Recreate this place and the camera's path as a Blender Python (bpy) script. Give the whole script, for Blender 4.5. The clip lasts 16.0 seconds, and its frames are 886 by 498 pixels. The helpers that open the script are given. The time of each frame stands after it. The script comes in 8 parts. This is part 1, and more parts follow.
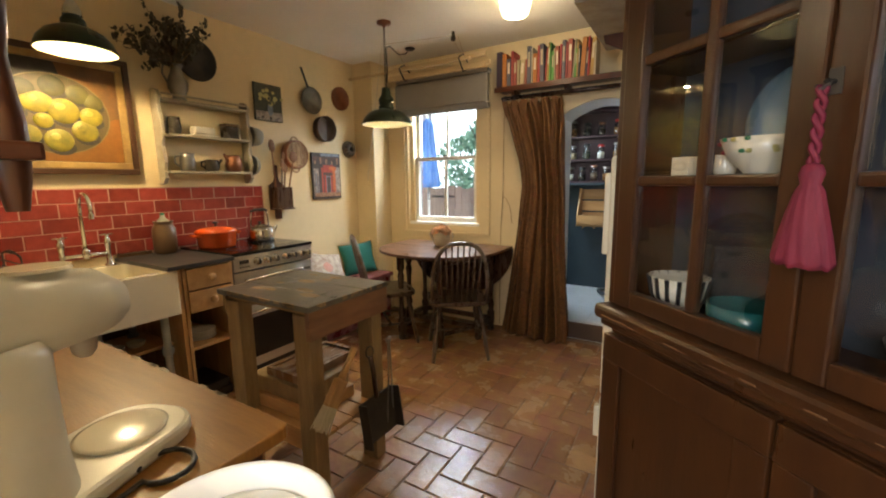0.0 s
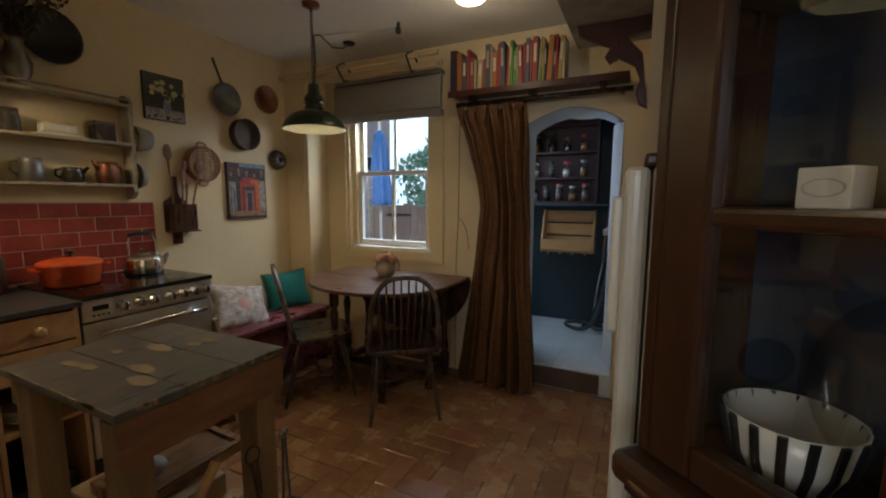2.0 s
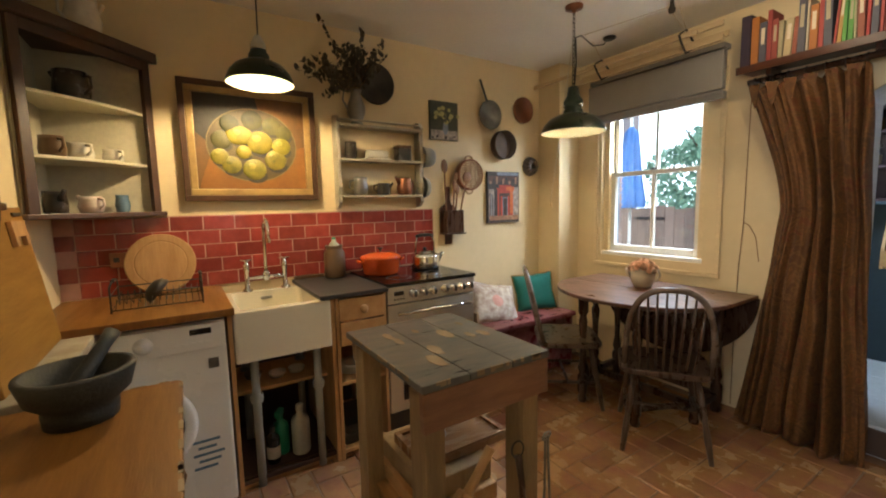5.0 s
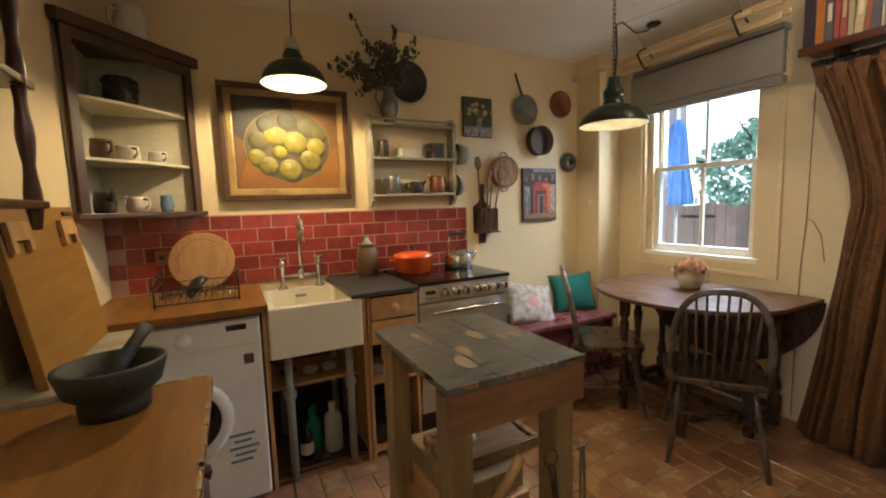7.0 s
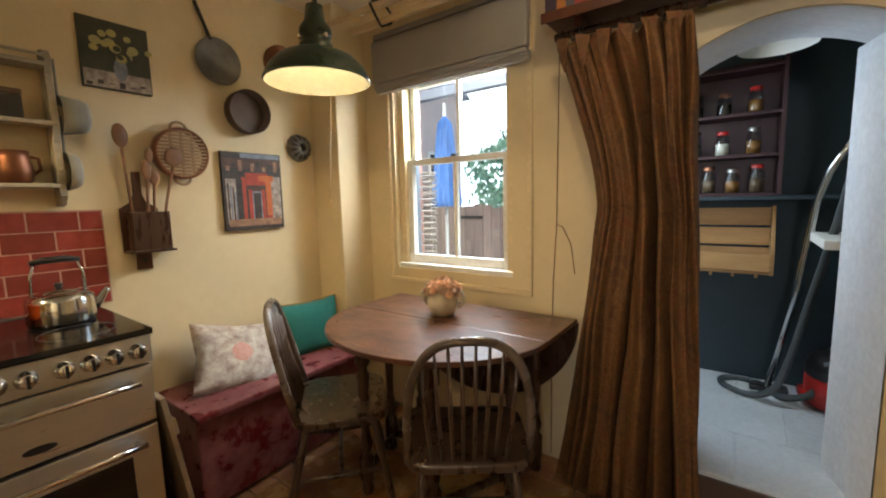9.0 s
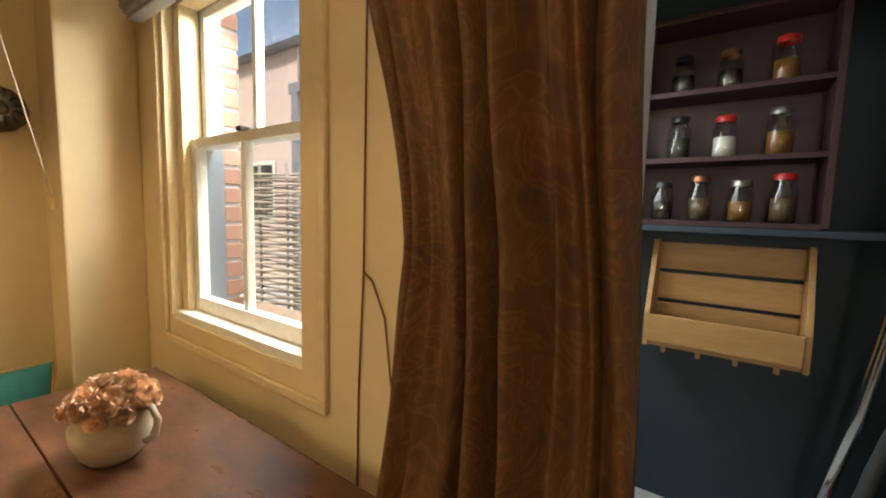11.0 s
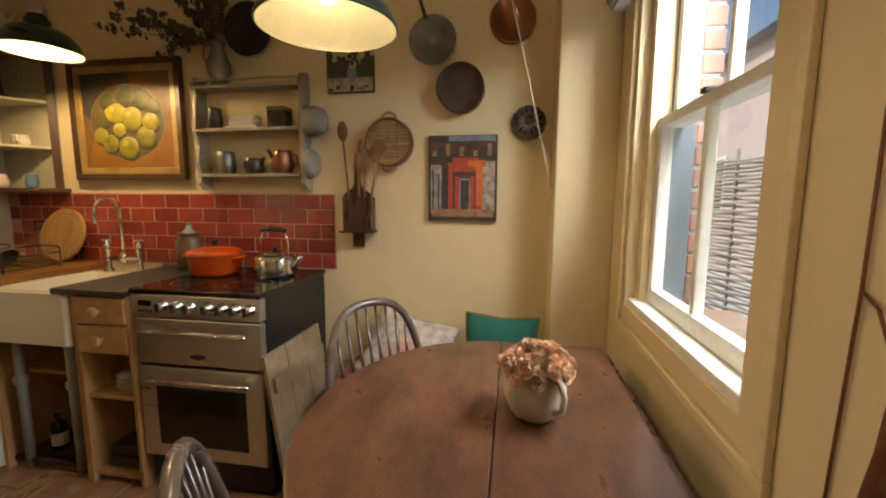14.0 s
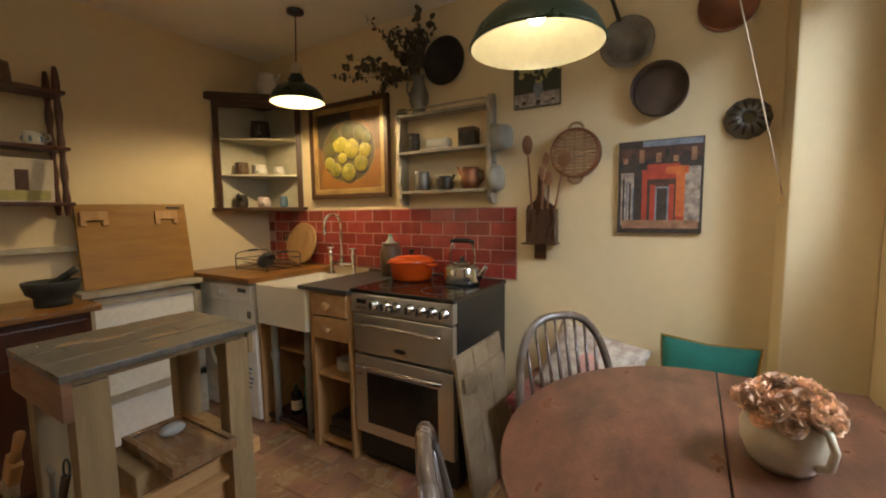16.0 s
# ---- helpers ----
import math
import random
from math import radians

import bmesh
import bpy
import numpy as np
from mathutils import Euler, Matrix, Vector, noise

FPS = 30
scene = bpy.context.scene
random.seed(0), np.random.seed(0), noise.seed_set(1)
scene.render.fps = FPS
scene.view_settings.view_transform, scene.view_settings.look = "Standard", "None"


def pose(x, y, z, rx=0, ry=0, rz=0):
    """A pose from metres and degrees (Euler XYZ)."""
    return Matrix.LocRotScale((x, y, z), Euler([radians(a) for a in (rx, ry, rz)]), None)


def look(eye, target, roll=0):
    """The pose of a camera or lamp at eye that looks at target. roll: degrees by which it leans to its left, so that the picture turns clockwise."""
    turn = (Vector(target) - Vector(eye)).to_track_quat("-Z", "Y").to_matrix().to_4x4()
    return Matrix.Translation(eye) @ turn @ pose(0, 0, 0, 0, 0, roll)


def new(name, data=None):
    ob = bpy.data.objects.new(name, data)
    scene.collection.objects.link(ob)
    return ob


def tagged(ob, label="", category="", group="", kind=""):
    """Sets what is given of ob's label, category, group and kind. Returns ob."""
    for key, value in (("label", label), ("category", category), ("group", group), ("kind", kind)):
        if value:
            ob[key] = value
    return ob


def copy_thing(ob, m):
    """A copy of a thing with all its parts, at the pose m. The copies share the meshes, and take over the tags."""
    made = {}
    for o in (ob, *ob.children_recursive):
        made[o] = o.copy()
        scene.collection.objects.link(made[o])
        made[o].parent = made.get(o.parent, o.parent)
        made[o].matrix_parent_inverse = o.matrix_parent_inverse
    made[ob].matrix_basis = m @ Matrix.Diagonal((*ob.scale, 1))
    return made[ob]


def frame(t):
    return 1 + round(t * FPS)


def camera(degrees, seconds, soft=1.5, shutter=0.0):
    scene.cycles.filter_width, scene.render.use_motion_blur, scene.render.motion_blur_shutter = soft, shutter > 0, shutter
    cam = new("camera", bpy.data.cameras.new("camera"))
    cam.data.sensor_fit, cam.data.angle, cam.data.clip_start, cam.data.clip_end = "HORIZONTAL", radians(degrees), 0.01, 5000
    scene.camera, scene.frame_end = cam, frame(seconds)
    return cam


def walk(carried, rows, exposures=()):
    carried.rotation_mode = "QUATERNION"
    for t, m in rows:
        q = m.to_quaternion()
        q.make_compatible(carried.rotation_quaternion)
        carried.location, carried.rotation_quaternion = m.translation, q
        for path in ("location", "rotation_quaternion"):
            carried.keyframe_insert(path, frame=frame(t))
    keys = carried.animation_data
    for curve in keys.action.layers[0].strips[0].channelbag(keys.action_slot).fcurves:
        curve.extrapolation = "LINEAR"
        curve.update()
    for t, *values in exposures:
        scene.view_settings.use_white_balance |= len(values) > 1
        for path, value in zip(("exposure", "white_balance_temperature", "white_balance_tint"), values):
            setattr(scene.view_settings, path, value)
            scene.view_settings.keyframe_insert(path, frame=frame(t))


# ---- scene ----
cam = camera(94.3, 16.0, 2.0)
PATH = [
    (0, (2.881, 1.169, 1.309), (1.863, 2.86, 0.988), -0.7),
    (0.5, (2.862, 1.321, 1.327), (2.082, 3.131, 0.986), -0.9),
    (1, (2.784, 1.522, 1.309), (2.082, 3.372, 1.012), 0.0),
    (1.5, (2.726, 1.628, 1.32), (1.994, 3.47, 1.057), 0.2),
    (2, (2.7, 1.708, 1.325), (1.841, 3.498, 1.082), 0.2),
    (2.5, (2.681, 1.754, 1.333), (1.667, 3.462, 1.103), 0.1),
    (3, (2.659, 1.756, 1.331), (1.48, 3.356, 1.105), -0.0),
    (3.5, (2.633, 1.739, 1.328), (1.296, 3.209, 1.101), -0.4),
    (4, (2.612, 1.709, 1.324), (1.139, 3.044, 1.101), -0.8),
    (4.5, (2.602, 1.682, 1.328), (1.015, 2.879, 1.107), -1.1),
    (5, (2.597, 1.663, 1.325), (0.916, 2.727, 1.112), -1.3),
    (5.2, (2.6, 1.653, 1.333), (0.889, 2.666, 1.117), -1.5),
    (7.3, (2.553, 1.742, 1.31), (0.783, 2.649, 1.102), -1.8),
    (7.5, (2.516, 1.821, 1.322), (0.815, 2.85, 1.11), -2.0),
    (8, (2.349, 2.09, 1.33), (0.901, 3.456, 1.134), -1.6),
    (8.5, (2.228, 2.356, 1.312), (0.975, 3.902, 1.106), -1.7),
    (9, (2.168, 2.657, 1.303), (1.002, 4.266, 1.068), -1.4),
    (9.5, (2.165, 3.032, 1.242), (1.114, 4.723, 1.051), -0.6),
    (9.7, (2.166, 3.172, 1.264), (1.172, 4.896, 1.071), -0.4),
    (11.8, (2.08, 4.111, 1.336), (0.538, 5.366, 1.118), 3.6),
    (12, (2.066, 4.119, 1.342), (0.397, 5.191, 1.087), 3.3),
    (12.5, (2.016, 4.168, 1.298), (0.116, 4.737, 1.041), 1.9),
    (13, (1.997, 4.179, 1.276), (0.019, 4.351, 1.032), 1.3),
    (13.5, (2.014, 4.153, 1.288), (0.033, 4.05, 1.029), 0.8),
    (14, (2.015, 4.132, 1.285), (0.058, 3.8, 1.036), 0.3),
    (14.5, (2.022, 4.103, 1.285), (0.11, 3.566, 1.052), -0.1),
    (15, (2.037, 4.074, 1.283), (0.182, 3.354, 1.075), -0.4),
    (15.5, (2.05, 4.049, 1.282), (0.269, 3.16, 1.091), -0.6),
    (16, (2.074, 4.025, 1.285), (0.375, 2.986, 1.098), -0.8),
]
walk(cam, [(t, look(eye, target, roll)) for t, eye, target, roll in PATH],
     [(0.0, 0.60, 6400, 10), (0.6, -0.25, 6100, 10), (1.0, -0.6, 6000, 10), (1.3, -0.82, 5800, 10), (2.4, -0.62, 5700, 10), (3.2, -0.32, 5700, 10), (4.2, 0.38, 5900, 10), (5.2, 0.58, 6000, 10), (7.3, 0.52, 5700, 10), (8.0, 0.52, 5800, 10), (8.6, 0.52, 6100, 10), (9.4, 0.50, 6600, 10), (12.0, 0.30, 8000, 16), (13.0, 0.26, 7600, 15), (14.0, 0.12, 6900, 13), (15.0, 0.10, 6500, 13), (16.0, 0.18, 6100, 11)])

# ---- world and lights ----
world = bpy.data.worlds.new("sky")
scene.world = world
world.use_nodes = True
wn = world.node_tree.nodes
sky = wn.new("ShaderNodeTexSky")
sky.sky_type, sky.sun_disc, sky.sun_elevation, sky.sun_rotation = "NISHITA", False, radians(42), radians(180)
wn["Background"].inputs["Strength"].default_value = 0.15
world.node_tree.links.new(sky.outputs[0], wn["Background"].inputs["Color"])

sun_data = bpy.data.lights.new("sun", "SUN")
sun_data.energy, sun_data.angle, sun_data.color = 3.0, radians(10), (1.0, 0.97, 0.92)
sun = new("sun", sun_data)
sun.matrix_world = look((0, 0, 10), (1.5, 6.0, 4.5))

def area(name, eye, target, w, h, watts, colour):
    d = bpy.data.lights.new(name, "AREA")
    d.shape, d.size, d.size_y, d.energy, d.color = "RECTANGLE", w, h, watts, colour
    o = new(name, d)
    o.matrix_world = look(eye, target)
    return o

def bulb(name, at, watts, colour, size=0.03):
    d = bpy.data.lights.new(name, "POINT")
    d.energy, d.color, d.shadow_soft_size = watts, colour, size
    o = new(name, d)
    o.location = at
    return o

WARM = (1.0, 0.79, 0.50)
area("window_daylight", (0.90, 4.80, 1.985), (0.90, 4.10, 1.05), 0.55, 0.15, 19, (0.84, 0.92, 1.0))
area("yard_daylight", (0.75, 5.95, 3.25), (0.85, 4.2, 0.9), 2.4, 1.4, 265, (0.84, 0.92, 1.0))
area("pantry_daylight", (1.38, 5.25, 1.55), (2.5, 4.75, 0.3), 0.6, 1.1, 18, (0.70, 0.85, 1.0))
# Added cool fill in the unseen entry; no door or window is known there.
area("entry_daylight", (2.85, -0.72, 1.45), (2.6, 2.5, 0.7), 0.7, 1.5, 46, (0.86, 0.92, 1.0))
bulb("sink_bulb", (0.413, 2.033, 1.965), 28, (1.0, 0.74, 0.38))
bulb("counter_bulb", (2.02, 1.79, 1.853), 3.8, WARM)
bulb("table_bulb", (0.93, 3.635, 1.785), 8, WARM)
bulb("hall_bulb", (1.86, 3.77, 2.28), 4.5, WARM)
# Added warm fill with no lamp fitting, brightens the dresser and near counter.
bulb("entry_bulb", (2.6, 0.3, 2.0), 7, WARM)

# ---- materials ----
def material(name, colour, rough=0.6, metal=0.0, spots=None, scale=4.0, amount=0.5, grain=40.0, bump=0.15, stretch=(1, 1, 1), vary=0.0, coat=0.0, glow=None, world_size=False, speck=0.16):
    """A surface with a broad and a fine variation: colour to spots, and a fine relief."""
    m = bpy.data.materials.new(name)
    m.use_nodes = True
    n, l = m.node_tree.nodes, m.node_tree.links
    p = n["Principled BSDF"]
    p.inputs["Roughness"].default_value, p.inputs["Metallic"].default_value = rough, metal
    p.inputs["Coat Weight"].default_value = coat
    tc = n.new("ShaderNodeTexCoord")
    mp = n.new("ShaderNodeMapping")
    mp.inputs["Scale"].default_value = stretch
    l.new(n.new("ShaderNodeNewGeometry").outputs["Position"] if world_size else tc.outputs["Object"], mp.inputs["Vector"])
    broad, fine = n.new("ShaderNodeTexNoise"), n.new("ShaderNodeTexNoise")
    broad.inputs["Scale"].default_value, broad.inputs["Detail"].default_value, broad.inputs["Roughness"].default_value = scale, 6, 0.62
    fine.inputs["Scale"].default_value, fine.inputs["Detail"].default_value = grain, 5
    for t in (broad, fine):
        l.new(mp.outputs[0], t.inputs["Vector"])
    ramp = n.new("ShaderNodeValToRGB")
    ramp.color_ramp.elements[0].position, ramp.color_ramp.elements[1].position = 0.35, 0.68
    l.new(broad.outputs[0], ramp.inputs[0])
    mix = n.new("ShaderNodeMix")
    mix.data_type = "RGBA"
    other = spots or tuple(c * 0.78 for c in colour)
    mix.inputs["A"].default_value, mix.inputs["B"].default_value = (*colour, 1), (*other, 1)
    k = n.new("ShaderNodeMath")
    k.operation = "MULTIPLY"
    k.inputs[1].default_value = amount
    l.new(ramp.outputs[0], k.inputs[0])
    l.new(k.outputs[0], mix.inputs["Factor"])
    hue = n.new("ShaderNodeHueSaturation")
    l.new(mix.outputs["Result"], hue.inputs["Color"])
    val = n.new("ShaderNodeMapRange")
    val.inputs["To Min"].default_value, val.inputs["To Max"].default_value = 1 - speck, 1 + speck
    l.new(fine.outputs[0], val.inputs["Value"])
    if vary:
        info, rng, mul = n.new("ShaderNodeObjectInfo"), n.new("ShaderNodeMapRange"), n.new("ShaderNodeMath")
        rng.inputs["To Min"].default_value, rng.inputs["To Max"].default_value = 1 - vary, 1 + vary
        l.new(info.outputs["Random"], rng.inputs["Value"])
        mul.operation = "MULTIPLY"
        l.new(rng.outputs[0], mul.inputs[0])
        l.new(val.outputs[0], mul.inputs[1])
        l.new(mul.outputs[0], hue.inputs["Value"])
    else:
        l.new(val.outputs[0], hue.inputs["Value"])
    l.new(hue.outputs[0], p.inputs["Base Color"])
    if bump:
        add, b = n.new("ShaderNodeMath"), n.new("ShaderNodeBump")
        l.new(broad.outputs[0], add.inputs[0])
        l.new(fine.outputs[0], add.inputs[1])
        b.inputs["Strength"].default_value, b.inputs["Distance"].default_value = bump, 0.004
        l.new(add.outputs[0], b.inputs["Height"])
        l.new(b.outputs[0], p.inputs["Normal"])
    rr = n.new("ShaderNodeMapRange")
    rr.inputs["To Min"].default_value, rr.inputs["To Max"].default_value = max(0.03, rough - 0.1), min(1, rough + 0.12)
    l.new(broad.outputs[0], rr.inputs["Value"])
    l.new(rr.outputs[0], p.inputs["Roughness"])
    if glow:
        p.inputs["Emission Color"].default_value, p.inputs["Emission Strength"].default_value = (*glow[0], 1), glow[1]
    return m

def glass_material(name, tint=(1, 1, 1), rough=0.0):
    m = bpy.data.materials.new(name)
    m.use_nodes = True
    n, l = m.node_tree.nodes, m.node_tree.links
    n.remove(n["Principled BSDF"])
    tr, gl, mx = n.new("ShaderNodeBsdfTransparent"), n.new("ShaderNodeBsdfGlossy"), n.new("ShaderNodeMixShader")
    lw, pw, ml = n.new("ShaderNodeLayerWeight"), n.new("ShaderNodeMath"), n.new("ShaderNodeMath")
    lw.inputs["Blend"].default_value = 0.5
    pw.operation, pw.inputs[1].default_value = "POWER", 4.0
    ml.operation, ml.inputs[1].default_value, ml.inputs[2].default_value = "MULTIPLY_ADD", 0.45, 0.055
    l.new(lw.outputs["Facing"], pw.inputs[0])
    l.new(pw.outputs[0], ml.inputs[0])
    tr.inputs["Color"].default_value = (*tint, 1)
    gl.inputs["Roughness"].default_value = 0.02 + rough
    l.new(ml.outputs[0], mx.inputs["Fac"])
    l.new(tr.outputs[0], mx.inputs[1])
    l.new(gl.outputs[0], mx.inputs[2])
    l.new(mx.outputs[0], n["Material Output"].inputs["Surface"])
    return m

WALL = material("cream_wall", (0.72, 0.59, 0.36), 0.7, spots=(0.67, 0.53, 0.30), scale=1.6, amount=0.5, grain=18, bump=0.04, speck=0.05)
CEIL = material("ceiling_paint", (0.84, 0.82, 0.76), 0.8, spots=(0.78, 0.75, 0.67), scale=2.0, bump=0.1, speck=0.04)
TRIM = material("cream_gloss_trim", (0.74, 0.60, 0.36), 0.4, spots=(0.66, 0.52, 0.30), scale=3, bump=0.05)
WHITE = material("white_sash_paint", (0.80, 0.78, 0.70), 0.4, spots=(0.66, 0.63, 0.55), scale=8, amount=0.3, bump=0.05)
LIME = material("white_limewash", (0.74, 0.75, 0.76), 0.8, spots=(0.6, 0.62, 0.64), scale=4, bump=0.25)
TEAL_WALL = material("dark_teal_wall", (0.022, 0.042, 0.055), 0.6, spots=(0.014, 0.028, 0.038), scale=2, bump=0.15)
STONE = material("pale_stone_floor", (0.62, 0.65, 0.66), 0.5, spots=(0.48, 0.51, 0.52), scale=3, bump=0.2, vary=0.06, world_size=True)
BRICK_FLOOR = material("floor_brick", (0.27, 0.125, 0.080), 0.25, spots=(0.36, 0.225, 0.085), scale=4.5, amount=0.9, grain=22, bump=0.5, vary=0.16, world_size=True)
MORTAR = material("floor_mortar", (0.15, 0.090, 0.060), 0.7, spots=(0.26, 0.16, 0.09), scale=3, amount=0.8, bump=0.3)
RED_TILE = material("red_glazed_tile", (0.29, 0.050, 0.036), 0.17, spots=(0.19, 0.026, 0.022), scale=11, amount=0.75, grain=25, bump=0.12, vary=0.26, coat=0.3, world_size=True)
GROUT = material("pale_pink_grout", (0.47, 0.24, 0.18), 0.8, bump=0.2)
OAK = material("oak_worktop", (0.27, 0.120, 0.022), 0.36, spots=(0.155, 0.062, 0.013), scale=3, amount=0.8, grain=30, bump=0.12, stretch=(1, 9, 1))
PINE = material("aged_pine", (0.52, 0.31, 0.13), 0.5, spots=(0.33, 0.17, 0.06), scale=3, amount=0.8, grain=30, bump=0.12, stretch=(6, 6, 0.8), vary=0.08)
PINE_H = material("aged_pine_board", (0.54, 0.32, 0.13), 0.5, spots=(0.40, 0.21, 0.075), scale=3, amount=0.8, grain=30, bump=0.12, stretch=(1, 7, 7), vary=0.08)
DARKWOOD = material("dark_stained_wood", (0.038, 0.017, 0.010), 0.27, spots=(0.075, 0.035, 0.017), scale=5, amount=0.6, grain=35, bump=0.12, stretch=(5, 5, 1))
MAHOG = material("red_brown_varnish", (0.075, 0.022, 0.008), 0.3, spots=(0.045, 0.014, 0.006), scale=3, amount=0.8, grain=30, bump=0.12, stretch=(5, 5, 0.8))
TABLE_TOP = material("table_oak", (0.128, 0.052, 0.028), 0.30, spots=(0.040, 0.018, 0.011), scale=6, amount=0.9, grain=55, bump=0.14, stretch=(1.2, 2.6, 1), coat=0.15, speck=0.35)
# ---- mesh helpers ----
def mesh_of(name, bm, mat, smooth=False):
    me = bpy.data.meshes.new(name)
    bm.normal_update()
    bm.to_mesh(me)
    bm.free()
    if isinstance(mat, (list, tuple)):
        for m in mat:
            me.materials.append(m)
    else:
        me.materials.append(mat)
    if smooth:
        for p in me.polygons:
            p.use_smooth = True
    return me

def part(name, bm, mat, parent, label="", smooth=False, at=None):
    o = new(name, mesh_of(name, bm, mat, smooth))
    o.parent = parent
    if at is not None:
        o.matrix_basis = at
    if label:
        tagged(o, label)
    return o

def thing(name, label, category, at=None, group="", kind=""):
    o = new(name)
    o.empty_display_size = 0.1
    if at is not None:
        o.matrix_basis = at
    return tagged(o, label, category, group, kind)

def single(name, bm, mat, label="", category="", kind="", smooth=False, at=None, group=""):
    o = new(name, mesh_of(name, bm, mat, smooth))
    if at is not None:
        o.matrix_basis = at
    return tagged(o, label, category, group, kind)

def box(x0, y0, z0, x1, y1, z1, bevel=0.0, seg=2, bm=None):
    b = bmesh.new()
    bmesh.ops.create_cube(b, size=1)
    for v in b.verts:
        v.co = Vector(((x0 + x1) / 2 + v.co.x * (x1 - x0), (y0 + y1) / 2 + v.co.y * (y1 - y0), (z0 + z1) / 2 + v.co.z * (z1 - z0)))
    if bevel:
        bmesh.ops.bevel(b, geom=b.edges[:], offset=bevel, segments=seg, profile=0.6, affect="EDGES")
    return b if bm is None else join(bm, b)

def join(bm, other, m=None):
    if m is not None:
        bmesh.ops.transform(other, matrix=m, verts=other.verts)
    me = bpy.data.meshes.new("joined")
    other.to_mesh(me)
    other.free()
    bm.from_mesh(me)
    bpy.data.meshes.remove(me)
    return bm

def moved(bm, m):
    bmesh.ops.transform(bm, matrix=m, verts=bm.verts)
    return bm

def lathe(profile, n=24, m=None):
    """A turned shape from (radius, height) pairs round the z axis."""
    b = bmesh.new()
    rings = []
    for r, z in profile:
        if r < 1e-5:
            rings.append([b.verts.new((0, 0, z))])
        else:
            rings.append([b.verts.new((r * math.cos(2 * math.pi * i / n), r * math.sin(2 * math.pi * i / n), z)) for i in range(n)])
    for a, c in zip(rings, rings[1:]):
        for i in range(n):
            j = (i + 1) % n
            if len(a) == 1 and len(c) > 1:
                b.faces.new((a[0], c[j], c[i]))
            elif len(c) == 1 and len(a) > 1:
                b.faces.new((a[i], a[j], c[0]))
            elif len(a) > 1:
                b.faces.new((a[i], a[j], c[j], c[i]))
    bmesh.ops.recalc_face_normals(b, faces=b.faces[:])
    return b if m is None else moved(b, m)

def tube(points, r, n=10, taper=None, closed=False):
    """A round bar along points; r may be a list, one for each point."""
    b = bmesh.new()
    pts = [Vector(p) for p in points]
    rad = r if isinstance(r, (list, tuple)) else [r] * len(pts)
    rings, up = [], None
    for i, p in enumerate(pts):
        a = pts[i - 1] if (i or closed) else pts[0]
        c = pts[(i + 1) % len(pts)] if (i + 1 < len(pts) or closed) else pts[-1]
        d = (c - a).normalized()
        if up is None:
            up = d.orthogonal().normalized()
        up = (up - d * up.dot(d)).normalized()
        side = d.cross(up)
        rings.append([b.verts.new(p + rad[i] * (math.cos(2 * math.pi * k / n) * up + math.sin(2 * math.pi * k / n) * side)) for k in range(n)])
    pairs = list(zip(rings, rings[1:])) + ([(rings[-1], rings[0])] if closed else [])
    for a, c in pairs:
        for k in range(n):
            b.faces.new((a[k], a[(k + 1) % n], c[(k + 1) % n], c[k]))
    if not closed:
        b.faces.new(rings[0][::-1])
        b.faces.new(rings[-1])
    bmesh.ops.recalc_face_normals(b, faces=b.faces[:])
    return b

def plate(outline, z0, z1, bevel=0.0):
    """A slab of an outline of (x, y) from z0 to z1."""
    b = bmesh.new()
    f = b.faces.new([b.verts.new((x, y, z0)) for x, y in outline])
    g = bmesh.ops.extrude_face_region(b, geom=[f])
    for v in g["geom"]:
        if isinstance(v, bmesh.types.BMVert):
            v.co.z = z1
    bmesh.ops.recalc_face_normals(b, faces=b.faces[:])
    if bevel:
        e = [e for e in b.edges if abs(e.verts[0].co.z - e.verts[1].co.z) < 1e-6]
        bmesh.ops.bevel(b, geom=e, offset=bevel, segments=2, profile=0.5, affect="EDGES")
    return b

def curve_pts(fn, n):
    return [fn(i / (n - 1)) for i in range(n)]

def ball(r, m=None, u=12, v=8):
    b = bmesh.new()
    bmesh.ops.create_uvsphere(b, u_segments=u, v_segments=v, radius=r)
    return b if m is None else moved(b, m)

UPX = pose(0, 0, 0, 0, 90, 0)       # lays a z-turned shape with its axis along +x
T = Matrix.Translation

SKY_GLOW = material("bright_overcast_sky", (0.9, 0.95, 1.0), 1.0, bump=0, glow=((0.78, 0.92, 1.0), 1.15))
# ---- structure ----
CEIL_Z = 2.43
single("wall_sink", box(-0.2, 1.0, 0, 0, 4.72, CEIL_Z), WALL, kind="structure")
single("wall_near", box(0, 1.0, 0, 2.36, 1.15, CEIL_Z), WALL, kind="structure")
single("wall_near_lintel", box(2.36, 1.0, 2.08, 3.75, 1.15, CEIL_Z), WALL, kind="structure")
single("wall_right", box(3.75, -0.95, 0, 3.9, 4.88, CEIL_Z), WALL, kind="structure")
single("wall_entry_left", box(2.21, -0.8, 0, 2.36, 1.0, CEIL_Z), WALL, kind="structure")
single("wall_entry_back", box(2.21, -0.95, 0, 3.9, -0.8, CEIL_Z), WALL, kind="structure")
single("wall_pier", box(2.70, 3.15, 0, 3.75, 4.54, CEIL_Z), WALL, kind="structure")
single("wall_boxing", box(0, 4.30, 0, 0.235, 4.54, CEIL_Z, 0.008), WALL, kind="structure")
single("ceiling", box(-0.2, -0.95, CEIL_Z, 3.9, 4.9, CEIL_Z + 0.12), CEIL, kind="structure")

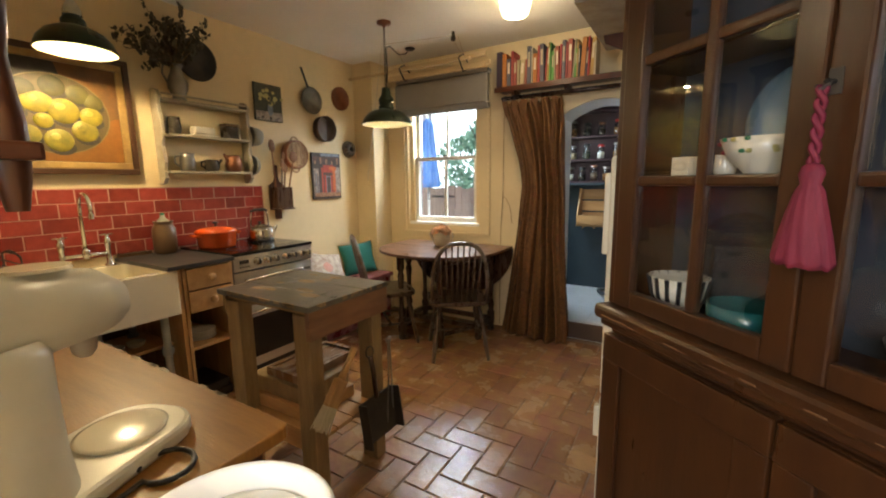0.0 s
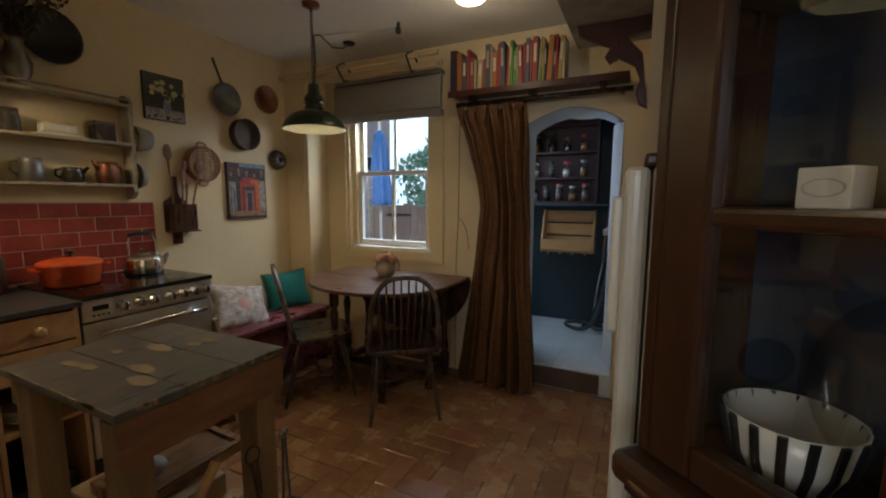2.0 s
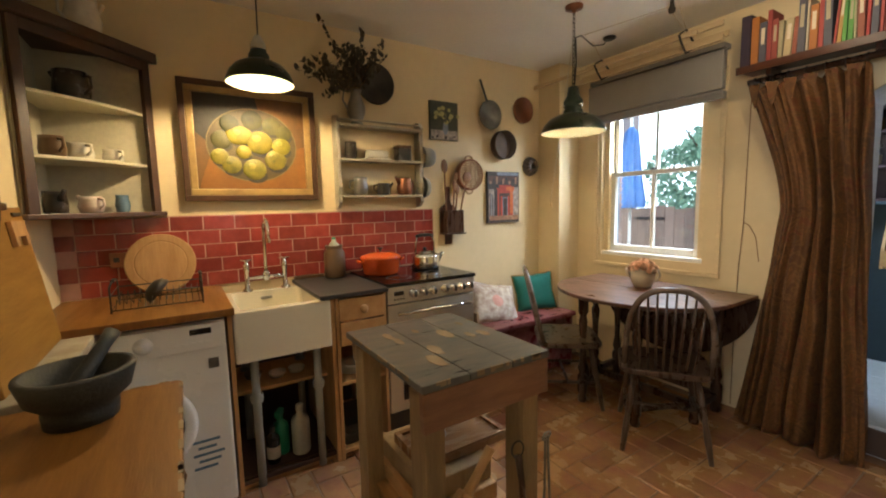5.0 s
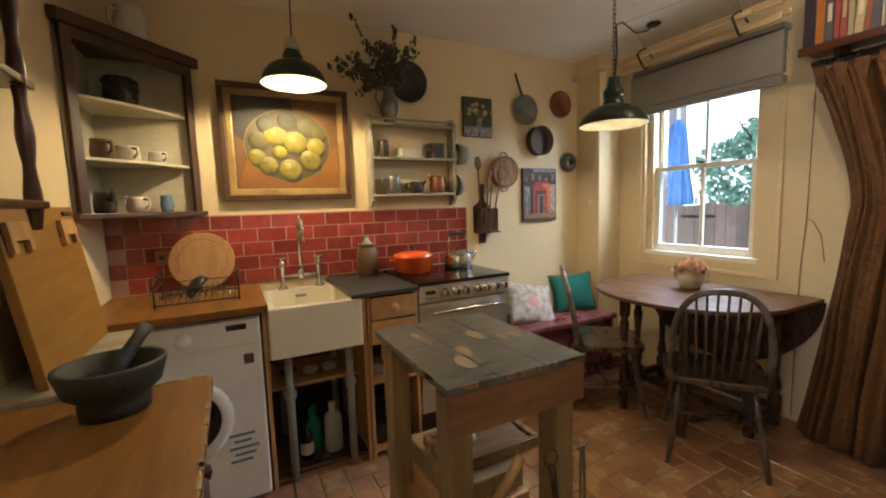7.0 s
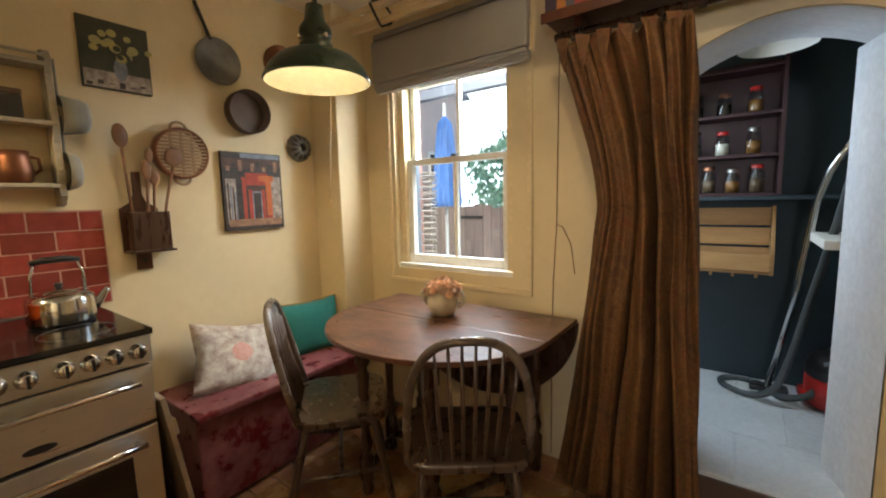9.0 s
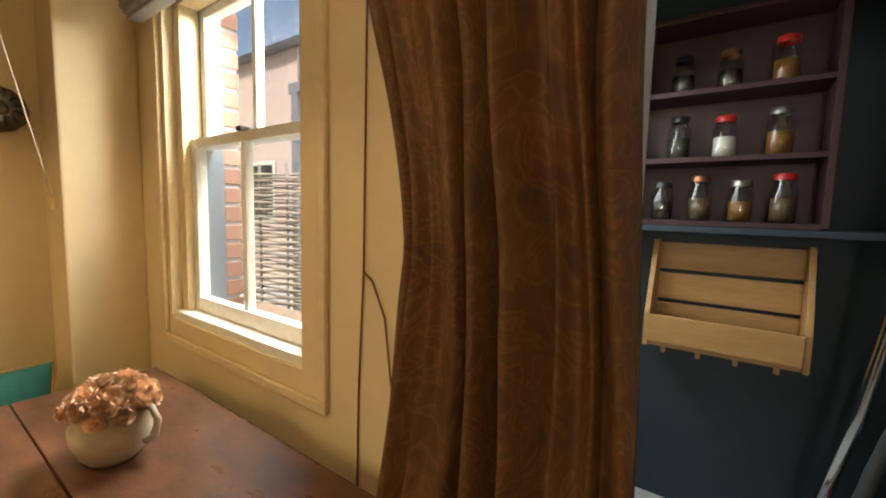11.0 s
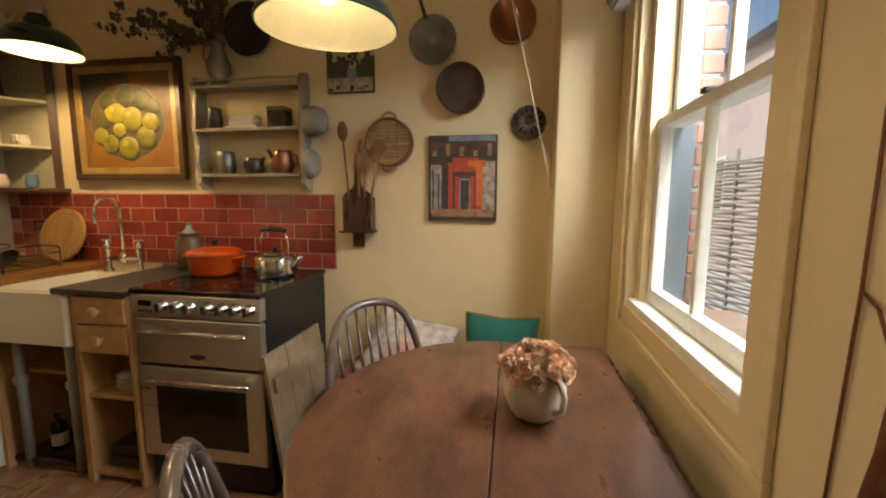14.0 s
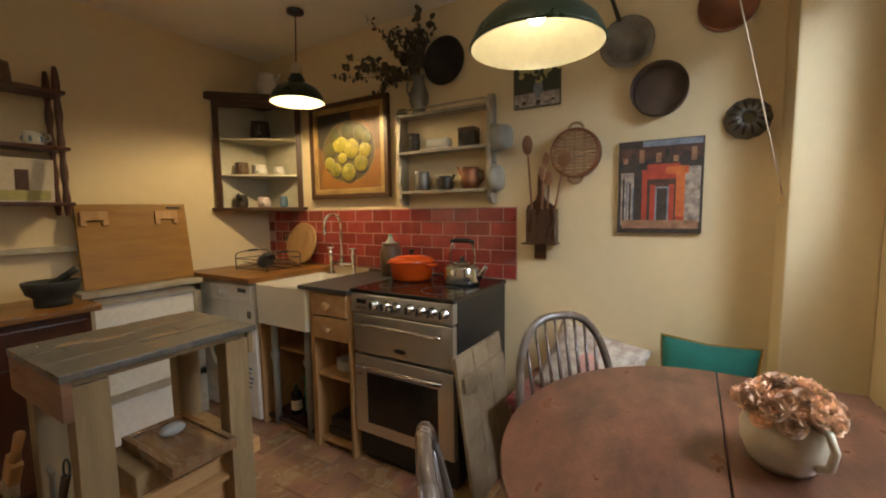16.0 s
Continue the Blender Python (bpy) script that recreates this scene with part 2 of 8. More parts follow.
def wall_with_holes():
    """The thick window wall, with the sash window's opening and the arched doorway cut through."""
    y0, y1 = 4.54, 4.88
    b = bmesh.new()
    wx0, wx1, wz0, wz1 = 0.46, 1.24, 0.90, 2.05
    for x0, z0, x1, z1 in ((0, 0, wx0, CEIL_Z), (wx0, 0, wx1, wz0), (wx0, wz1, wx1, CEIL_Z), (wx1, 0, 1.95, CEIL_Z), (2.58, 0, 3.75, CEIL_Z)):
        box(x0, y0, z0, x1, 4.72 if x0 < 1.0 else y1, z1, bm=b)
    n = 18
    arc = [(1.95 + 0.63 * i / n, 1.80 + 0.115 * math.sin(math.pi * i / n) ** 0.75) for i in range(n + 1)]
    for (xa, za), (xb, zb) in zip(arc, arc[1:]):
        v = [b.verts.new(p) for p in ((xa, y0, za), (xb, y0, zb), (xb, y0, CEIL_Z), (xa, y0, CEIL_Z), (xa, y1, za), (xb, y1, zb), (xb, y1, CEIL_Z), (xa, y1, CEIL_Z))]
        for q in ((0, 1, 2, 3), (7, 6, 5, 4), (4, 5, 1, 0)):
            b.faces.new([v[i] for i in q])
    bmesh.ops.recalc_face_normals(b, faces=b.faces[:])
    return b

single("wall_window", wall_with_holes(), WALL, kind="structure")

def arch_lining():
    """A thin limewashed lining of the arched doorway's reveal."""
    n, t = 18, 0.004
    b = bmesh.new()
    line = [(1.95, 0.0), (1.95, 1.80)] + [(1.95 + 0.63 * i / n, 1.80 + 0.115 * math.sin(math.pi * i / n) ** 0.75) for i in range(1, n)] + [(2.58, 1.80), (2.58, 0.0)]
    inner = [(min(max(x, 1.95 + t), 2.58 - t), z - (t if 1.95 < x < 2.58 else 0)) for x, z in line]
    f = [b.verts.new((x, 4.545, z)) for x, z in inner]
    g = [b.verts.new((x, 4.885, z)) for x, z in inner]
    for i in range(len(f) - 1):
        b.faces.new((f[i], f[i + 1], g[i + 1], g[i]))
    return b

single("arch_reveal", arch_lining(), LIME, kind="structure")
single("arch_splay", plate([(2.576, 4.546), (2.576, 4.884), (2.495, 4.884)], 0.0, 1.83), LIME, kind="structure")
# pantry
single("pantry_wall_back", box(1.26, 5.78, 0, 3.3, 5.93, CEIL_Z), TEAL_WALL, kind="structure")
single("pantry_wall_side", box(1.26, 4.88, 0, 1.36, 5.78, CEIL_Z), TEAL_WALL, kind="structure")
single("pantry_wall_end", box(3.2, 4.88, 0, 3.35, 5.78, CEIL_Z), TEAL_WALL, kind="structure")
single("pantry_ceiling", box(1.26, 4.88, CEIL_Z, 3.35, 5.93, CEIL_Z + 0.1), TEAL_WALL, kind="structure")
single("floor", box(-0.2, -0.95, -0.1, 3.9, 4.56, -0.006), MORTAR, kind="structure")
single("pantry_floor", box(1.26, 4.57, -0.1, 3.35, 5.93, 0.145), STONE, kind="structure")
single("sky_backdrop", box(-60, 58, -2, 60, 58.2, 45), SKY_GLOW, kind="structure")
single("window_outer_sill", box(0.462, 4.722, 0.85, 1.238, 4.90, 0.898, 0.006), MORTAR, kind="structure")
single("ground", box(-40, 4.9, -0.5, 40, 60, -0.3), STONE, kind="structure")
# ---- more materials ----
STEEL = material("brushed_steel", (0.60, 0.58, 0.54), 0.30, 0.9, spots=(0.53, 0.51, 0.47), scale=3, amount=0.4, grain=90, bump=0.03, stretch=(1, 1, 20))
CHROME = material("polished_chrome", (0.72, 0.72, 0.70), 0.10, 1.0, scale=8, amount=0.2, bump=0.0)
BLACK_GLASS = material("black_hob_glass", (0.008, 0.007, 0.007), 0.08, spots=(0.014, 0.012, 0.011), scale=20, bump=0.0)
BLACK = material("black_enamel", (0.012, 0.012, 0.013), 0.35, bump=0.05)
IRON = material("blackened_iron", (0.030, 0.028, 0.026), 0.5, 0.4, spots=(0.065, 0.052, 0.040), scale=10, amount=0.7, bump=0.25)
OLD_TIN = material("tarnished_tin", (0.20, 0.19, 0.17), 0.42, 0.75, spots=(0.10, 0.09, 0.08), scale=12, amount=0.8, bump=0.15)
PEWTER = material("dull_pewter", (0.28, 0.27, 0.25), 0.36, 0.85, spots=(0.16, 0.15, 0.13), scale=10, amount=0.7, bump=0.1)
COPPER = material("aged_copper", (0.30, 0.13, 0.07), 0.35, 0.8, spots=(0.14, 0.06, 0.035), scale=9, amount=0.7, bump=0.1)
CERAMIC = material("cream_fireclay", (0.82, 0.77, 0.62), 0.16, spots=(0.76, 0.69, 0.52), scale=3, amount=0.3, bump=0.01, coat=0.4, speck=0.03)
WHITE_ENAMEL = material("white_appliance_enamel", (0.84, 0.83, 0.79), 0.26, spots=(0.79, 0.77, 0.71), scale=3, amount=0.4, bump=0.01, speck=0.02)
SLATE = material("dark_slate", (0.035, 0.034, 0.035), 0.45, spots=(0.06, 0.058, 0.056), scale=6, amount=0.6, bump=0.2)
ORANGE = material("orange_enamel", (0.62, 0.085, 0.008), 0.2, spots=(0.50, 0.055, 0.006), scale=4, amount=0.4, bump=0.02, coat=0.4)
GREEN_ENAMEL = material("dark_green_enamel", (0.022, 0.040, 0.022), 0.28, spots=(0.012, 0.022, 0.014), scale=8, amount=0.5, bump=0.05)
# White lining given a dark colour to hold back the bulb's glare.
SHADE_IN = material("dimmed_enamel_inside", (0.16, 0.15, 0.10), 0.35, spots=(0.17, 0.155, 0.105), scale=8, amount=0.4, bump=0.02)
GLOWING = material("lit_bulb", (1, 0.9, 0.7), 0.4, bump=0, glow=((1.0, 0.84, 0.55), 14))
STONEWARE = material("brown_stoneware", (0.14, 0.085, 0.045), 0.3, spots=(0.08, 0.045, 0.025), scale=6, amount=0.7, bump=0.05)
DARK_POT = material("dark_glazed_pot", (0.030, 0.026, 0.022), 0.25, spots=(0.07, 0.05, 0.03), scale=8, amount=0.6, bump=0.05)
WHITE_POT = material("white_glazed_pot", (0.68, 0.64, 0.55), 0.22, spots=(0.50, 0.46, 0.36), scale=7, amount=0.5, bump=0.05)
BLUE_POT = material("blue_glazed_pot", (0.16, 0.25, 0.34), 0.25, spots=(0.09, 0.15, 0.22), scale=9, amount=0.6, bump=0.05)
PINK_POT = material("pink_lustre_pot", (0.62, 0.46, 0.42), 0.25, spots=(0.70, 0.64, 0.56), scale=14, amount=0.8, bump=0.05)
GRANITE = material("dark_granite", (0.022, 0.024, 0.020), 0.62, spots=(0.045, 0.047, 0.040), scale=30, amount=0.7, grain=120, bump=0.35)
SHELF_PAINT = material("worn_grey_paint", (0.42, 0.38, 0.29), 0.6, spots=(0.26, 0.21, 0.14), scale=9, amount=0.8, grain=60, bump=0.25)
RED_PAINT = material("chipped_red_paint", (0.13, 0.012, 0.016), 0.28, spots=(0.36, 0.17, 0.16), scale=11, amount=0.6, grain=30, bump=0.3)
TEAL_CLOTH = material("teal_cloth", (0.010, 0.120, 0.098), 0.85, spots=(0.016, 0.17, 0.14), scale=14, amount=0.6, grain=220, bump=0.4)
PALE_CLOTH = material("pale_patterned_cloth", (0.54, 0.49, 0.41), 0.9, spots=(0.24, 0.16, 0.13), scale=22, amount=0.9, grain=220, bump=0.4)
PINK_CLOTH = material("pink_medallion_cloth", (0.50, 0.22, 0.18), 0.9, spots=(0.55, 0.42, 0.34), scale=40, amount=0.7, grain=220, bump=0.3)
WORN_TOP = material("worn_grey_tabletop", (0.075, 0.078, 0.078), 0.30, spots=(0.20, 0.175, 0.135), scale=6, amount=0.75, grain=35, bump=0.25, stretch=(5, 1, 1))
BARE = material("bare_worn_wood", (0.34, 0.25, 0.15), 0.6, spots=(0.20, 0.14, 0.08), scale=9, amount=0.8, bump=0.2)
OLD_PINE = material("old_rough_pine", (0.33, 0.225, 0.105), 0.62, spots=(0.20, 0.13, 0.060), scale=4, amount=0.8, grain=30, bump=0.25, stretch=(6, 6, 0.8), vary=0.1)
GREY_PIPE = material("grey_painted_pipe", (0.30, 0.30, 0.27), 0.5, spots=(0.20, 0.19, 0.16), scale=10, amount=0.6, bump=0.15)
# Inner boards coloured dark to carry the shade inside the cupboards.
SHADE_BOARD = material("shadowed_board", (0.060, 0.028, 0.018), 0.7, bump=0.15)
PAPER = material("aged_paper", (0.62, 0.55, 0.42), 0.85, spots=(0.5, 0.42, 0.3), scale=6, bump=0.05)
WINDOW_GLASS = glass_material("window_glass", (0.96, 0.98, 0.98))

def rounded(x0, x1, y0, y1, r, n=5):
    out = []
    for cx, cy, a in ((x1 - r, y1 - r, 0), (x0 + r, y1 - r, 90), (x0 + r, y0 + r, 180), (x1 - r, y0 + r, 270)):
        for i in range(n + 1):
            t = radians(a + 90 * i / n)
            out.append((cx + r * math.cos(t), cy + r * math.sin(t)))
    return out

# ---- cooker ----
def make_cooker():
    c = thing("cooker", "freestanding stainless steel double oven with black glass hob", "cooker")
    y0, y1 = 2.572, 3.160
    part("body", box(0.02, y0, 0.03, 0.545, y1, 0.885, 0.004), BLACK, c)
    part("plinth", box(0.45, y0 + 0.02, 0.0, 0.53, y1 - 0.02, 0.16), BLACK, c)
    part("hob", box(0.015, y0 - 0.004, 0.885, 0.592, y1 + 0.006, 0.906, 0.004), BLACK_GLASS, c, "glossy black ceramic glass hob")
    for yy, xx, r in ((2.72, 0.19, 0.09), (3.01, 0.19, 0.075), (2.72, 0.43, 0.075), (3.01, 0.43, 0.10)):
        part("hotplate_ring", lathe([(r, 0.9062), (r, 0.9067), (r - 0.004, 0.9067), (r - 0.004, 0.9062)], 32, T((xx, yy, 0))), SLATE, c)
    p = part("control_panel", box(0.545, y0, 0.79, 0.588, y1, 0.884, 0.006), STEEL, c, "brushed steel control panel")
    part("clock_display", box(0.588, y0 + 0.04, 0.835, 0.5905, y0 + 0.10, 0.858), BLACK_GLASS, p)
    for k in range(4):
        part("clock_button", lathe([(0.005, 0), (0.005, 0.005), (0, 0.006)], 10, T((0.588, y0 + 0.043 + 0.018 * k, 0.815)) @ UPX), BLACK, p)
    for k, yy in enumerate((0.155, 0.225, 0.285, 0.365, 0.425, 0.485, 0.545)):
        kn = part("knob", lathe([(0.026, 0), (0.026, 0.004), (0.021, 0.007), (0.020, 0.026), (0.017, 0.030), (0, 0.030)], 20, T((0.588, y0 + yy, 0.838)) @ UPX), CHROME, p, "chrome control knob", True)
        part("grip", box(0.616, y0 + yy - 0.004, 0.820, 0.628, y0 + yy + 0.004, 0.856, 0.002), BLACK, kn)
    for name, z0, z1, glazed in (("top_oven_door", 0.585, 0.782, False), ("main_oven_door", 0.165, 0.572, True)):
        d = part(name, box(0.545, y0 + 0.003, z0, 0.580, y1 - 0.003, z1, 0.006), STEEL, c, "brushed steel oven door")
        zh = z1 - 0.045
        part("handle", tube([(0.612, y0 + 0.05, zh - 0.004), (0.617, y0 + 0.15, zh), (0.620, (y0 + y1) / 2, zh + 0.003), (0.617, y1 - 0.15, zh), (0.612, y1 - 0.05, zh - 0.004)], 0.010), CHROME, d, "chrome bar handle", True)
        for yy in (y0 + 0.07, y1 - 0.07):
            part("handle_post", tube([(0.578, yy, zh), (0.616, yy, zh)], 0.007, 8), CHROME, d)
        if glazed:
            part("oven_window", box(0.580, y0 + 0.085, z0 + 0.06, 0.5835, y1 - 0.085, z1 - 0.085, 0.001), BLACK_GLASS, d, "dark tinted oven glass")
        else:
            b = lathe([(0.030, 0), (0.030, 0.003), (0.026, 0.005), (0, 0.005)], 24, T((0.580, (y0 + y1) / 2, 0.625)) @ UPX @ Matrix.Diagonal((0.38, 1.25, 1, 1)))
            part("badge", b, BLACK, d, "small oval black badge")
    return c

make_cooker()

# ---- sink run ----
def make_sink():
    s = thing("butler_sink", "cream fireclay butler sink on grey painted pipe legs", "sink")
    x0, x1, y0, y1, z0, z1, t = 0.10, 0.607, 1.822, 2.258, 0.637, 0.872, 0.034
    b = bmesh.new()
    o, i = rounded(x0, x1, y0, y1, 0.014, 4), rounded(x0 + t, x1 - t, y0 + t, y1 - t, 0.035, 4)
    n = len(o)
    rows = [[b.verts.new((x, y, z)) for x, y in ring] for ring, z in ((o, z0), (o, z1 - 0.006), ([((x - (x0 + x1) / 2) * 0.985 + (x0 + x1) / 2, (y - (y0 + y1) / 2) * 0.985 + (y0 + y1) / 2) for x, y in o], z1), (i, z1), (i, z0 + 0.05))]
    for a, c in zip(rows, rows[1:]):
        for k in range(n):
            b.faces.new((a[k], a[(k + 1) % n], c[(k + 1) % n], c[k]))
    b.faces.new(rows[0][::-1])
    b.faces.new(rows[-1])
    bmesh.ops.recalc_face_normals(b, faces=b.faces[:])
    basin = part("basin", b, CERAMIC, s)
    part("overflow", box(0.136, 2.005, 0.822, 0.140, 2.065, 0.838, 0.001), GREY_PIPE, basin)
    part("plughole", lathe([(0.04, 0), (0.04, 0.003), (0.02, 0.002), (0, 0.001)], 20, T((0.36, 2.04, z0 + 0.0505))), CHROME, basin)
    for yy in (1.90, 2.19):
        for xx in (0.55, 0.16):
            leg = part("leg", tube([(xx, yy, 0.0), (xx, yy, z0)], 0.019, 14), GREY_PIPE, s, "", True)
            part("collar", lathe([(0.027, -0.02), (0.030, 0), (0.027, 0.02)], 14, T((xx, yy, 0.44))), GREY_PIPE, leg, "", True)
    t_ = thing("bridge_tap", "chrome bridge mixer tap with tall swan neck spout", "tap")
    for yy in (1.945, 2.145):
        pil = part("pillar", lathe([(0.026, 0.872), (0.026, 0.882), (0.013, 0.890), (0.012, 0.98), (0.016, 0.985), (0.016, 1.02), (0.010, 1.03), (0.009, 1.05)], 16, T((0.118, yy, 0))), CHROME, t_, "", True)
        for dx, dy in ((0.03, 0), (0, 0.03)):
            part("lever_bar", tube([(0.118 - dx, yy - dy, 1.047), (0.118 + dx, yy + dy, 1.047)], [0.004, 0.004], 8), CHROME, pil, "", True)
    part("bridge", tube([(0.118, 1.945, 0.945), (0.118, 2.145, 0.945)], 0.010, 12), CHROME, t_, "", True)
    part("hub", lathe([(0.010, 0.925), (0.021, 0.935), (0.021, 0.965), (0.013, 0.98)], 14, T((0.118, 2.045, 0))), CHROME, t_, "", True)
    pts = [(0.118, 2.045, 0.96), (0.118, 2.045, 1.19)] + [(0.188 - 0.07 * math.cos(a), 2.045, 1.20 + 0.07 * math.sin(a)) for a in [math.pi * k / 10 for k in range(1, 11)]] + [(0.258, 2.045, 1.165)]
    part("spout", tube(pts, 0.0095, 12), CHROME, t_, "", True)
    part("nozzle", tube([(0.258, 2.045, 1.17), (0.258, 2.045, 1.145)], 0.012, 12), CHROME, t_)

make_sink()

def make_under_sink():
    u = thing("sink_cupboard", "open pine cupboard under the sink with one shelf", "cupboard")
    part("side_panel", box(0.02, 1.800, 0, 0.585, 1.818, 0.88), PINE, u)
    part("side_panel", box(0.02, 2.262, 0, 0.585, 2.280, 0.87), PINE, u)
    part("back_panel", box(0.004, 1.818, 0.02, 0.016, 2.262, 0.63), SHADE_BOARD, u)
    part("bottom_board", box(0.02, 1.818, 0.03, 0.56, 2.262, 0.05), SHADE_BOARD, u)
    part("kick_rail", box(0.52, 1.818, 0, 0.54, 2.262, 0.05), PINE_H, u)
    part("shelf", box(0.10, 1.8185, 0.43, 0.46, 2.2615, 0.446), PINE_H, u)
    d = thing("drawer_unit", "pine drawer unit with two drawers above open shelves", "cabinet")
    y0, y1 = 2.284, 2.562
    part("side_panel", box(0.02, y0, 0, 0.59, y0 + 0.016, 0.868), PINE, d)
    part("side_panel", box(0.02, y1 - 0.016, 0, 0.59, y1, 0.868), PINE, d)
    part("back_panel", box(0.004, y0 + 0.016, 0.02, 0.016, y1 - 0.016, 0.868), SHADE_BOARD, d)
    for z in (0.03, 0.40):
        part("shelf", box(0.02, y0 + 0.016, z, 0.575, y1 - 0.016, z + 0.016), PINE_H, d)
    for z0, z1 in ((0.745, 0.862), (0.618, 0.738)):
        dr = part("drawer", box(0.30, y0 + 0.018, z0, 0.600, y1 - 0.018, z1, 0.004), PINE_H, d)
        part("knob", lathe([(0.010, 0), (0.009, 0.014), (0.021, 0.020), (0.022, 0.028), (0.012, 0.036), (0, 0.037)], 18, T((0.600, (y0 + y1) / 2, (z0 + z1) / 2)) @ UPX), PINE, dr, "round turned pine knob", True)
    w = single("slate_worktop", box(0.01, 2.205, 0.872, 0.615, 2.568, 0.895, 0.003), SLATE, "dark slate worktop slab beside the sink", "worktop")
    single("oak_worktop", box(0.004, 1.152, 0.872, 0.650, 1.826, 0.905, 0.005), OAK, "worn oiled oak worktop over the washing machine", "worktop")
    for k in range(5):
        r = 0.085 - 0.004 * (k % 2)
        single("plate", lathe([(0, 0), (r * 0.6, 0.001), (r, 0.008), (r, 0.010), (r * 0.6, 0.004), (0, 0.003)], 24, T((0.44, 2.42, 0.417 + 0.0105 * k))), WHITE_POT, "pale stacked plate on the pine shelf", "plate", smooth=True, group="plates in the drawer unit")
    single("roasting_tin", box(0.25, 2.32, 0.047, 0.54, 2.53, 0.10, 0.01), IRON, "black roasting tin on the bottom shelf", "roasting tin")
    single("baking_tray", box(0.25, 2.33, 0.101, 0.53, 2.52, 0.15, 0.01), IRON, "dark baking tin stacked on another", "baking tin")

make_under_sink()

def bottle(name, label, cat, mat, capmat, at, r, h, neck=0.3, spray=False):
    o = thing(name, label, cat, at)
    part("body", lathe([(0, 0), (r * 0.92, 0), (r, 0.008), (r, h * (1 - neck)), (r * 0.85, h * (1 - neck) + 0.02), (r * 0.38, h * (1 - neck * 0.45)), (r * 0.36, h)], 20), mat, o, "", True)
    if spray:
        part("trigger_head", box(-0.014, -0.04, h, 0.014, 0.025, h + 0.035, 0.006), capmat, o)
        part("trigger", box(-0.006, -0.035, h - 0.035, 0.006, -0.026, h + 0.004, 0.002), capmat, o)
    else:
        part("cap", lathe([(r * 0.42, h - 0.012), (r * 0.42, h + 0.014), (r * 0.38, h + 0.017), (0, h + 0.017)], 16), capmat, o, "", True)
    return o

GREEN_PLASTIC = material("green_plastic", (0.012, 0.20, 0.10), 0.35, bump=0.02)
CLEAR_PLASTIC = material("cloudy_plastic", (0.42, 0.42, 0.34), 0.35, spots=(0.34, 0.33, 0.26), bump=0.03)
bottle("spray_bottle", "green plastic spray bottle under the sink", "spray bottle", GREEN_PLASTIC, GREEN_PLASTIC, pose(0.40, 2.02, 0.05, 0, 0, 60), 0.040, 0.20, spray=True)
bottle("detergent_bottle", "cloudy white plastic detergent bottle under the sink", "bottle", CLEAR_PLASTIC, CLEAR_PLASTIC, pose(0.45, 2.11, 0.05), 0.046, 0.24)
bb = bottle("dark_bottle", "dark brown glass bottle with white label", "bottle", BLACK_GLASS, BLACK, pose(0.47, 1.97, 0.05), 0.032, 0.17)
part("paper_label", lathe([(0.0325, 0.03), (0.0325, 0.09)], 20), PAPER, bb)
for k, (xx, yy, mm) in enumerate(((0.35, 2.03, WHITE_POT), (0.30, 1.92, STONEWARE), (0.34, 2.13, WHITE_POT))):
    single("sponge_dish", lathe([(0, 0), (0.035, 0), (0.045, 0.025), (0.043, 0.026), (0.032, 0.006), (0, 0.006)], 16, T((xx, yy, 0.4465))), mm, "small pale dish on the cupboard shelf", "dish", smooth=True)

def make_washer():
    w = thing("washing_machine", "white front loading washing machine under the worktop", "washing machine")
    y0, y1, xf, z1 = 1.205, 1.790, 0.600, 0.855
    body = part("body", box(0.03, y0, 0.012, xf, y1, z1, 0.01), WHITE_ENAMEL, w)
    for xx in (0.09, 0.54):
        for yy in (y0 + 0.05, y1 - 0.05):
            part("foot", lathe([(0.02, 0), (0.02, 0.014)], 12, T((xx, yy, 0))), BLACK, w)
    p = part("control_panel", box(xf, y0 + 0.004, 0.735, xf + 0.014, y1 - 0.004, z1 - 0.006, 0.005), WHITE_ENAMEL, w)
    part("display", box(xf + 0.014, 1.655, 0.805, xf + 0.0165, 1.735, 0.830), BLACK_GLASS, p)
    part("programme_dial", lathe([(0.034, 0), (0.034, 0.004), (0.025, 0.008), (0.023, 0.026), (0, 0.028)], 24, T((xf + 0.014, 1.495, 0.790)) @ UPX), WHITE_ENAMEL, p, "white programme dial with chrome edge", True)
    part("detergent_drawer", box(xf + 0.014, y0 + 0.02, 0.755, xf + 0.018, y0 + 0.17, 0.835, 0.003), WHITE_ENAMEL, p)
    for k in range(5):
        part("button", box(xf + 0.014, 1.60 + 0.028 * k, 0.765, xf + 0.018, 1.615 + 0.028 * k, 0.775, 0.001), WHITE_ENAMEL, p)
    d = part("door", lathe([(0.185, 0), (0.185, 0.012), (0.172, 0.026), (0.150, 0.030), (0.138, 0.022), (0.135, 0.010)], 48, T((xf, 1.475, 0.43)) @ UPX), WHITE_ENAMEL, w, "round white porthole door", True)
    part("door_glass", lathe([(0.136, 0.012), (0.110, 0.028), (0.07, 0.042), (0, 0.048)], 40, T((xf, 1.475, 0.43)) @ UPX), BLACK_GLASS, d, "domed dark door glass", True)
    part("label", box(xf, 1.715, 0.645, xf + 0.002, 1.755, 0.690), OLD_TIN, body, "small grey rating sticker")
    for k in range(5):
        part("label_line", box(xf, 1.63 + 0.02 * (k % 2), 0.20 + 0.03 * k, xf + 0.0015, 1.72 + 0.015 * (k % 3), 0.212 + 0.03 * k), BLUE_POT, body)

make_washer()

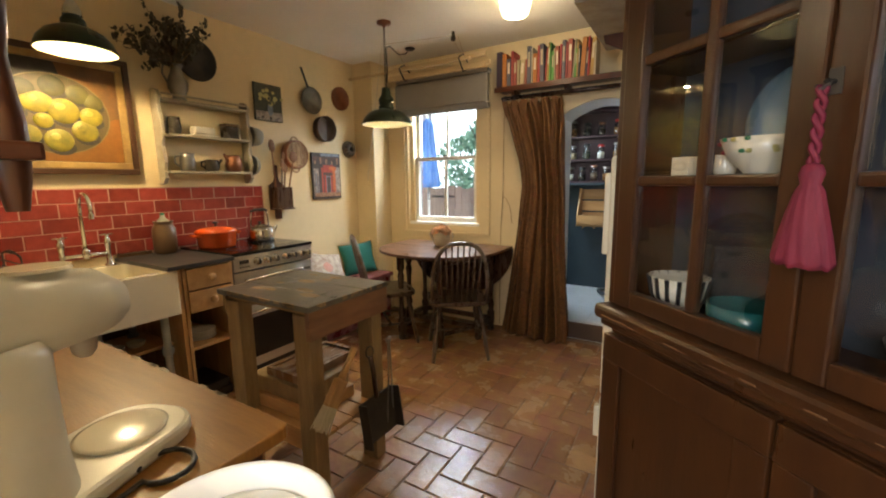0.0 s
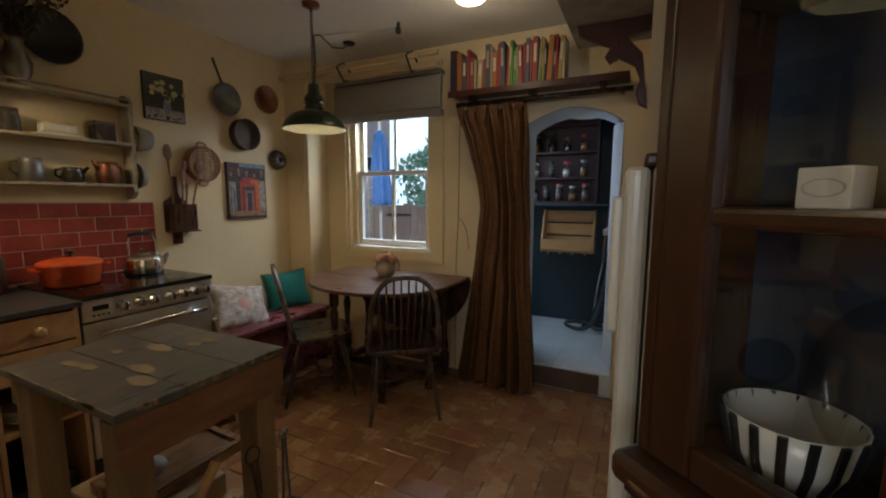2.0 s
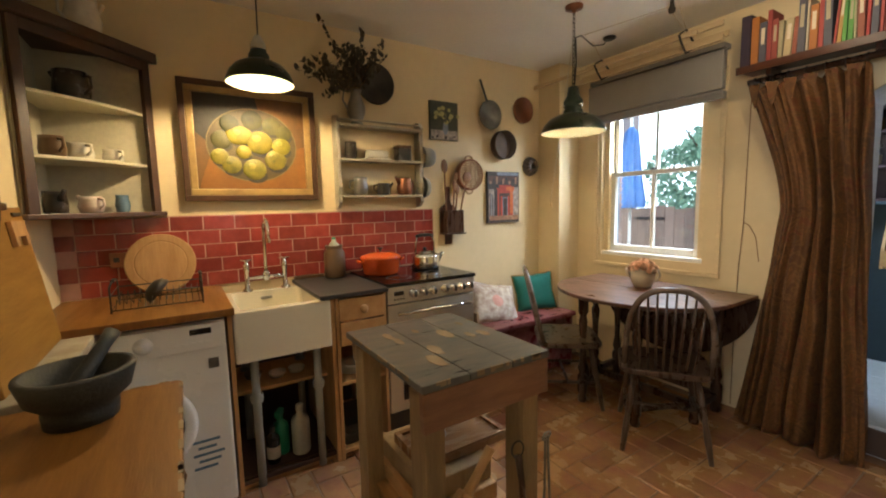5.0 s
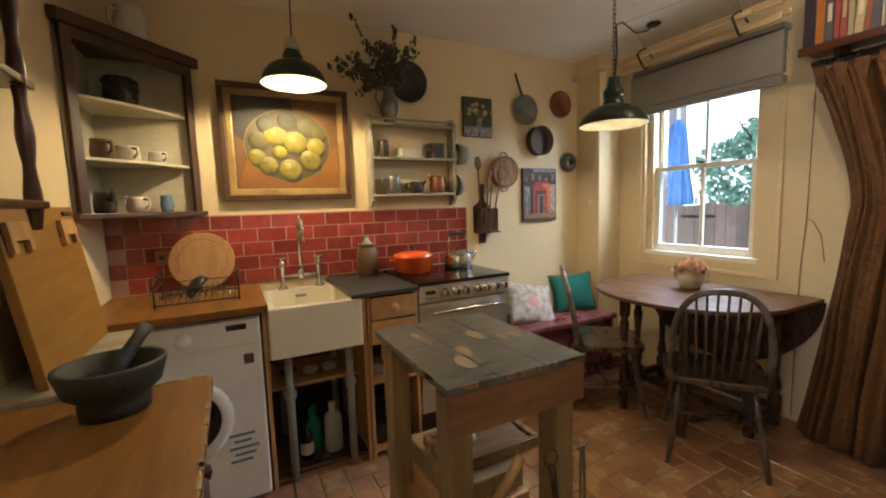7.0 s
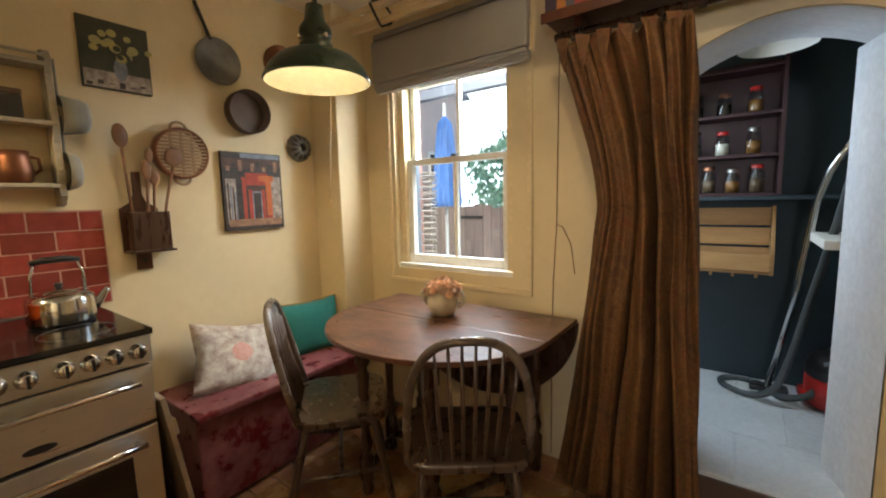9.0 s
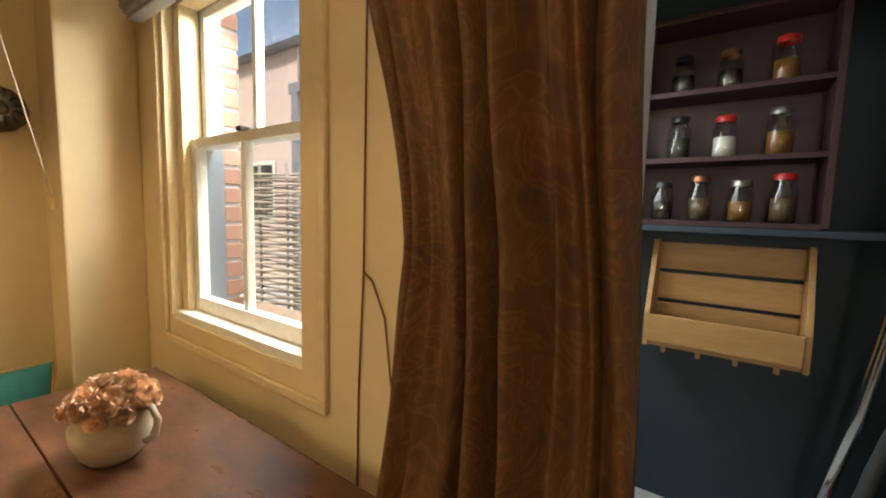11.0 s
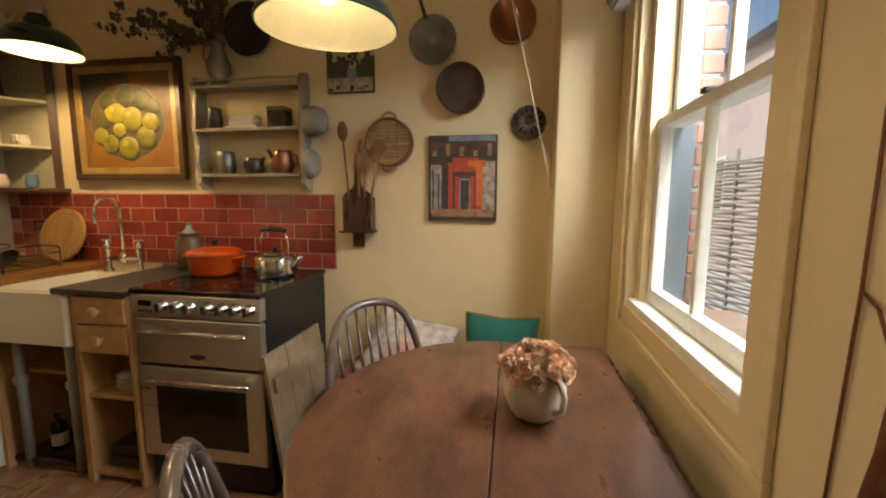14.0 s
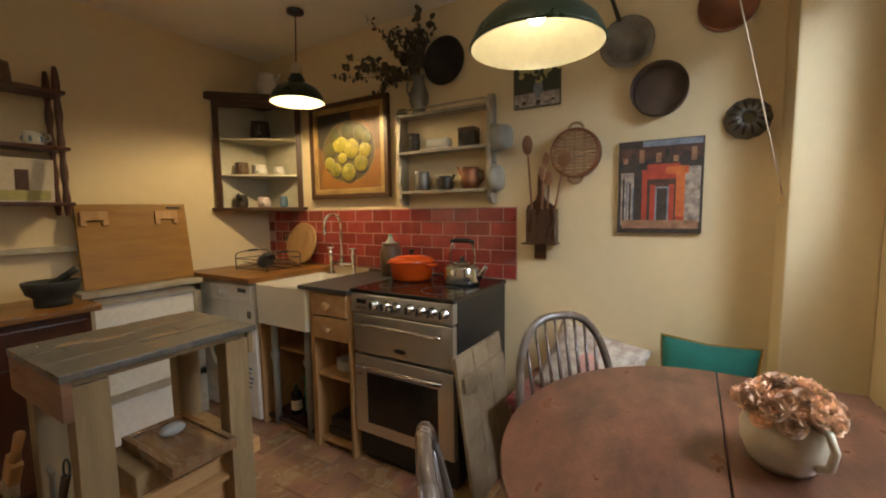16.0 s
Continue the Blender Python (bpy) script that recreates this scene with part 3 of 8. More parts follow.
# things on the worktops
def make_casserole():
    c = thing("casserole", "orange enamelled cast iron casserole on the hob", "casserole", pose(0.235, 2.695, 0.907))
    part("pot", lathe([(0, 0), (0.100, 0), (0.112, 0.012), (0.122, 0.10), (0.124, 0.103)], 36), ORANGE, c, "", True)
    part("lid", lathe([(0.127, 0.100), (0.128, 0.108), (0.118, 0.120), (0.07, 0.134), (0, 0.140)], 36), ORANGE, c, "", True)
    part("lid_knob", lathe([(0.007, 0.138), (0.007, 0.150), (0.018, 0.156), (0.019, 0.164), (0, 0.168)], 18), BLACK, c, "black lid knob", True)
    for s in (-1, 1):
        part("handle", tube([(-0.035, s * 0.118, 0.085), (-0.025, s * 0.148, 0.088), (0.025, s * 0.148, 0.088), (0.035, s * 0.118, 0.085)], 0.008, 10), ORANGE, c, "", True)

def make_kettle():
    k = thing("kettle", "polished steel stove kettle with black bakelite handle", "kettle", pose(0.235, 3.015, 0.907, 0, 0, 90))
    part("body", lathe([(0, 0), (0.088, 0), (0.094, 0.010), (0.095, 0.014), (0.095, 0.082), (0.090, 0.096), (0.066, 0.107), (0.052, 0.110)], 36), CHROME, k, "", True)
    part("lid", lathe([(0.056, 0.109), (0.050, 0.116), (0.02, 0.122), (0, 0.123)], 28), CHROME, k, "", True)
    part("lid_knob", lathe([(0.007, 0.122), (0.012, 0.132), (0.012, 0.140), (0, 0.143)], 14), BLACK, k, "", True)
    part("spout", tube([(0.080, 0, 0.035), (0.105, 0, 0.055), (0.125, 0, 0.085), (0.138, 0, 0.100)], [0.022, 0.017, 0.012, 0.011], 14), CHROME, k, "", True)
    for s in (-1, 1):
        part("handle_arm", tube([(s * 0.072, 0, 0.092), (s * 0.070, 0, 0.17), (s * 0.055, 0, 0.218)], 0.005, 8), CHROME, k, "", True)
    part("grip", tube([(-0.066, 0, 0.217), (-0.03, 0, 0.224), (0.03, 0, 0.224), (0.066, 0, 0.217)], [0.008, 0.012, 0.012, 0.008], 12), BLACK, k, "black bakelite grip", True)

make_casserole()
make_kettle()
jar = thing("stoneware_jar", "brown stoneware crock with a plastic bottle inside", "crock", pose(0.105, 2.445, 0.896))
part("crock", lathe([(0, 0), (0.058, 0), (0.063, 0.01), (0.064, 0.15), (0.050, 0.172), (0.048, 0.185), (0.054, 0.190), (0.054, 0.198), (0.044, 0.198), (0.042, 0.05), (0, 0.05)], 28), STONEWARE, jar, "", True)
part("bottle_top", lathe([(0.032, 0.06), (0.032, 0.20), (0.014, 0.222), (0.012, 0.236)], 16), CLEAR_PLASTIC, jar, "", True)
part("bottle_cap", lathe([(0.012, 0.232), (0.012, 0.246), (0, 0.248)], 14), GREEN_PLASTIC, jar, "green bottle cap", True)
single("slate_offcut", box(0.02, 2.215, 0.8955, 0.05, 2.39, 0.915, 0.003), STONEWARE, "brown wooden strip lying along the tiles", "strip")

ROUND_WOOD = material("round_board_wood", (0.40, 0.225, 0.085), 0.5, spots=(0.28, 0.14, 0.045), scale=4, amount=0.8, grain=30, bump=0.1, stretch=(1, 7, 1))

def make_round_board():
    m = pose(0.082, 1.56, 0.9095, 0, -15, 0)
    o = thing("round_chopping_board", "round pale wooden board leaning on red tiles", "chopping board", m)
    part("board", lathe([(0, -0.009), (0.150, -0.009), (0.155, -0.004), (0.155, 0.004), (0.150, 0.009), (0.118, 0.009), (0.114, 0.006), (0.110, 0.009), (0, 0.009)], 48, T((0, 0, 0.155)) @ UPX), ROUND_WOOD, o)

make_round_board()

def make_dish_rack():
    o = thing("dish_rack", "black wire dish rack on the oak worktop", "dish rack", pose(0.33, 1.555, 0.906))
    x0, x1, y0, y1, r = -0.14, 0.12, -0.165, 0.165, 0.003
    for z in (0.012, 0.075):
        part("hoop", tube([(x0, y0, z), (x1, y0, z), (x1, y1, z), (x0, y1, z)], r, 8, closed=True), IRON, o)
    for yy in (y0, y1):
        part("end_hoop", tube([(x0, yy, 0), (x0, yy, 0.10)] + [((x0 + x1) / 2 - 0.13 * math.cos(math.pi * k / 8), yy, 0.10 + 0.022 * math.sin(math.pi * k / 8)) for k in range(1, 8)] + [(x1, yy, 0.10), (x1, yy, 0)], r + 0.0008, 8), IRON, o)
        part("grip", tube([((x0 + x1) / 2 - 0.03, yy, 0.122), ((x0 + x1) / 2 + 0.03, yy, 0.122)], 0.008, 8), BLACK, o)
    for k in range(13):
        yy = y0 + 0.025 * (k + 0.6)
        part("plate_wire", tube([(x0, yy, 0.012), (x0 + 0.05, yy, 0.06), (-0.01, yy, 0.012), (x1 - 0.05, yy, 0.05), (x1, yy, 0.012)], 0.0017, 6), IRON, o)
    bowl = thing("upturned_bowl", "dark metal bowl tipped in the dish rack", "bowl", pose(0.33, 1.54, 0.972, 50, 0, 0))
    part("bowl", lathe([(0, 0.05), (0.03, 0.047), (0.055, 0.03), (0.062, 0), (0.060, 0), (0.052, 0.027), (0, 0.046)], 24, T((0, 0, -0.02))), IRON, bowl, "", True)

make_dish_rack()
sk = thing("wall_socket", "brown double socket on the red tiles", "socket")
part("plate", box(0.012, 1.350, 1.050, 0.022, 1.452, 1.125, 0.003), COPPER, sk)
for yy in (1.377, 1.425):
    part("outlet", box(0.022, yy - 0.012, 1.078, 0.0235, yy + 0.012, 1.102, 0.0008), BLACK, sk)

pb = thing("pine_board", "pale pine panel leaning between cooker and bench", "board")
for k in range(3):
    xs = 0.14 + 0.155 * k
    m = pose(0, 3.262, 0, 8, 0, 0)
    part("plank", moved(box(xs, -0.009, 0.004, xs + 0.150, 0.009, 0.66, 0.003), m), BARE, pb)
part("batten", moved(box(0.16, 0.0095, 0.5, 0.58, 0.026, 0.56, 0.003), pose(0, 3.262, 0, 8, 0, 0)), BARE, pb)

# ---- bench and cushions ----
def make_bench():
    o = thing("red_bench", "old chest bench in chipped dark red paint", "bench")
    b = box(0.02, 3.345, 0.02, 0.40, 4.285, 0.415, 0.01)
    part("chest", b, RED_PAINT, o)
    part("seat", box(0.008, 3.335, 0.415, 0.430, 4.292, 0.452, 0.010), RED_PAINT, o)
    for yy in (3.36, 4.24):
        part("plinth_block", box(0.05, yy, 0, 0.39, yy + 0.04, 0.021), DARKWOOD, o)

make_bench()

MUSTARD = material("mustard_piping", (0.32, 0.20, 0.03), 0.8, spots=(0.16, 0.03, 0.02), scale=6, grain=160, bump=0.2)

def cushion(name, label, mat, w, h, at, badge=None, piping=None):
    n = 14
    b = bmesh.new()
    for s in (1, -1):
        grid = []
        for i in range(n + 1):
            row = []
            for j in range(n + 1):
                u, v = 2 * i / n - 1, 2 * j / n - 1
                puff = max(0.0, (1 - u ** 2) * (1 - v ** 2)) ** 0.45
                pinch = 1 - 0.10 * (1 - abs(u * v)) * max(abs(u), abs(v)) ** 2
                z = s * (0.055 * puff + 0.004 * noise.noise((u * 3 + h * 9, v * 3, s)))
                row.append(b.verts.new((u * w / 2 * pinch, v * h / 2 * pinch, z)))
            grid.append(row)
        for i in range(n):
            for j in range(n):
                q = (grid[i][j], grid[i + 1][j], grid[i + 1][j + 1], grid[i][j + 1])
                b.faces.new(q if s > 0 else q[::-1])
    bmesh.ops.remove_doubles(b, verts=b.verts[:], dist=0.0012)
    o = thing(name, label, "cushion", at)
    part("cover", b, mat, o, "", True)
    if piping:
        q = [-1 + 0.25 * i for i in range(8)]
        rim = [(v, -1) for v in q] + [(1, v) for v in q] + [(-v, 1) for v in q] + [(-1, -v) for v in q]
        part("piping", tube([(u * w / 2 * (1 - 0.10 * (1 - abs(u * v))), v * h / 2 * (1 - 0.10 * (1 - abs(u * v))), 0) for u, v in rim], 0.005, 8, closed=True), piping, o, "mustard yellow piping", True)
    if badge:
        part("medallion", lathe([(0.048, 0.0535), (0.03, 0.058), (0, 0.0595)], 20), badge, o, "round pink medallion", True)
    return o

cushion("patterned_cushion", "pale floral patterned cushion on the red bench", PALE_CLOTH, 0.42, 0.35, pose(0.185, 3.645, 0.565, 54, 12, 82), PINK_CLOTH)
cushion("teal_cushion", "teal cotton cushion with small flowers on the bench", TEAL_CLOTH, 0.36, 0.31, pose(0.17, 4.085, 0.592, 74, -3, 72), None, MUSTARD)

# ---- table and chairs ----
def turned_leg(h, r=0.026):
    return [(r, 0), (r * 1.15, 0.02), (r * 0.9, 0.05), (r * 1.25, 0.07), (r * 1.25, 0.17), (r * 0.75, 0.19), (r * 1.15, 0.23), (r * 0.65, 0.30), (r * 0.8, h * 0.6), (r * 1.1, h * 0.74), (r * 0.7, h * 0.79), (r * 1.25, h * 0.82), (r * 1.25, h)]

def make_table():
    t = thing("gateleg_table", "dark oak gateleg table, one rounded leaf raised", "table")
    top = part("tabletop", box(0.545, 4.104, 0.740, 1.600, 4.452, 0.762, 0.004), TABLE_TOP, t)
    n = 30
    cx, ax, ay = 1.072, 0.528, 0.458
    leaf = [(cx + ax * math.cos(math.pi + math.pi * i / n), 4.101 + ay * math.sin(math.pi + math.pi * i / n)) for i in range(n + 1)]
    part("raised_leaf", plate(leaf, 0.740, 0.762, 0.004), TABLE_TOP, t)
    drop = [(cx + ax * math.cos(math.pi + math.pi * i / n), 0.45 * math.sin(math.pi + math.pi * i / n)) for i in range(n + 1)]
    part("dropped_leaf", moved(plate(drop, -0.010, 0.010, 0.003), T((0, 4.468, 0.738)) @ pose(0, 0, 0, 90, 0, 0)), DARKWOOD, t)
    for x, y in ((0.72, 4.15), (1.42, 4.15), (0.72, 4.41), (1.42, 4.41), (0.86, 3.84), (1.24, 3.84)):
        part("leg", lathe(turned_leg(0.74), 14, T((x, y, 0))), DARKWOOD, t, "", True)
    for y in (4.15, 4.41):
        part("apron", box(0.73, y - 0.012, 0.62, 1.41, y + 0.012, 0.738, 0.003), DARKWOOD, t)
        part("stretcher", box(0.73, y - 0.018, 0.085, 1.41, y + 0.018, 0.125, 0.004), DARKWOOD, t)
    for x in (0.72, 1.42):
        part("end_apron", box(x - 0.012, 4.165, 0.62, x + 0.012, 4.395, 0.738, 0.003), DARKWOOD, t)
        part("end_stretcher", box(x - 0.018, 4.17, 0.085, x + 0.018, 4.39, 0.125, 0.004), DARKWOOD, t)
    for x, xe in ((0.86, 0.76), (1.24, 1.38)):
        for z in (0.10, 0.68):
            part("gate_rail", tube([(x, 3.84, z), (xe, 4.14, z)], 0.018, 8), DARKWOOD, t)

make_table()

CHAIR_WOOD = material("worn_chair_wood", (0.045, 0.023, 0.014), 0.28, spots=(0.105, 0.072, 0.052), scale=7, amount=0.55, grain=40, bump=0.12, stretch=(3, 3, 1), coat=0.3)
# Hoop paler than the chair: wear plus the window's sheen, put into the colour.
HOOP_SHEEN = material("worn_sheen_hoop_wood", (0.085, 0.058, 0.043), 0.26, spots=(0.20, 0.165, 0.135), scale=6, amount=0.6, grain=40, bump=0.1, coat=0.3)

def make_chair(at):
    c = thing("windsor_chair", "dark-stained hoop-back windsor chair at the table", "chair", at, group="chairs round the table")
    seat = rounded(-0.225, 0.225, -0.195, 0.205, 0.09, 6)
    b = plate(seat, 0.405, 0.438, 0.008)
    part("seat", b, CHAIR_WOOD, c)
    n = 26
    hoop = []
    for i in range(n + 1):
        a = math.pi * i / n
        x, z = -0.202 * math.copysign(abs(math.cos(a)) ** 0.72, math.cos(a)), 0.435 + 0.452 * max(0.0, math.sin(a)) ** 0.62
        hoop.append((x, -0.165 - 0.105 * (z - 0.435) / 0.452, z))
    part("hoop", tube(hoop, 0.0150, 12), HOOP_SHEEN, c, "bent hoop back, worn edge and window sheen in its colour", True)
    for k in range(8):
        x = -0.148 + 0.0423 * k
        a = math.acos(min(1, (abs(x) / 0.202) ** (1 / 0.72)))
        z = 0.435 + 0.452 * max(0.0, math.sin(a)) ** 0.62
        part("spindle", tube([(x * 0.82, -0.165, 0.43), (x * 0.93, -0.215, 0.43 + (z - 0.43) * 0.45), (x, -0.165 - 0.105 * (z - 0.435) / 0.452, z)], [0.006, 0.0075, 0.005], 8), CHAIR_WOOD, c, "", True)
    feet = {}
    for sx in (-1, 1):
        for sy in (-1, 1):
            p0, p1 = Vector((sx * 0.150, sy * 0.13, 0.41)), Vector((sx * 0.205, sy * 0.205 - (0.03 if sy < 0 else 0), 0.0))
            pts = [p0.lerp(p1, f) for f in (0, 0.2, 0.4, 0.55, 0.7, 0.85, 1)]
            part("leg", tube(pts, [0.011, 0.015, 0.018, 0.014, 0.018, 0.015, 0.012], 10), CHAIR_WOOD, c, "", True)
            feet[sx, sy] = p0.lerp(p1, 0.58)
    for sx in (-1, 1):
        part("side_stretcher", tube([feet[sx, -1], feet[sx, -1].lerp(feet[sx, 1], 0.5), feet[sx, 1]], [0.008, 0.012, 0.008], 8), CHAIR_WOOD, c, "", True)
    part("cross_stretcher", tube([feet[-1, -1].lerp(feet[-1, 1], 0.5), feet[1, -1].lerp(feet[1, 1], 0.5)], 0.009, 8), CHAIR_WOOD, c, "", True)
    return c

first_chair = make_chair(pose(1.375, 3.870, 0, 0, 0, 36))
copy_thing(first_chair, pose(0.735, 3.812, 0, 0, 0, -40))

FLOWER = material("dried_flower", (0.84, 0.60, 0.38), 0.85, spots=(0.70, 0.38, 0.25), scale=30, amount=0.8, bump=0.5, vary=0.35)
DRY_STEM = material("dry_stem", (0.20, 0.14, 0.06), 0.8, bump=0.2)
WORN_JUG = material("chipped_cream_jug", (0.60, 0.54, 0.41), 0.3, spots=(0.30, 0.20, 0.11), scale=11, amount=0.55, grain=40, bump=0.1)

def make_flower_jug():
    o = thing("flower_jug", "chipped cream jug of dried orange roses on the table", "jug", pose(1.045, 4.195, 0.762, 0, 0, 36) @ Matrix.Scale(0.90, 4))
    j = part("jug", lathe([(0, 0), (0.052, 0), (0.066, 0.018), (0.081, 0.055), (0.083, 0.085), (0.072, 0.118), (0.066, 0.130), (0.068, 0.138), (0.062, 0.138), (0.060, 0.128), (0.07, 0.09), (0, 0.03)], 32), WORN_JUG, o, "", True)
    part("handle", tube([(0.066, 0, 0.125), (0.098, 0, 0.125), (0.112, 0, 0.095), (0.104, 0, 0.055), (0.080, 0, 0.040)], [0.009, 0.008, 0.008, 0.008, 0.009], 10), WORN_JUG, j, "", True)
    part("spout", tube([(-0.074, 0, 0.07), (-0.098, 0, 0.095), (-0.112, 0, 0.128)], [0.020, 0.014, 0.011], 12), WORN_JUG, j, "", True)
    rnd = random.Random(4)
    variants = []
    for q in range(4):
        b = bmesh.new()
        for ring, (count, lean, size) in enumerate(((4, 0.20, 0.62), (6, 0.62, 0.85), (8, 1.10, 1.0), (7, 1.55, 0.95))):
            for i in range(count):
                az = 2 * math.pi * (i + 0.37 * ring + rnd.uniform(-0.15, 0.15)) / count
                tilt = lean + rnd.uniform(-0.15, 0.15)
                m = pose(0, 0, 0, 0, 0, math.degrees(az)) @ pose(0, 0, 0, 0, math.degrees(tilt), 0)
                grid = []
                for h in range(4):
                    f = h / 3
                    wd = size * (0.30, 0.62, 0.66, 0.34)[h] * rnd.uniform(0.85, 1.15)
                    bow = 0.35 * math.sin(f * 2.4)
                    grid.append([b.verts.new(m @ Vector((bow * size - 0.22 * (e != 0), e * wd, f * size + rnd.uniform(-0.06, 0.06)))) for e in (-1, 0, 1)])
                for h in range(3):
                    for e in range(2):
                        b.faces.new((grid[h][e], grid[h][e + 1], grid[h + 1][e + 1], grid[h + 1][e]))
        variants.append(mesh_of("bloom", b, FLOWER, True))
    for k in range(46):
        a, rr = k * 2.4, 0.093 * math.sqrt((k + 0.5) / 46)
        z = 0.192 - 4.2 * rr * rr * 1.7 + rnd.uniform(-0.012, 0.012)
        f = new("bloom", variants[k % 4])
        f.parent = o
        f.matrix_basis = T((rr * math.cos(a), rr * math.sin(a), z)) @ pose(0, 0, 0, 0, 0, math.degrees(a)) @ pose(0, 0, 0, 0, min(75, rr * 700) + rnd.uniform(-12, 12), 0) @ Matrix.Scale(rnd.uniform(0.019, 0.027), 4)
        if k % 2 == 0:
            part("stem", tube([(0.3 * rr * math.cos(a), 0.3 * rr * math.sin(a), 0.08), (rr * math.cos(a), rr * math.sin(a), z)], 0.0022, 5), DRY_STEM, o)

make_flower_jug()

# ---- work table in the middle of the room ----
RED_PINE = material("red_brown_pine", (0.25, 0.125, 0.060), 0.5, spots=(0.14, 0.06, 0.03), scale=4, amount=0.8, grain=30, bump=0.15, stretch=(1, 1, 7))

POLISHED = material("polished_brown_board", (0.24, 0.135, 0.065), 0.26, spots=(0.16, 0.085, 0.04), scale=4, amount=0.7, grain=30, bump=0.06, stretch=(6, 1, 1), coat=0.5)
PEBBLE = material("grey_pebble", (0.30, 0.30, 0.29), 0.6, spots=(0.42, 0.41, 0.38), scale=14, amount=0.7, bump=0.1)

def make_island():
    o = thing("work_table", "rough pine work table with worn grey plank top", "table")
    x0, x1, y0, y1, z = 1.137, 1.712, 2.150, 2.612, 0.862
    w = (y1 - y0 - 0.006) / 3
    for k in range(3):
        ya = y0 + k * (w + 0.003)
        part("plank", box(x0, ya, z - 0.022, x1, ya + w, z, 0.003), WORN_TOP, o)
    rnd = random.Random(8)
    for k in range(9):
        cx, cy, s = rnd.uniform(x0 + 0.06, x1 - 0.06), rnd.uniform(y0 + 0.05, y1 - 0.05), rnd.uniform(0.012, 0.035)
        pts = [(cx + s * (1.9 + 0.5 * rnd.random()) * math.cos(a) * 0.8, cy + s * (0.5 + 0.4 * rnd.random()) * math.sin(a)) for a in [2 * math.pi * i / 12 for i in range(12)]]
        part("worn_patch", plate(pts, z + 0.0002, z + 0.0008), BARE, o)
    part("end_apron", box(x0 + 0.004, y0 + 0.02, z - 0.11, x0 + 0.026, y1 - 0.02, z - 0.024, 0.003), OLD_PINE, o)
    for y in (y0 + 0.03, y1 - 0.05):
        part("top_batten", box(x0 + 0.03, y, z - 0.045, x1 - 0.03, y + 0.02, z - 0.023, 0.002), OLD_PINE, o)
    part("end_apron", box(x1 - 0.026, y0 + 0.004, z - 0.135, x1 - 0.002, y1 - 0.004, z - 0.023, 0.003), RED_PINE, o)
    for (x, y) in ((x0 + 0.070, y0 + 0.02), (x1 - 0.072, y0 + 0.02), (x0 + 0.070, y1 - 0.085), (x1 - 0.072, y1 - 0.085)):
        part("leg", box(x - 0.043, y, 0, x + 0.043, y + 0.065, z - 0.046, 0.004), OLD_PINE, o)
    for y in (y0 + 0.06, y1 - 0.105):
        part("shelf_rail", box(x0 + 0.02, y, 0.20, x1 - 0.03, y + 0.02, 0.285, 0.003), PINE_H, o)
    for k in range(4):
        ya = y0 + 0.05 + k * 0.092
        part("shelf_slat", box(x0 + 0.02, ya, 0.286, x1 - 0.03, ya + 0.086, 0.304, 0.003), PINE_H, o)
    for k in range(14):
        f = rnd.uniform(y0 + 0.01, y1 - 0.05)
        part("worn_edge", box(x1 - 0.004, f, z - rnd.uniform(0.006, 0.016), x1 + 0.0008, f + rnd.uniform(0.008, 0.04), z + 0.0006, 0.0004, 1), BARE, o)
        f = rnd.uniform(x0 + 0.01, x1 - 0.06)
        part("worn_edge", box(f, y0 - 0.0008, z - rnd.uniform(0.006, 0.014), f + rnd.uniform(0.01, 0.05), y0 + 0.004, z + 0.0006, 0.0004, 1), BARE, o)
    board = lambda n, x0_, x1_, y0_, y1_, za, zb, m, l: single(n, box(x0_, y0_, za, x1_, y1_, zb, 0.006), m, l, "chopping board", group="boards on the work table shelf")
    board("chopping_board", 1.09, 1.56, 2.238, 2.522, 0.305, 0.365, PINE_H, "thick worn pine board on the work table shelf")
    board("chopping_board", 1.17, 1.53, 2.255, 2.520, 0.366, 0.440, OLD_PINE, "thick pale board stacked on another")
    tb = thing("chopping_board", "square brown board with a raised rim on the stack", "chopping board", group="boards on the work table shelf")
    part("panel", box(1.256, 2.275, 0.441, 1.475, 2.640, 0.470, 0.004), POLISHED, tb)
    for xa, xb, ya, yb in ((1.256, 1.475, 2.275, 2.297), (1.256, 1.475, 2.618, 2.640), (1.256, 1.278, 2.297, 2.618), (1.453, 1.475, 2.297, 2.618)):
        part("rim", box(xa, ya, 0.4702, xb, yb, 0.480, 0.003), POLISHED, tb)
    b = ball(0.034, pose(1.36, 2.40, 0.4915) @ Matrix.Diagonal((1.3, 0.95, 0.64, 1)), 24, 14)
    for v in b.verts:
        v.co += 0.0025 * Vector((noise.noise(v.co * 25), noise.noise(v.co * 25 + Vector((7, 0, 0))), 0))
    single("pebble", b, PEBBLE, "smooth grey pebble on the stacked boards", "pebble", smooth=True)
    # tools on the end of the table
    xe = x1 + 0.002
    br = thing("hand_brush", "wooden hand brush with pale bristles on a hook", "brush", pose(x1 + 0.030, 2.200, 0.455, -38, 0, 0))
    part("stock", box(-0.016, -0.03, 0.0, 0.016, 0.03, 0.11, 0.008), PINE, br)
    part("handle", tube([(0, 0, 0.10), (0, 0, 0.16), (0, 0, 0.24)], [0.016, 0.012, 0.014], 10), PINE, br, "", True)
    bb_ = bmesh.new()
    rnd = random.Random(3)
    for k in range(90):
        x, y = rnd.uniform(-0.014, 0.014), rnd.uniform(-0.028, 0.028)
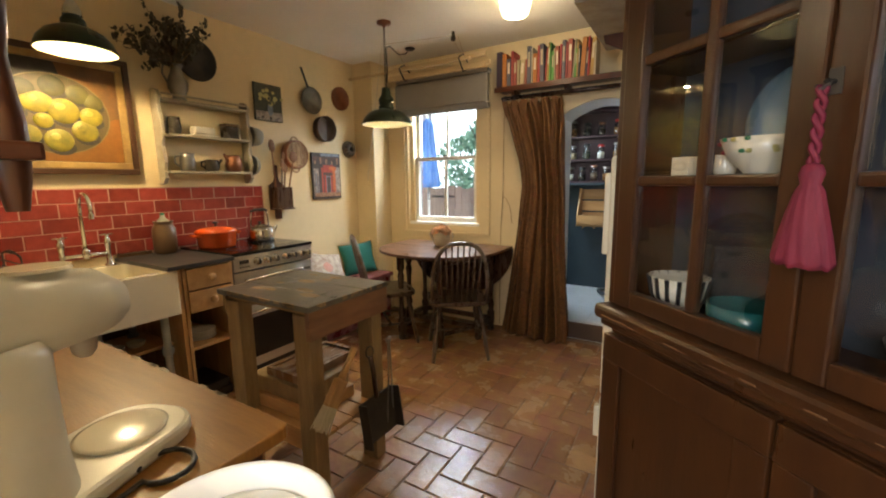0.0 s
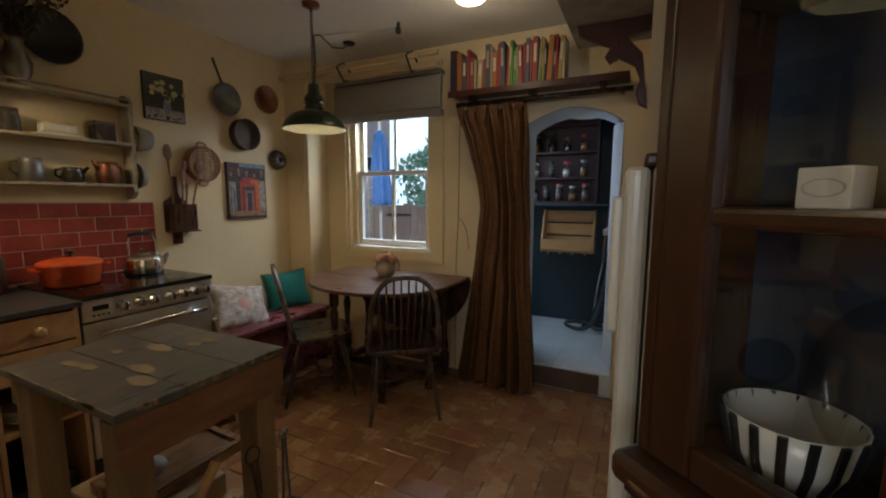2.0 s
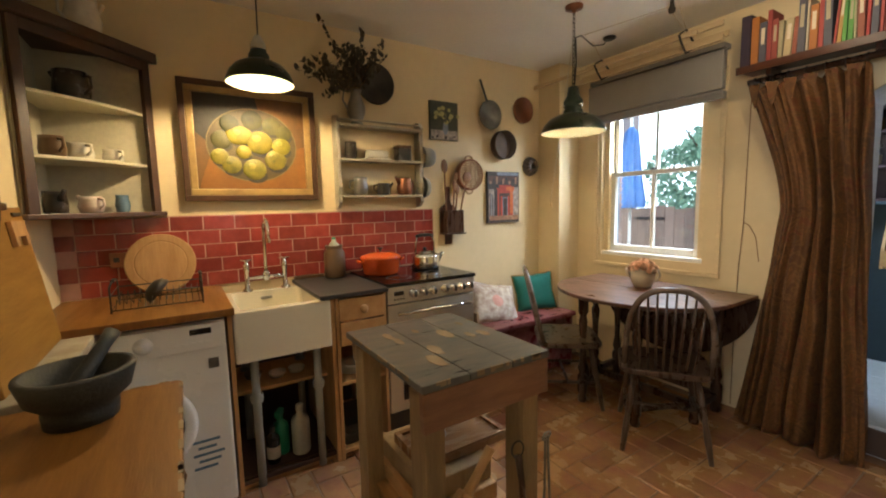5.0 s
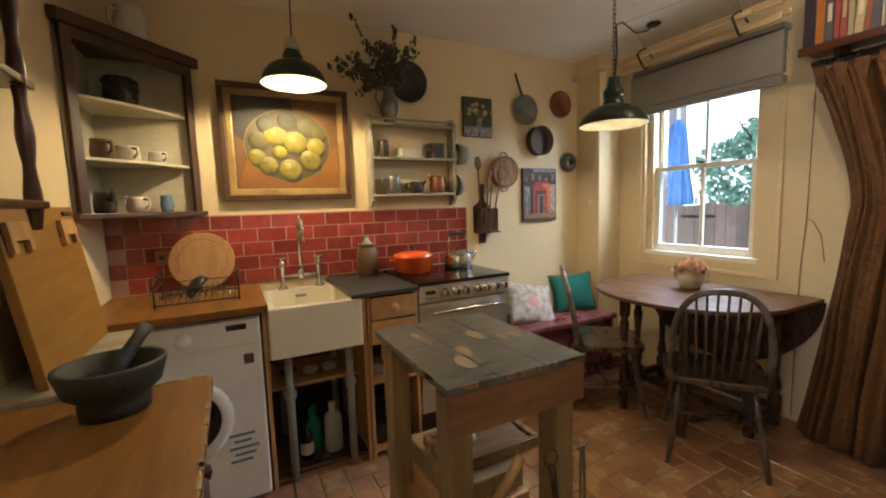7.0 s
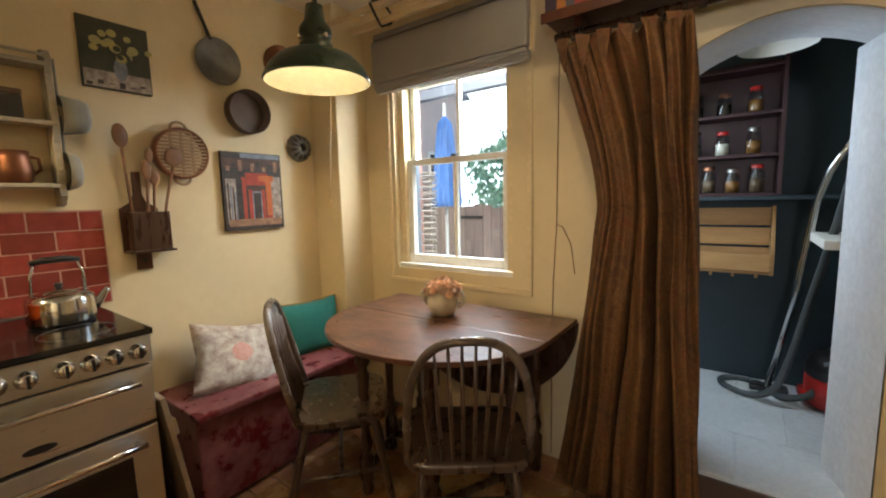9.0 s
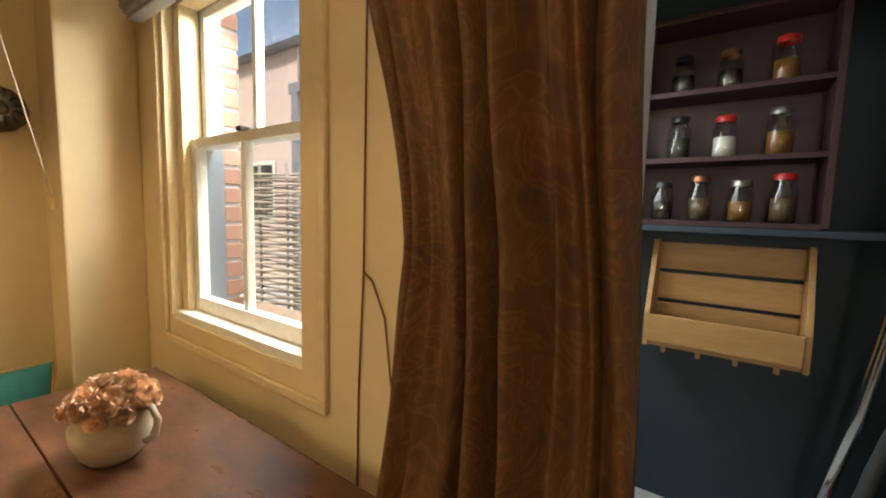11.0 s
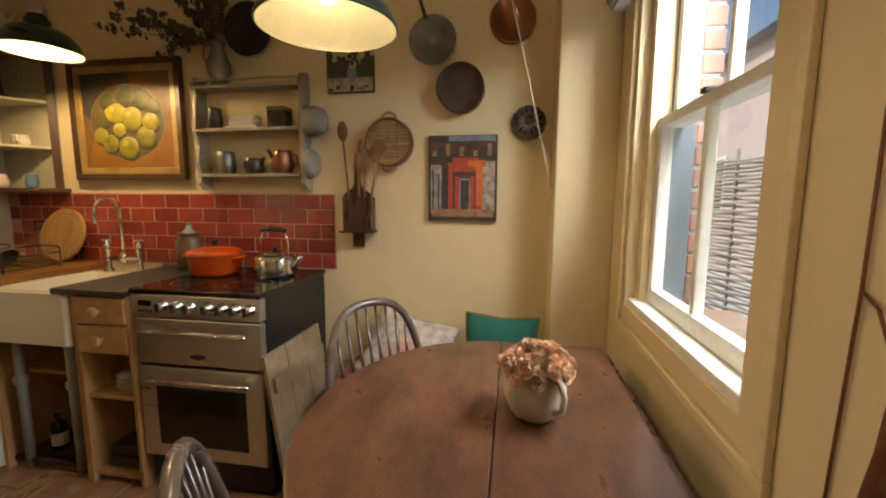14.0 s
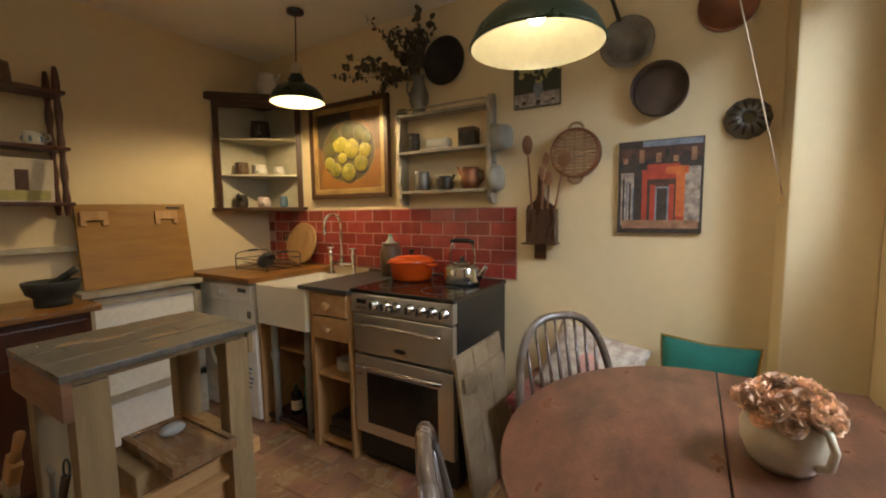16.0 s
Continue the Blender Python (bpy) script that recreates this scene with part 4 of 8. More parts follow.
        join(bb_, tube([(x, y, 0.005), (x * 1.5, y * 1.35, -0.085 + rnd.uniform(-0.01, 0.01))], 0.0018, 4))
    part("bristles", bb_, PAPER, br, "pale straw bristles")
    dp = thing("dustpan", "black metal dustpan hung on the work table", "dustpan", pose(x1 + 0.03, 2.50, 0.16, 0, -8, 0))
    part("pan", box(-0.006, -0.11, 0.0, 0.004, 0.11, 0.20, 0.003), IRON, dp)
    for s in (-1, 1):
        part("side", box(-0.004, s * 0.11 - 0.004, 0.0, 0.045, s * 0.11 + 0.004, 0.20, 0.002), IRON, dp)
    part("handle", tube([(0, 0, 0.19), (0.004, 0, 0.30), (0.0, 0, 0.38)], [0.012, 0.010, 0.012], 10), DARKWOOD, dp, "", True)
    part("ring", tube([(0.0, 0.025 * math.cos(a), 0.40 + 0.025 * math.sin(a)) for a in [2 * math.pi * k / 14 for k in range(14)]], 0.003, 6, closed=True), IRON, dp)
    tg = thing("fire_tongs", "thin steel tongs hung on the work table", "tongs", pose(x1 + 0.02, 2.575, 0.18, 0, 0, 8))
    for s in (-1, 1):
        part("arm", tube([(0.004, s * 0.006, 0.42), (0.006, s * 0.012, 0.25), (0.0, s * 0.03, 0.0)], 0.004, 8), PEWTER, tg)
    part("loop", tube([(0.004, 0.02 * math.cos(a), 0.42 + 0.012 * math.sin(a)) for a in [2 * math.pi * k / 12 for k in range(12)]], 0.003, 6, closed=True), PEWTER, tg)

make_island()
# ---- wall things over the sink and cooker ----
GILT = material("dull_gilt_frame", (0.42, 0.28, 0.10), 0.4, 0.2, spots=(0.18, 0.11, 0.045), scale=8, amount=0.7, bump=0.2)
FRAME_BROWN = material("brown_frame_wood", (0.07, 0.032, 0.014), 0.4, bump=0.1)
OIL_BG = material("painted_brown_ground", (0.20, 0.090, 0.018), 0.5, spots=(0.05, 0.035, 0.02), scale=3.5, amount=0.9, bump=0.1)
OIL_CLOTH = material("painted_orange_cloth", (0.24, 0.10, 0.014), 0.5, spots=(0.13, 0.05, 0.010), scale=6, bump=0.1)
OIL_DARK = material("painted_dark_shade", (0.030, 0.026, 0.022), 0.5, spots=(0.06, 0.045, 0.03), scale=5, bump=0.1)
OIL_BOWL = material("painted_bowl", (0.09, 0.065, 0.025), 0.5, spots=(0.05, 0.04, 0.02), scale=6, bump=0.1)
OIL_RIM = material("painted_rim", (0.16, 0.12, 0.05), 0.5, bump=0.1)
OIL_APPLE = material("painted_green_fruit", (0.23, 0.185, 0.012), 0.5, spots=(0.07, 0.068, 0.016), scale=9, amount=0.9, bump=0.15, vary=0.25)
OIL_SHADE = material("painted_shaded_fruit", (0.085, 0.075, 0.014), 0.5, spots=(0.035, 0.034, 0.012), scale=9, amount=0.9, bump=0.15, vary=0.3)
OIL_LIGHT = material("painted_highlight", (0.34, 0.30, 0.055), 0.5, spots=(0.22, 0.20, 0.025), scale=14, amount=0.8, bump=0.15)
OIL_PEAR = material("painted_yellow_fruit", (0.26, 0.21, 0.016), 0.5, spots=(0.10, 0.095, 0.014), scale=11, amount=0.9, bump=0.15, vary=0.15)

def disc(r, sx, sz, at, d=0.0):
    """A flat painted blob on the wall plane, facing +x."""
    b = plate([(r * sx * math.cos(2 * math.pi * i / 28), r * sz * math.sin(2 * math.pi * i / 28)) for i in range(28)], 0, 0.0012 + d)
    return moved(b, T(at) @ pose(0, 0, 0, 90, 0, 90))

def make_painting():
    o = thing("fruit_painting", "framed oil painting of green fruit in a bowl", "painting")
    y0, y1, z0, z1 = 1.690, 2.388, 1.375, 2.012
    for name, ya, yb, za, zb in (("frame_rail", y0, y1, z0, z0 + 0.03), ("frame_rail", y0, y1, z1 - 0.03, z1), ("frame_stile", y0, y0 + 0.03, z0 + 0.03, z1 - 0.03), ("frame_stile", y1 - 0.03, y1, z0 + 0.03, z1 - 0.03)):
        part(name, box(0.003, ya, za, 0.040, yb, zb, 0.004), FRAME_BROWN, o)
    a = 0.03
    for name, ya, yb, za, zb in (("gilt_slip", y0 + a, y1 - a, z0 + a, z0 + a + 0.035), ("gilt_slip", y0 + a, y1 - a, z1 - a - 0.035, z1 - a), ("gilt_slip", y0 + a, y0 + a + 0.035, z0 + a + 0.035, z1 - a - 0.035), ("gilt_slip", y1 - a - 0.035, y1 - a, z0 + a + 0.035, z1 - a - 0.035)):
        part(name, box(0.003, ya, za, 0.032, yb, zb, 0.006), GILT, o, "dull gilt slip")
    c = part("canvas", box(0.003, y0 + 0.066, z0 + 0.066, 0.020, y1 - 0.066, z1 - 0.066), OIL_BG, o)
    yc, zc, x = (y0 + y1) / 2, (z0 + z1) / 2 - 0.01, 0.0205
    part("dark_ground", moved(plate([(-0.22, 0.0), (0.06, 0.10), (0.02, 0.257), (-0.280, 0.257), (-0.280, 0.05)], 0, 0.0006), T((x, yc, zc + 0.005)) @ pose(0, 0, 0, 90, 0, 90)), OIL_DARK, c)
    part("cloth", moved(plate([(-0.280, -0.245), (0.280, -0.245), (0.280, 0.0), (0.10, -0.06), (-0.12, -0.06), (-0.20, -0.02)], 0, 0.0008), T((x, yc, zc + 0.005)) @ pose(0, 0, 0, 90, 0, 90)), OIL_CLOTH, c)
    part("bowl_rim", disc(0.236, 1.0, 0.86, (x + 0.0005, yc, zc), 0.0004), OIL_RIM, c)
    part("bowl", disc(0.229, 1.0, 0.86, (x + 0.0012, yc, zc), 0.0006), OIL_BOWL, c)
    fruit = [(-0.14, 0.02, 0.052, 0), (-0.10, 0.10, 0.050, 0), (0.0, 0.125, 0.056, 0), (0.09, 0.10, 0.052, 0), (0.145, 0.07, 0.045, 0), (-0.15, -0.06, 0.045, 0), (-0.06, 0.045, 0.055, 1), (-0.10, -0.10, 0.050, 0), (0.0, -0.12, 0.062, 1), (0.10, -0.07, 0.060, 0), (-0.045, -0.035, 0.040, 1), (0.03, 0.015, 0.068, 1), (0.13, 0.0, 0.052, 1)]
    for k, (dy, dz, r, m) in enumerate(fruit):
        part("painted_fruit", ball(1.0, T((x + 0.002, yc + 1.15 * dy, zc + 1.12 * dz)) @ Matrix.Diagonal((0.006 + 0.0006 * k, r * (1.0 + 0.3 * (k == 6)), r * 0.95, 1)), 20, 12), OIL_SHADE if k < 5 else OIL_PEAR if m else OIL_APPLE, c, "", True)
        if k > 4:
            part("painted_highlight", ball(1.0, T((x + 0.0045 + 0.0006 * k, yc + 1.15 * dy - 0.2 * r, zc + 1.12 * dz + 0.25 * r)) @ Matrix.Diagonal((0.0042, r * 0.42, r * 0.34, 1)), 14, 8), OIL_LIGHT if m else OIL_PEAR, c, "", True)
        part("painted_shadow", disc(r, 0.92, 0.60, (x + 0.0020 + 0.0001 * k, yc + 1.15 * dy + 0.15 * r, zc + 1.12 * dz - 0.62 * r)), OIL_DARK, c)

make_painting()

def mug(name, label, mat, at, r=0.042, h=0.085, handle=True, belly=1.0, spout=False, lid=None, cat="mug", turn=0):
    o = thing(name, label, cat, T(at) @ pose(0, 0, 0, 0, 0, turn))
    b = part("body", lathe([(0, 0), (r * 0.8, 0), (r * 0.95, 0.006), (r * belly, h * 0.4), (r * 0.9, h * 0.8), (r * 0.92, h), (r * 0.84, h), (r * 0.82, h * 0.8), (r * (belly - 0.1), h * 0.4), (0, 0.01)], 24), mat, o, "", True)
    if handle:
        part("handle", tube([(0, r * 0.85, h * 0.85), (0, r * 1.45, h * 0.8), (0, r * 1.5, h * 0.45), (0, r * 0.93, h * 0.25)], 0.006, 8), mat, o, "", True)
    if spout:
        part("spout", tube([(0, -r * 0.8, h * 0.6), (0, -r * 1.2, h * 0.85), (0, -r * 1.5, h * 1.05)], [0.014, 0.010, 0.008], 8), mat, o, "", True)
    if lid:
        part("lid", lathe([(r * 0.92, h), (r * 0.9, h + 0.008), (r * 0.3, h + 0.018), (0, h + 0.02)], 20), lid, o, "", True)
    return o

# the corner cabinet
CAB_IN = material("cabinet_lining_paint", (0.56, 0.52, 0.38), 0.6, spots=(0.48, 0.43, 0.30), scale=4, bump=0.1)

def make_corner_cabinet():
    o = thing("corner_cabinet", "open dark wood corner cabinet with cream shelves", "cabinet")
    z0, z1 = 1.325, 2.06
    p, q = (0.016, 1.575), (0.425, 1.172)
    tri_ = [(0.004, 1.156), (q[0], 1.156), q, p, (0.004, 1.575)]
    part("base_board", plate([(0.004, 1.154), (0.455, 1.154), (0.455, 1.180), (0.020, 1.605), (0.004, 1.605)], z0 - 0.022, z0, 0.003), FRAME_BROWN, o)
    part("cornice", plate([(0.004, 1.154), (0.465, 1.154), (0.465, 1.185), (0.020, 1.618), (0.004, 1.618)], z1, z1 + 0.05, 0.006), FRAME_BROWN, o)
    part("side_lining", box(0.003, 1.158, z0, 0.010, 1.57, z1), CAB_IN, o)
    part("back_lining", box(0.010, 1.153, z0, 0.42, 1.158, z1), CAB_IN, o)
    for z in (1.545, 1.795):
        part("shelf", plate([(0.011, 1.160), (q[0] - 0.03, 1.160), (q[0] - 0.03, 1.19), (0.22, 1.40), (0.03, 1.545), (0.011, 1.545)], z, z + 0.014, 0.003), CAB_IN, o, "cream painted shelf")
    a = math.degrees(math.atan2(p[1] - q[1], p[0] - q[0]))
    L = math.hypot(p[0] - q[0], p[1] - q[1])
    m = T((q[0], q[1], 0)) @ pose(0, 0, 0, 0, 0, a)
    for u in (0.0, L - 0.038):
        part("face_stile", moved(box(u, -0.012, z0, u + 0.038, 0.012, z1, 0.003), m), FRAME_BROWN, o)
    part("face_rail", moved(box(0.038, -0.012, z1 - 0.045, L - 0.038, 0.012, z1, 0.003), m), FRAME_BROWN, o)

make_corner_cabinet()
mug("black_teapot", "large black glazed jug on the corner cabinet shelf", DARK_POT, (0.15, 1.30, 1.810), 0.068, 0.130, spout=True, cat="jug", turn=-40)
for k, (xx, yy, mm, r, h) in enumerate(((0.265, 1.235, STONEWARE, 0.046, 0.085), (0.175, 1.305, WHITE_POT, 0.054, 0.070), (0.095, 1.415, WHITE_POT, 0.042, 0.058))):
    mug("cup", ("brown glazed mug on the cabinet shelf", "white banded cup on the cabinet shelf", "small white cup on the cabinet shelf")[k], mm, (xx, yy, 1.560), r, h, turn=-50, cat="cup")
mug("brown_jug", "small dark brown jug on the cabinet base", DARK_POT, (0.275, 1.225, 1.326), 0.043, 0.092, spout=True, cat="jug", turn=130)
mug("pink_jug", "low pink and white cream jug on the cabinet base", PINK_POT, (0.165, 1.325, 1.326), 0.045, 0.072, spout=True, belly=1.1, cat="jug", turn=-40)
mug("blue_vase", "small blue glazed vase on the cabinet base", BLUE_POT, (0.075, 1.43, 1.326), 0.028, 0.082, handle=False, belly=1.08, cat="vase")
mug("white_pitcher", "white china pitcher with faded flowers on the cabinet", WHITE_POT, (0.12, 1.36, 2.111), 0.062, 0.16, spout=True, belly=1.15, cat="pitcher", turn=-140)

def make_plate_shelf():
    o = thing("wall_shelf", "worn grey painted wall shelf with shaped ends", "shelf")
    y0, y1 = 2.500, 3.105
    for y in (y0, y1 - 0.022):
        prof = [(0.004, 1.315), (0.05, 1.32), (0.085, 1.355), (0.075, 1.40), (0.095, 1.45), (0.075, 1.55), (0.100, 1.62), (0.085, 1.75), (0.075, 1.80), (0.100, 1.845), (0.070, 1.885), (0.02, 1.895), (0.004, 1.88)]
        part("end_board", moved(plate(prof, 0, 0.022, 0.002), T((0, y + 0.022, 0)) @ pose(0, 0, 0, 90, 0, 0)), SHELF_PAINT, o)
    for z in (1.385, 1.612, 1.822):
        part("shelf", box(0.004, y0 + 0.022, z, 0.105, y1 - 0.022, z + 0.015, 0.002), SHELF_PAINT, o)
    part("guard_rail", tube([(0.095, y0 + 0.022, 1.862), (0.095, y1 - 0.022, 1.862)], 0.006, 8), SHELF_PAINT, o)

make_plate_shelf()
SH = 1.6275
mug("tin_canister", "tall dark tin canister on the painted shelf", DARK_POT, (0.055, 2.600, SH), 0.038, 0.105, handle=False, cat="canister")
bd = thing("butter_dish", "cream lidded butter dish on the painted shelf", "butter dish", T((0.058, 2.775, SH)))
part("tray", box(-0.04, -0.088, 0, 0.04, 0.088, 0.012, 0.005), WHITE_POT, bd)
part("cover", box(-0.032, -0.072, 0.012, 0.032, 0.072, 0.062, 0.016, 3), WHITE_POT, bd, "", True)
cd = thing("tea_caddy", "square dark tin tea caddy on the painted shelf", "caddy", T((0.055, 2.965, SH)))
part("body", box(-0.038, -0.048, 0, 0.038, 0.048, 0.082, 0.004), DARK_POT, cd)
part("lid", box(-0.040, -0.050, 0.083, 0.040, 0.050, 0.102, 0.006), STONEWARE, cd)
SH = 1.4005
mug("pewter_tankard", "pewter tankard on the painted shelf", PEWTER, (0.056, 2.655, SH), 0.046, 0.112, spout=False, cat="tankard", turn=160)
mug("striped_jug", "black and white striped small jug on the shelf", DARK_POT, (0.056, 2.815, SH), 0.044, 0.078, spout=True, belly=1.1, cat="jug", turn=170)
mug("brown_pitcher", "round brown stoneware pitcher on the shelf", COPPER, (0.056, 2.972, SH), 0.050, 0.115, spout=True, belly=1.12, cat="pitcher", turn=10)
pv = thing("pewter_ewer", "tall tarnished pewter ewer holding dried branches", "ewer", pose(0.060, 2.645, 1.838))
part("body", lathe([(0, 0), (0.038, 0), (0.042, 0.008), (0.034, 0.02), (0.055, 0.07), (0.058, 0.11), (0.036, 0.165), (0.030, 0.19), (0.038, 0.215), (0.034, 0.215), (0.026, 0.19), (0, 0.15)], 28), PEWTER, pv, "", True)
part("handle", tube([(0, -0.034, 0.205), (0, -0.075, 0.200), (0, -0.085, 0.15), (0, -0.058, 0.10)], 0.006, 8), PEWTER, pv, "", True)

LEAF = material("dried_eucalyptus", (0.050, 0.048, 0.028), 0.7, spots=(0.10, 0.075, 0.05), scale=20, amount=0.7, bump=0.2)

def make_branches():
    o = thing("dried_branches", "dried eucalyptus branches spreading from the ewer", "branches", pose(0.060, 2.645, 2.03))
    rnd = random.Random(11)
    stems, leaves = [], bmesh.new()
    for k in range(19):
        a = rnd.uniform(-0.2, 1.0)
        if k < 7:
            d = Vector((rnd.uniform(0.15, 0.75), rnd.uniform(-1.0, -0.55), rnd.uniform(0.02, 0.45)))
            ln = rnd.uniform(0.28, 0.46)
        else:
            d = Vector((rnd.uniform(0.0, 0.6), rnd.uniform(-0.5, 0.42), rnd.uniform(0.5, 1.1)))
            ln = rnd.uniform(0.20, 0.40)
        d.normalize()
        bend = Vector((rnd.uniform(-0.1, 0.1), rnd.uniform(-0.12, 0.12), rnd.uniform(-0.12, 0.05)))
        pts = [d * ln * f + bend * f * f for f in (0, 0.2, 0.4, 0.6, 0.8, 1.0)]
        pts = [Vector((max(p.x, -0.045), p.y, min(p.z, 0.385))) for p in pts]
        part("stem", tube(pts, [0.003, 0.0026, 0.0022, 0.0018, 0.0014, 0.001], 5), DRY_STEM, o)
        for j in range(30):
            f = rnd.uniform(0.22, 1.0)
            i = min(4, int(f * 5))
            c = pts[i].lerp(pts[i + 1], f * 5 - i)
            r = rnd.uniform(0.009, 0.019)
            m = T(c + Vector((rnd.uniform(-0.022, 0.022), rnd.uniform(-0.022, 0.022), rnd.uniform(-0.018, 0.018)))) @ Euler((rnd.uniform(0, 6), rnd.uniform(0, 6), rnd.uniform(0, 6))).to_matrix().to_4x4()
            v = [leaves.verts.new(m @ Vector((r * math.cos(t) * 1.25, r * math.sin(t) * 0.8, 0.25 * r * math.cos(2 * t)))) for t in [2 * math.pi * q / 7 for q in range(7)]]
            leaves.faces.new(v)
    part("leaves", leaves, LEAF, o)

make_branches()

def wall_round(name, label, cat, prof, mat, y, z, tilt=0, n=36, extra=None):
    o = thing(name, label, cat, pose(0.004, y, z, tilt, 0, 0))
    part("pan" if cat == "pan" else "body", lathe(prof, n, UPX), mat, o, "", True)
    return o

TIN_BROWN = material("brown_stained_tin", (0.10, 0.065, 0.042), 0.6, 0.25, spots=(0.055, 0.036, 0.026), scale=9, amount=0.7, bump=0.15)
bp = wall_round("griddle_pan", "large round blackened iron pan hung on the wall", "pan", [(0, 0.0), (0.112, 0.0), (0.128, 0.028), (0.132, 0.030), (0.130, 0.034), (0.122, 0.032), (0.108, 0.008), (0, 0.008)], IRON, 2.797, 2.118)
sp = wall_round("frying_pan", "dented steel frying pan with long handle on the wall", "pan", [(0, 0.0), (0.078, 0.0), (0.108, 0.038), (0.112, 0.040), (0.109, 0.043), (0.076, 0.007), (0, 0.007)], OLD_TIN, 3.742, 2.010, 18)
part("handle", tube([(0.035, 0, 0.10), (0.032, 0, 0.16), (0.022, 0, 0.27)], [0.010, 0.008, 0.009], 8), IRON, sp, "", True)
cf = wall_round("copper_sieve", "flat round copper sieve hung on the wall", "sieve", [(0, 0.012), (0.086, 0.012), (0.098, 0.0), (0.104, 0.004), (0.104, 0.024), (0.098, 0.026), (0.09, 0.016), (0, 0.016)], COPPER, 4.108, 2.085)
ct = wall_round("cake_tin", "deep dark round cake tin hung on the wall", "tin", [(0, 0.0), (0.104, 0.0), (0.110, 0.004), (0.112, 0.066), (0.108, 0.068), (0.104, 0.010), (0, 0.008)], TIN_BROWN, 3.876, 1.788)
part("tin_floor", lathe([(0, 0.0085), (0.098, 0.0085), (0.100, 0.0125), (0, 0.0125)], 30, UPX), TIN_BROWN, ct, "dull grey tin base")

def make_bundt():
    o = thing("bundt_tin", "small fluted bundt tin hung on the wall", "tin", pose(0.004, 4.192, 1.632))
    b = bmesh.new()
    n, prof = 48, [(0.024, 0.0), (0.020, 0.045), (0.030, 0.052), (0.045, 0.050), (0.066, 0.035), (0.076, 0.008), (0.080, 0.0)]
    rings = []
    for i, (r, x) in enumerate(prof):
        amp = 0.10 if 2 <= i <= 4 else 0.02
        rings.append([b.verts.new((x, r * (1 + amp * math.cos(12 * 2 * math.pi * k / n)) * math.cos(2 * math.pi * k / n), r * (1 + amp * math.cos(12 * 2 * math.pi * k / n)) * math.sin(2 * math.pi * k / n))) for k in range(n)])
    for a, c in zip(rings, rings[1:]):
        for k in range(n):
            b.faces.new((a[k], a[(k + 1) % n], c[(k + 1) % n], c[k]))
    bmesh.ops.recalc_face_normals(b, faces=b.faces[:])
    part("mould", b, OLD_TIN, o, "dull fluted tin", True)
    for k in range(12):
        a = 2 * math.pi * (k + 0.5) / 12
        part("flute", tube([(0.049, 0.032 * math.cos(a), 0.032 * math.sin(a)), (0.047, 0.045 * math.cos(a), 0.045 * math.sin(a)), (0.030, 0.066 * math.cos(a), 0.066 * math.sin(a))], [0.004, 0.006, 0.005], 8), IRON, o, "dark fluted groove", True)

make_bundt()

WICKER = material("pale_woven_cane", (0.40, 0.26, 0.13), 0.7, spots=(0.24, 0.14, 0.07), scale=20, amount=0.7, bump=0.3)

def make_basket():
    o = thing("cane_basket", "round cane colander basket hung on the wall", "basket", pose(0.005, 3.530, 1.548))
    part("rim", lathe([(0.108, 0.0), (0.116, 0.010), (0.116, 0.062), (0.108, 0.070), (0.104, 0.062), (0.104, 0.010)], 40, UPX), COPPER, o, "", True)
    for k in range(13):
        z = -0.096 + 0.016 * k
        w = math.sqrt(max(0.0, 0.106 ** 2 - z * z))
        part("cane_strip", box(0.058, -w, z - 0.005, 0.064, w, z + 0.005, 0.0015), WICKER, o)
    for y in (-0.045, 0.0, 0.045):
        w = math.sqrt(0.106 ** 2 - y * y)
        part("cross_strip", box(0.053, y - 0.006, -w, 0.058, y + 0.006, w, 0.001), WICKER, o)
    for s in (-1, 1):
        part("loop_handle", tube([(0.036, 0.034 * math.cos(a), s * (0.112 + 0.030 * math.sin(a))) for a in [math.pi * k / 8 for k in range(9)]], 0.006, 8), WICKER, o, "", True)

make_basket()

SPOON_WOOD = material("spoon_wood", (0.20, 0.095, 0.040), 0.55, spots=(0.11, 0.05, 0.02), scale=8, amount=0.7, bump=0.1)

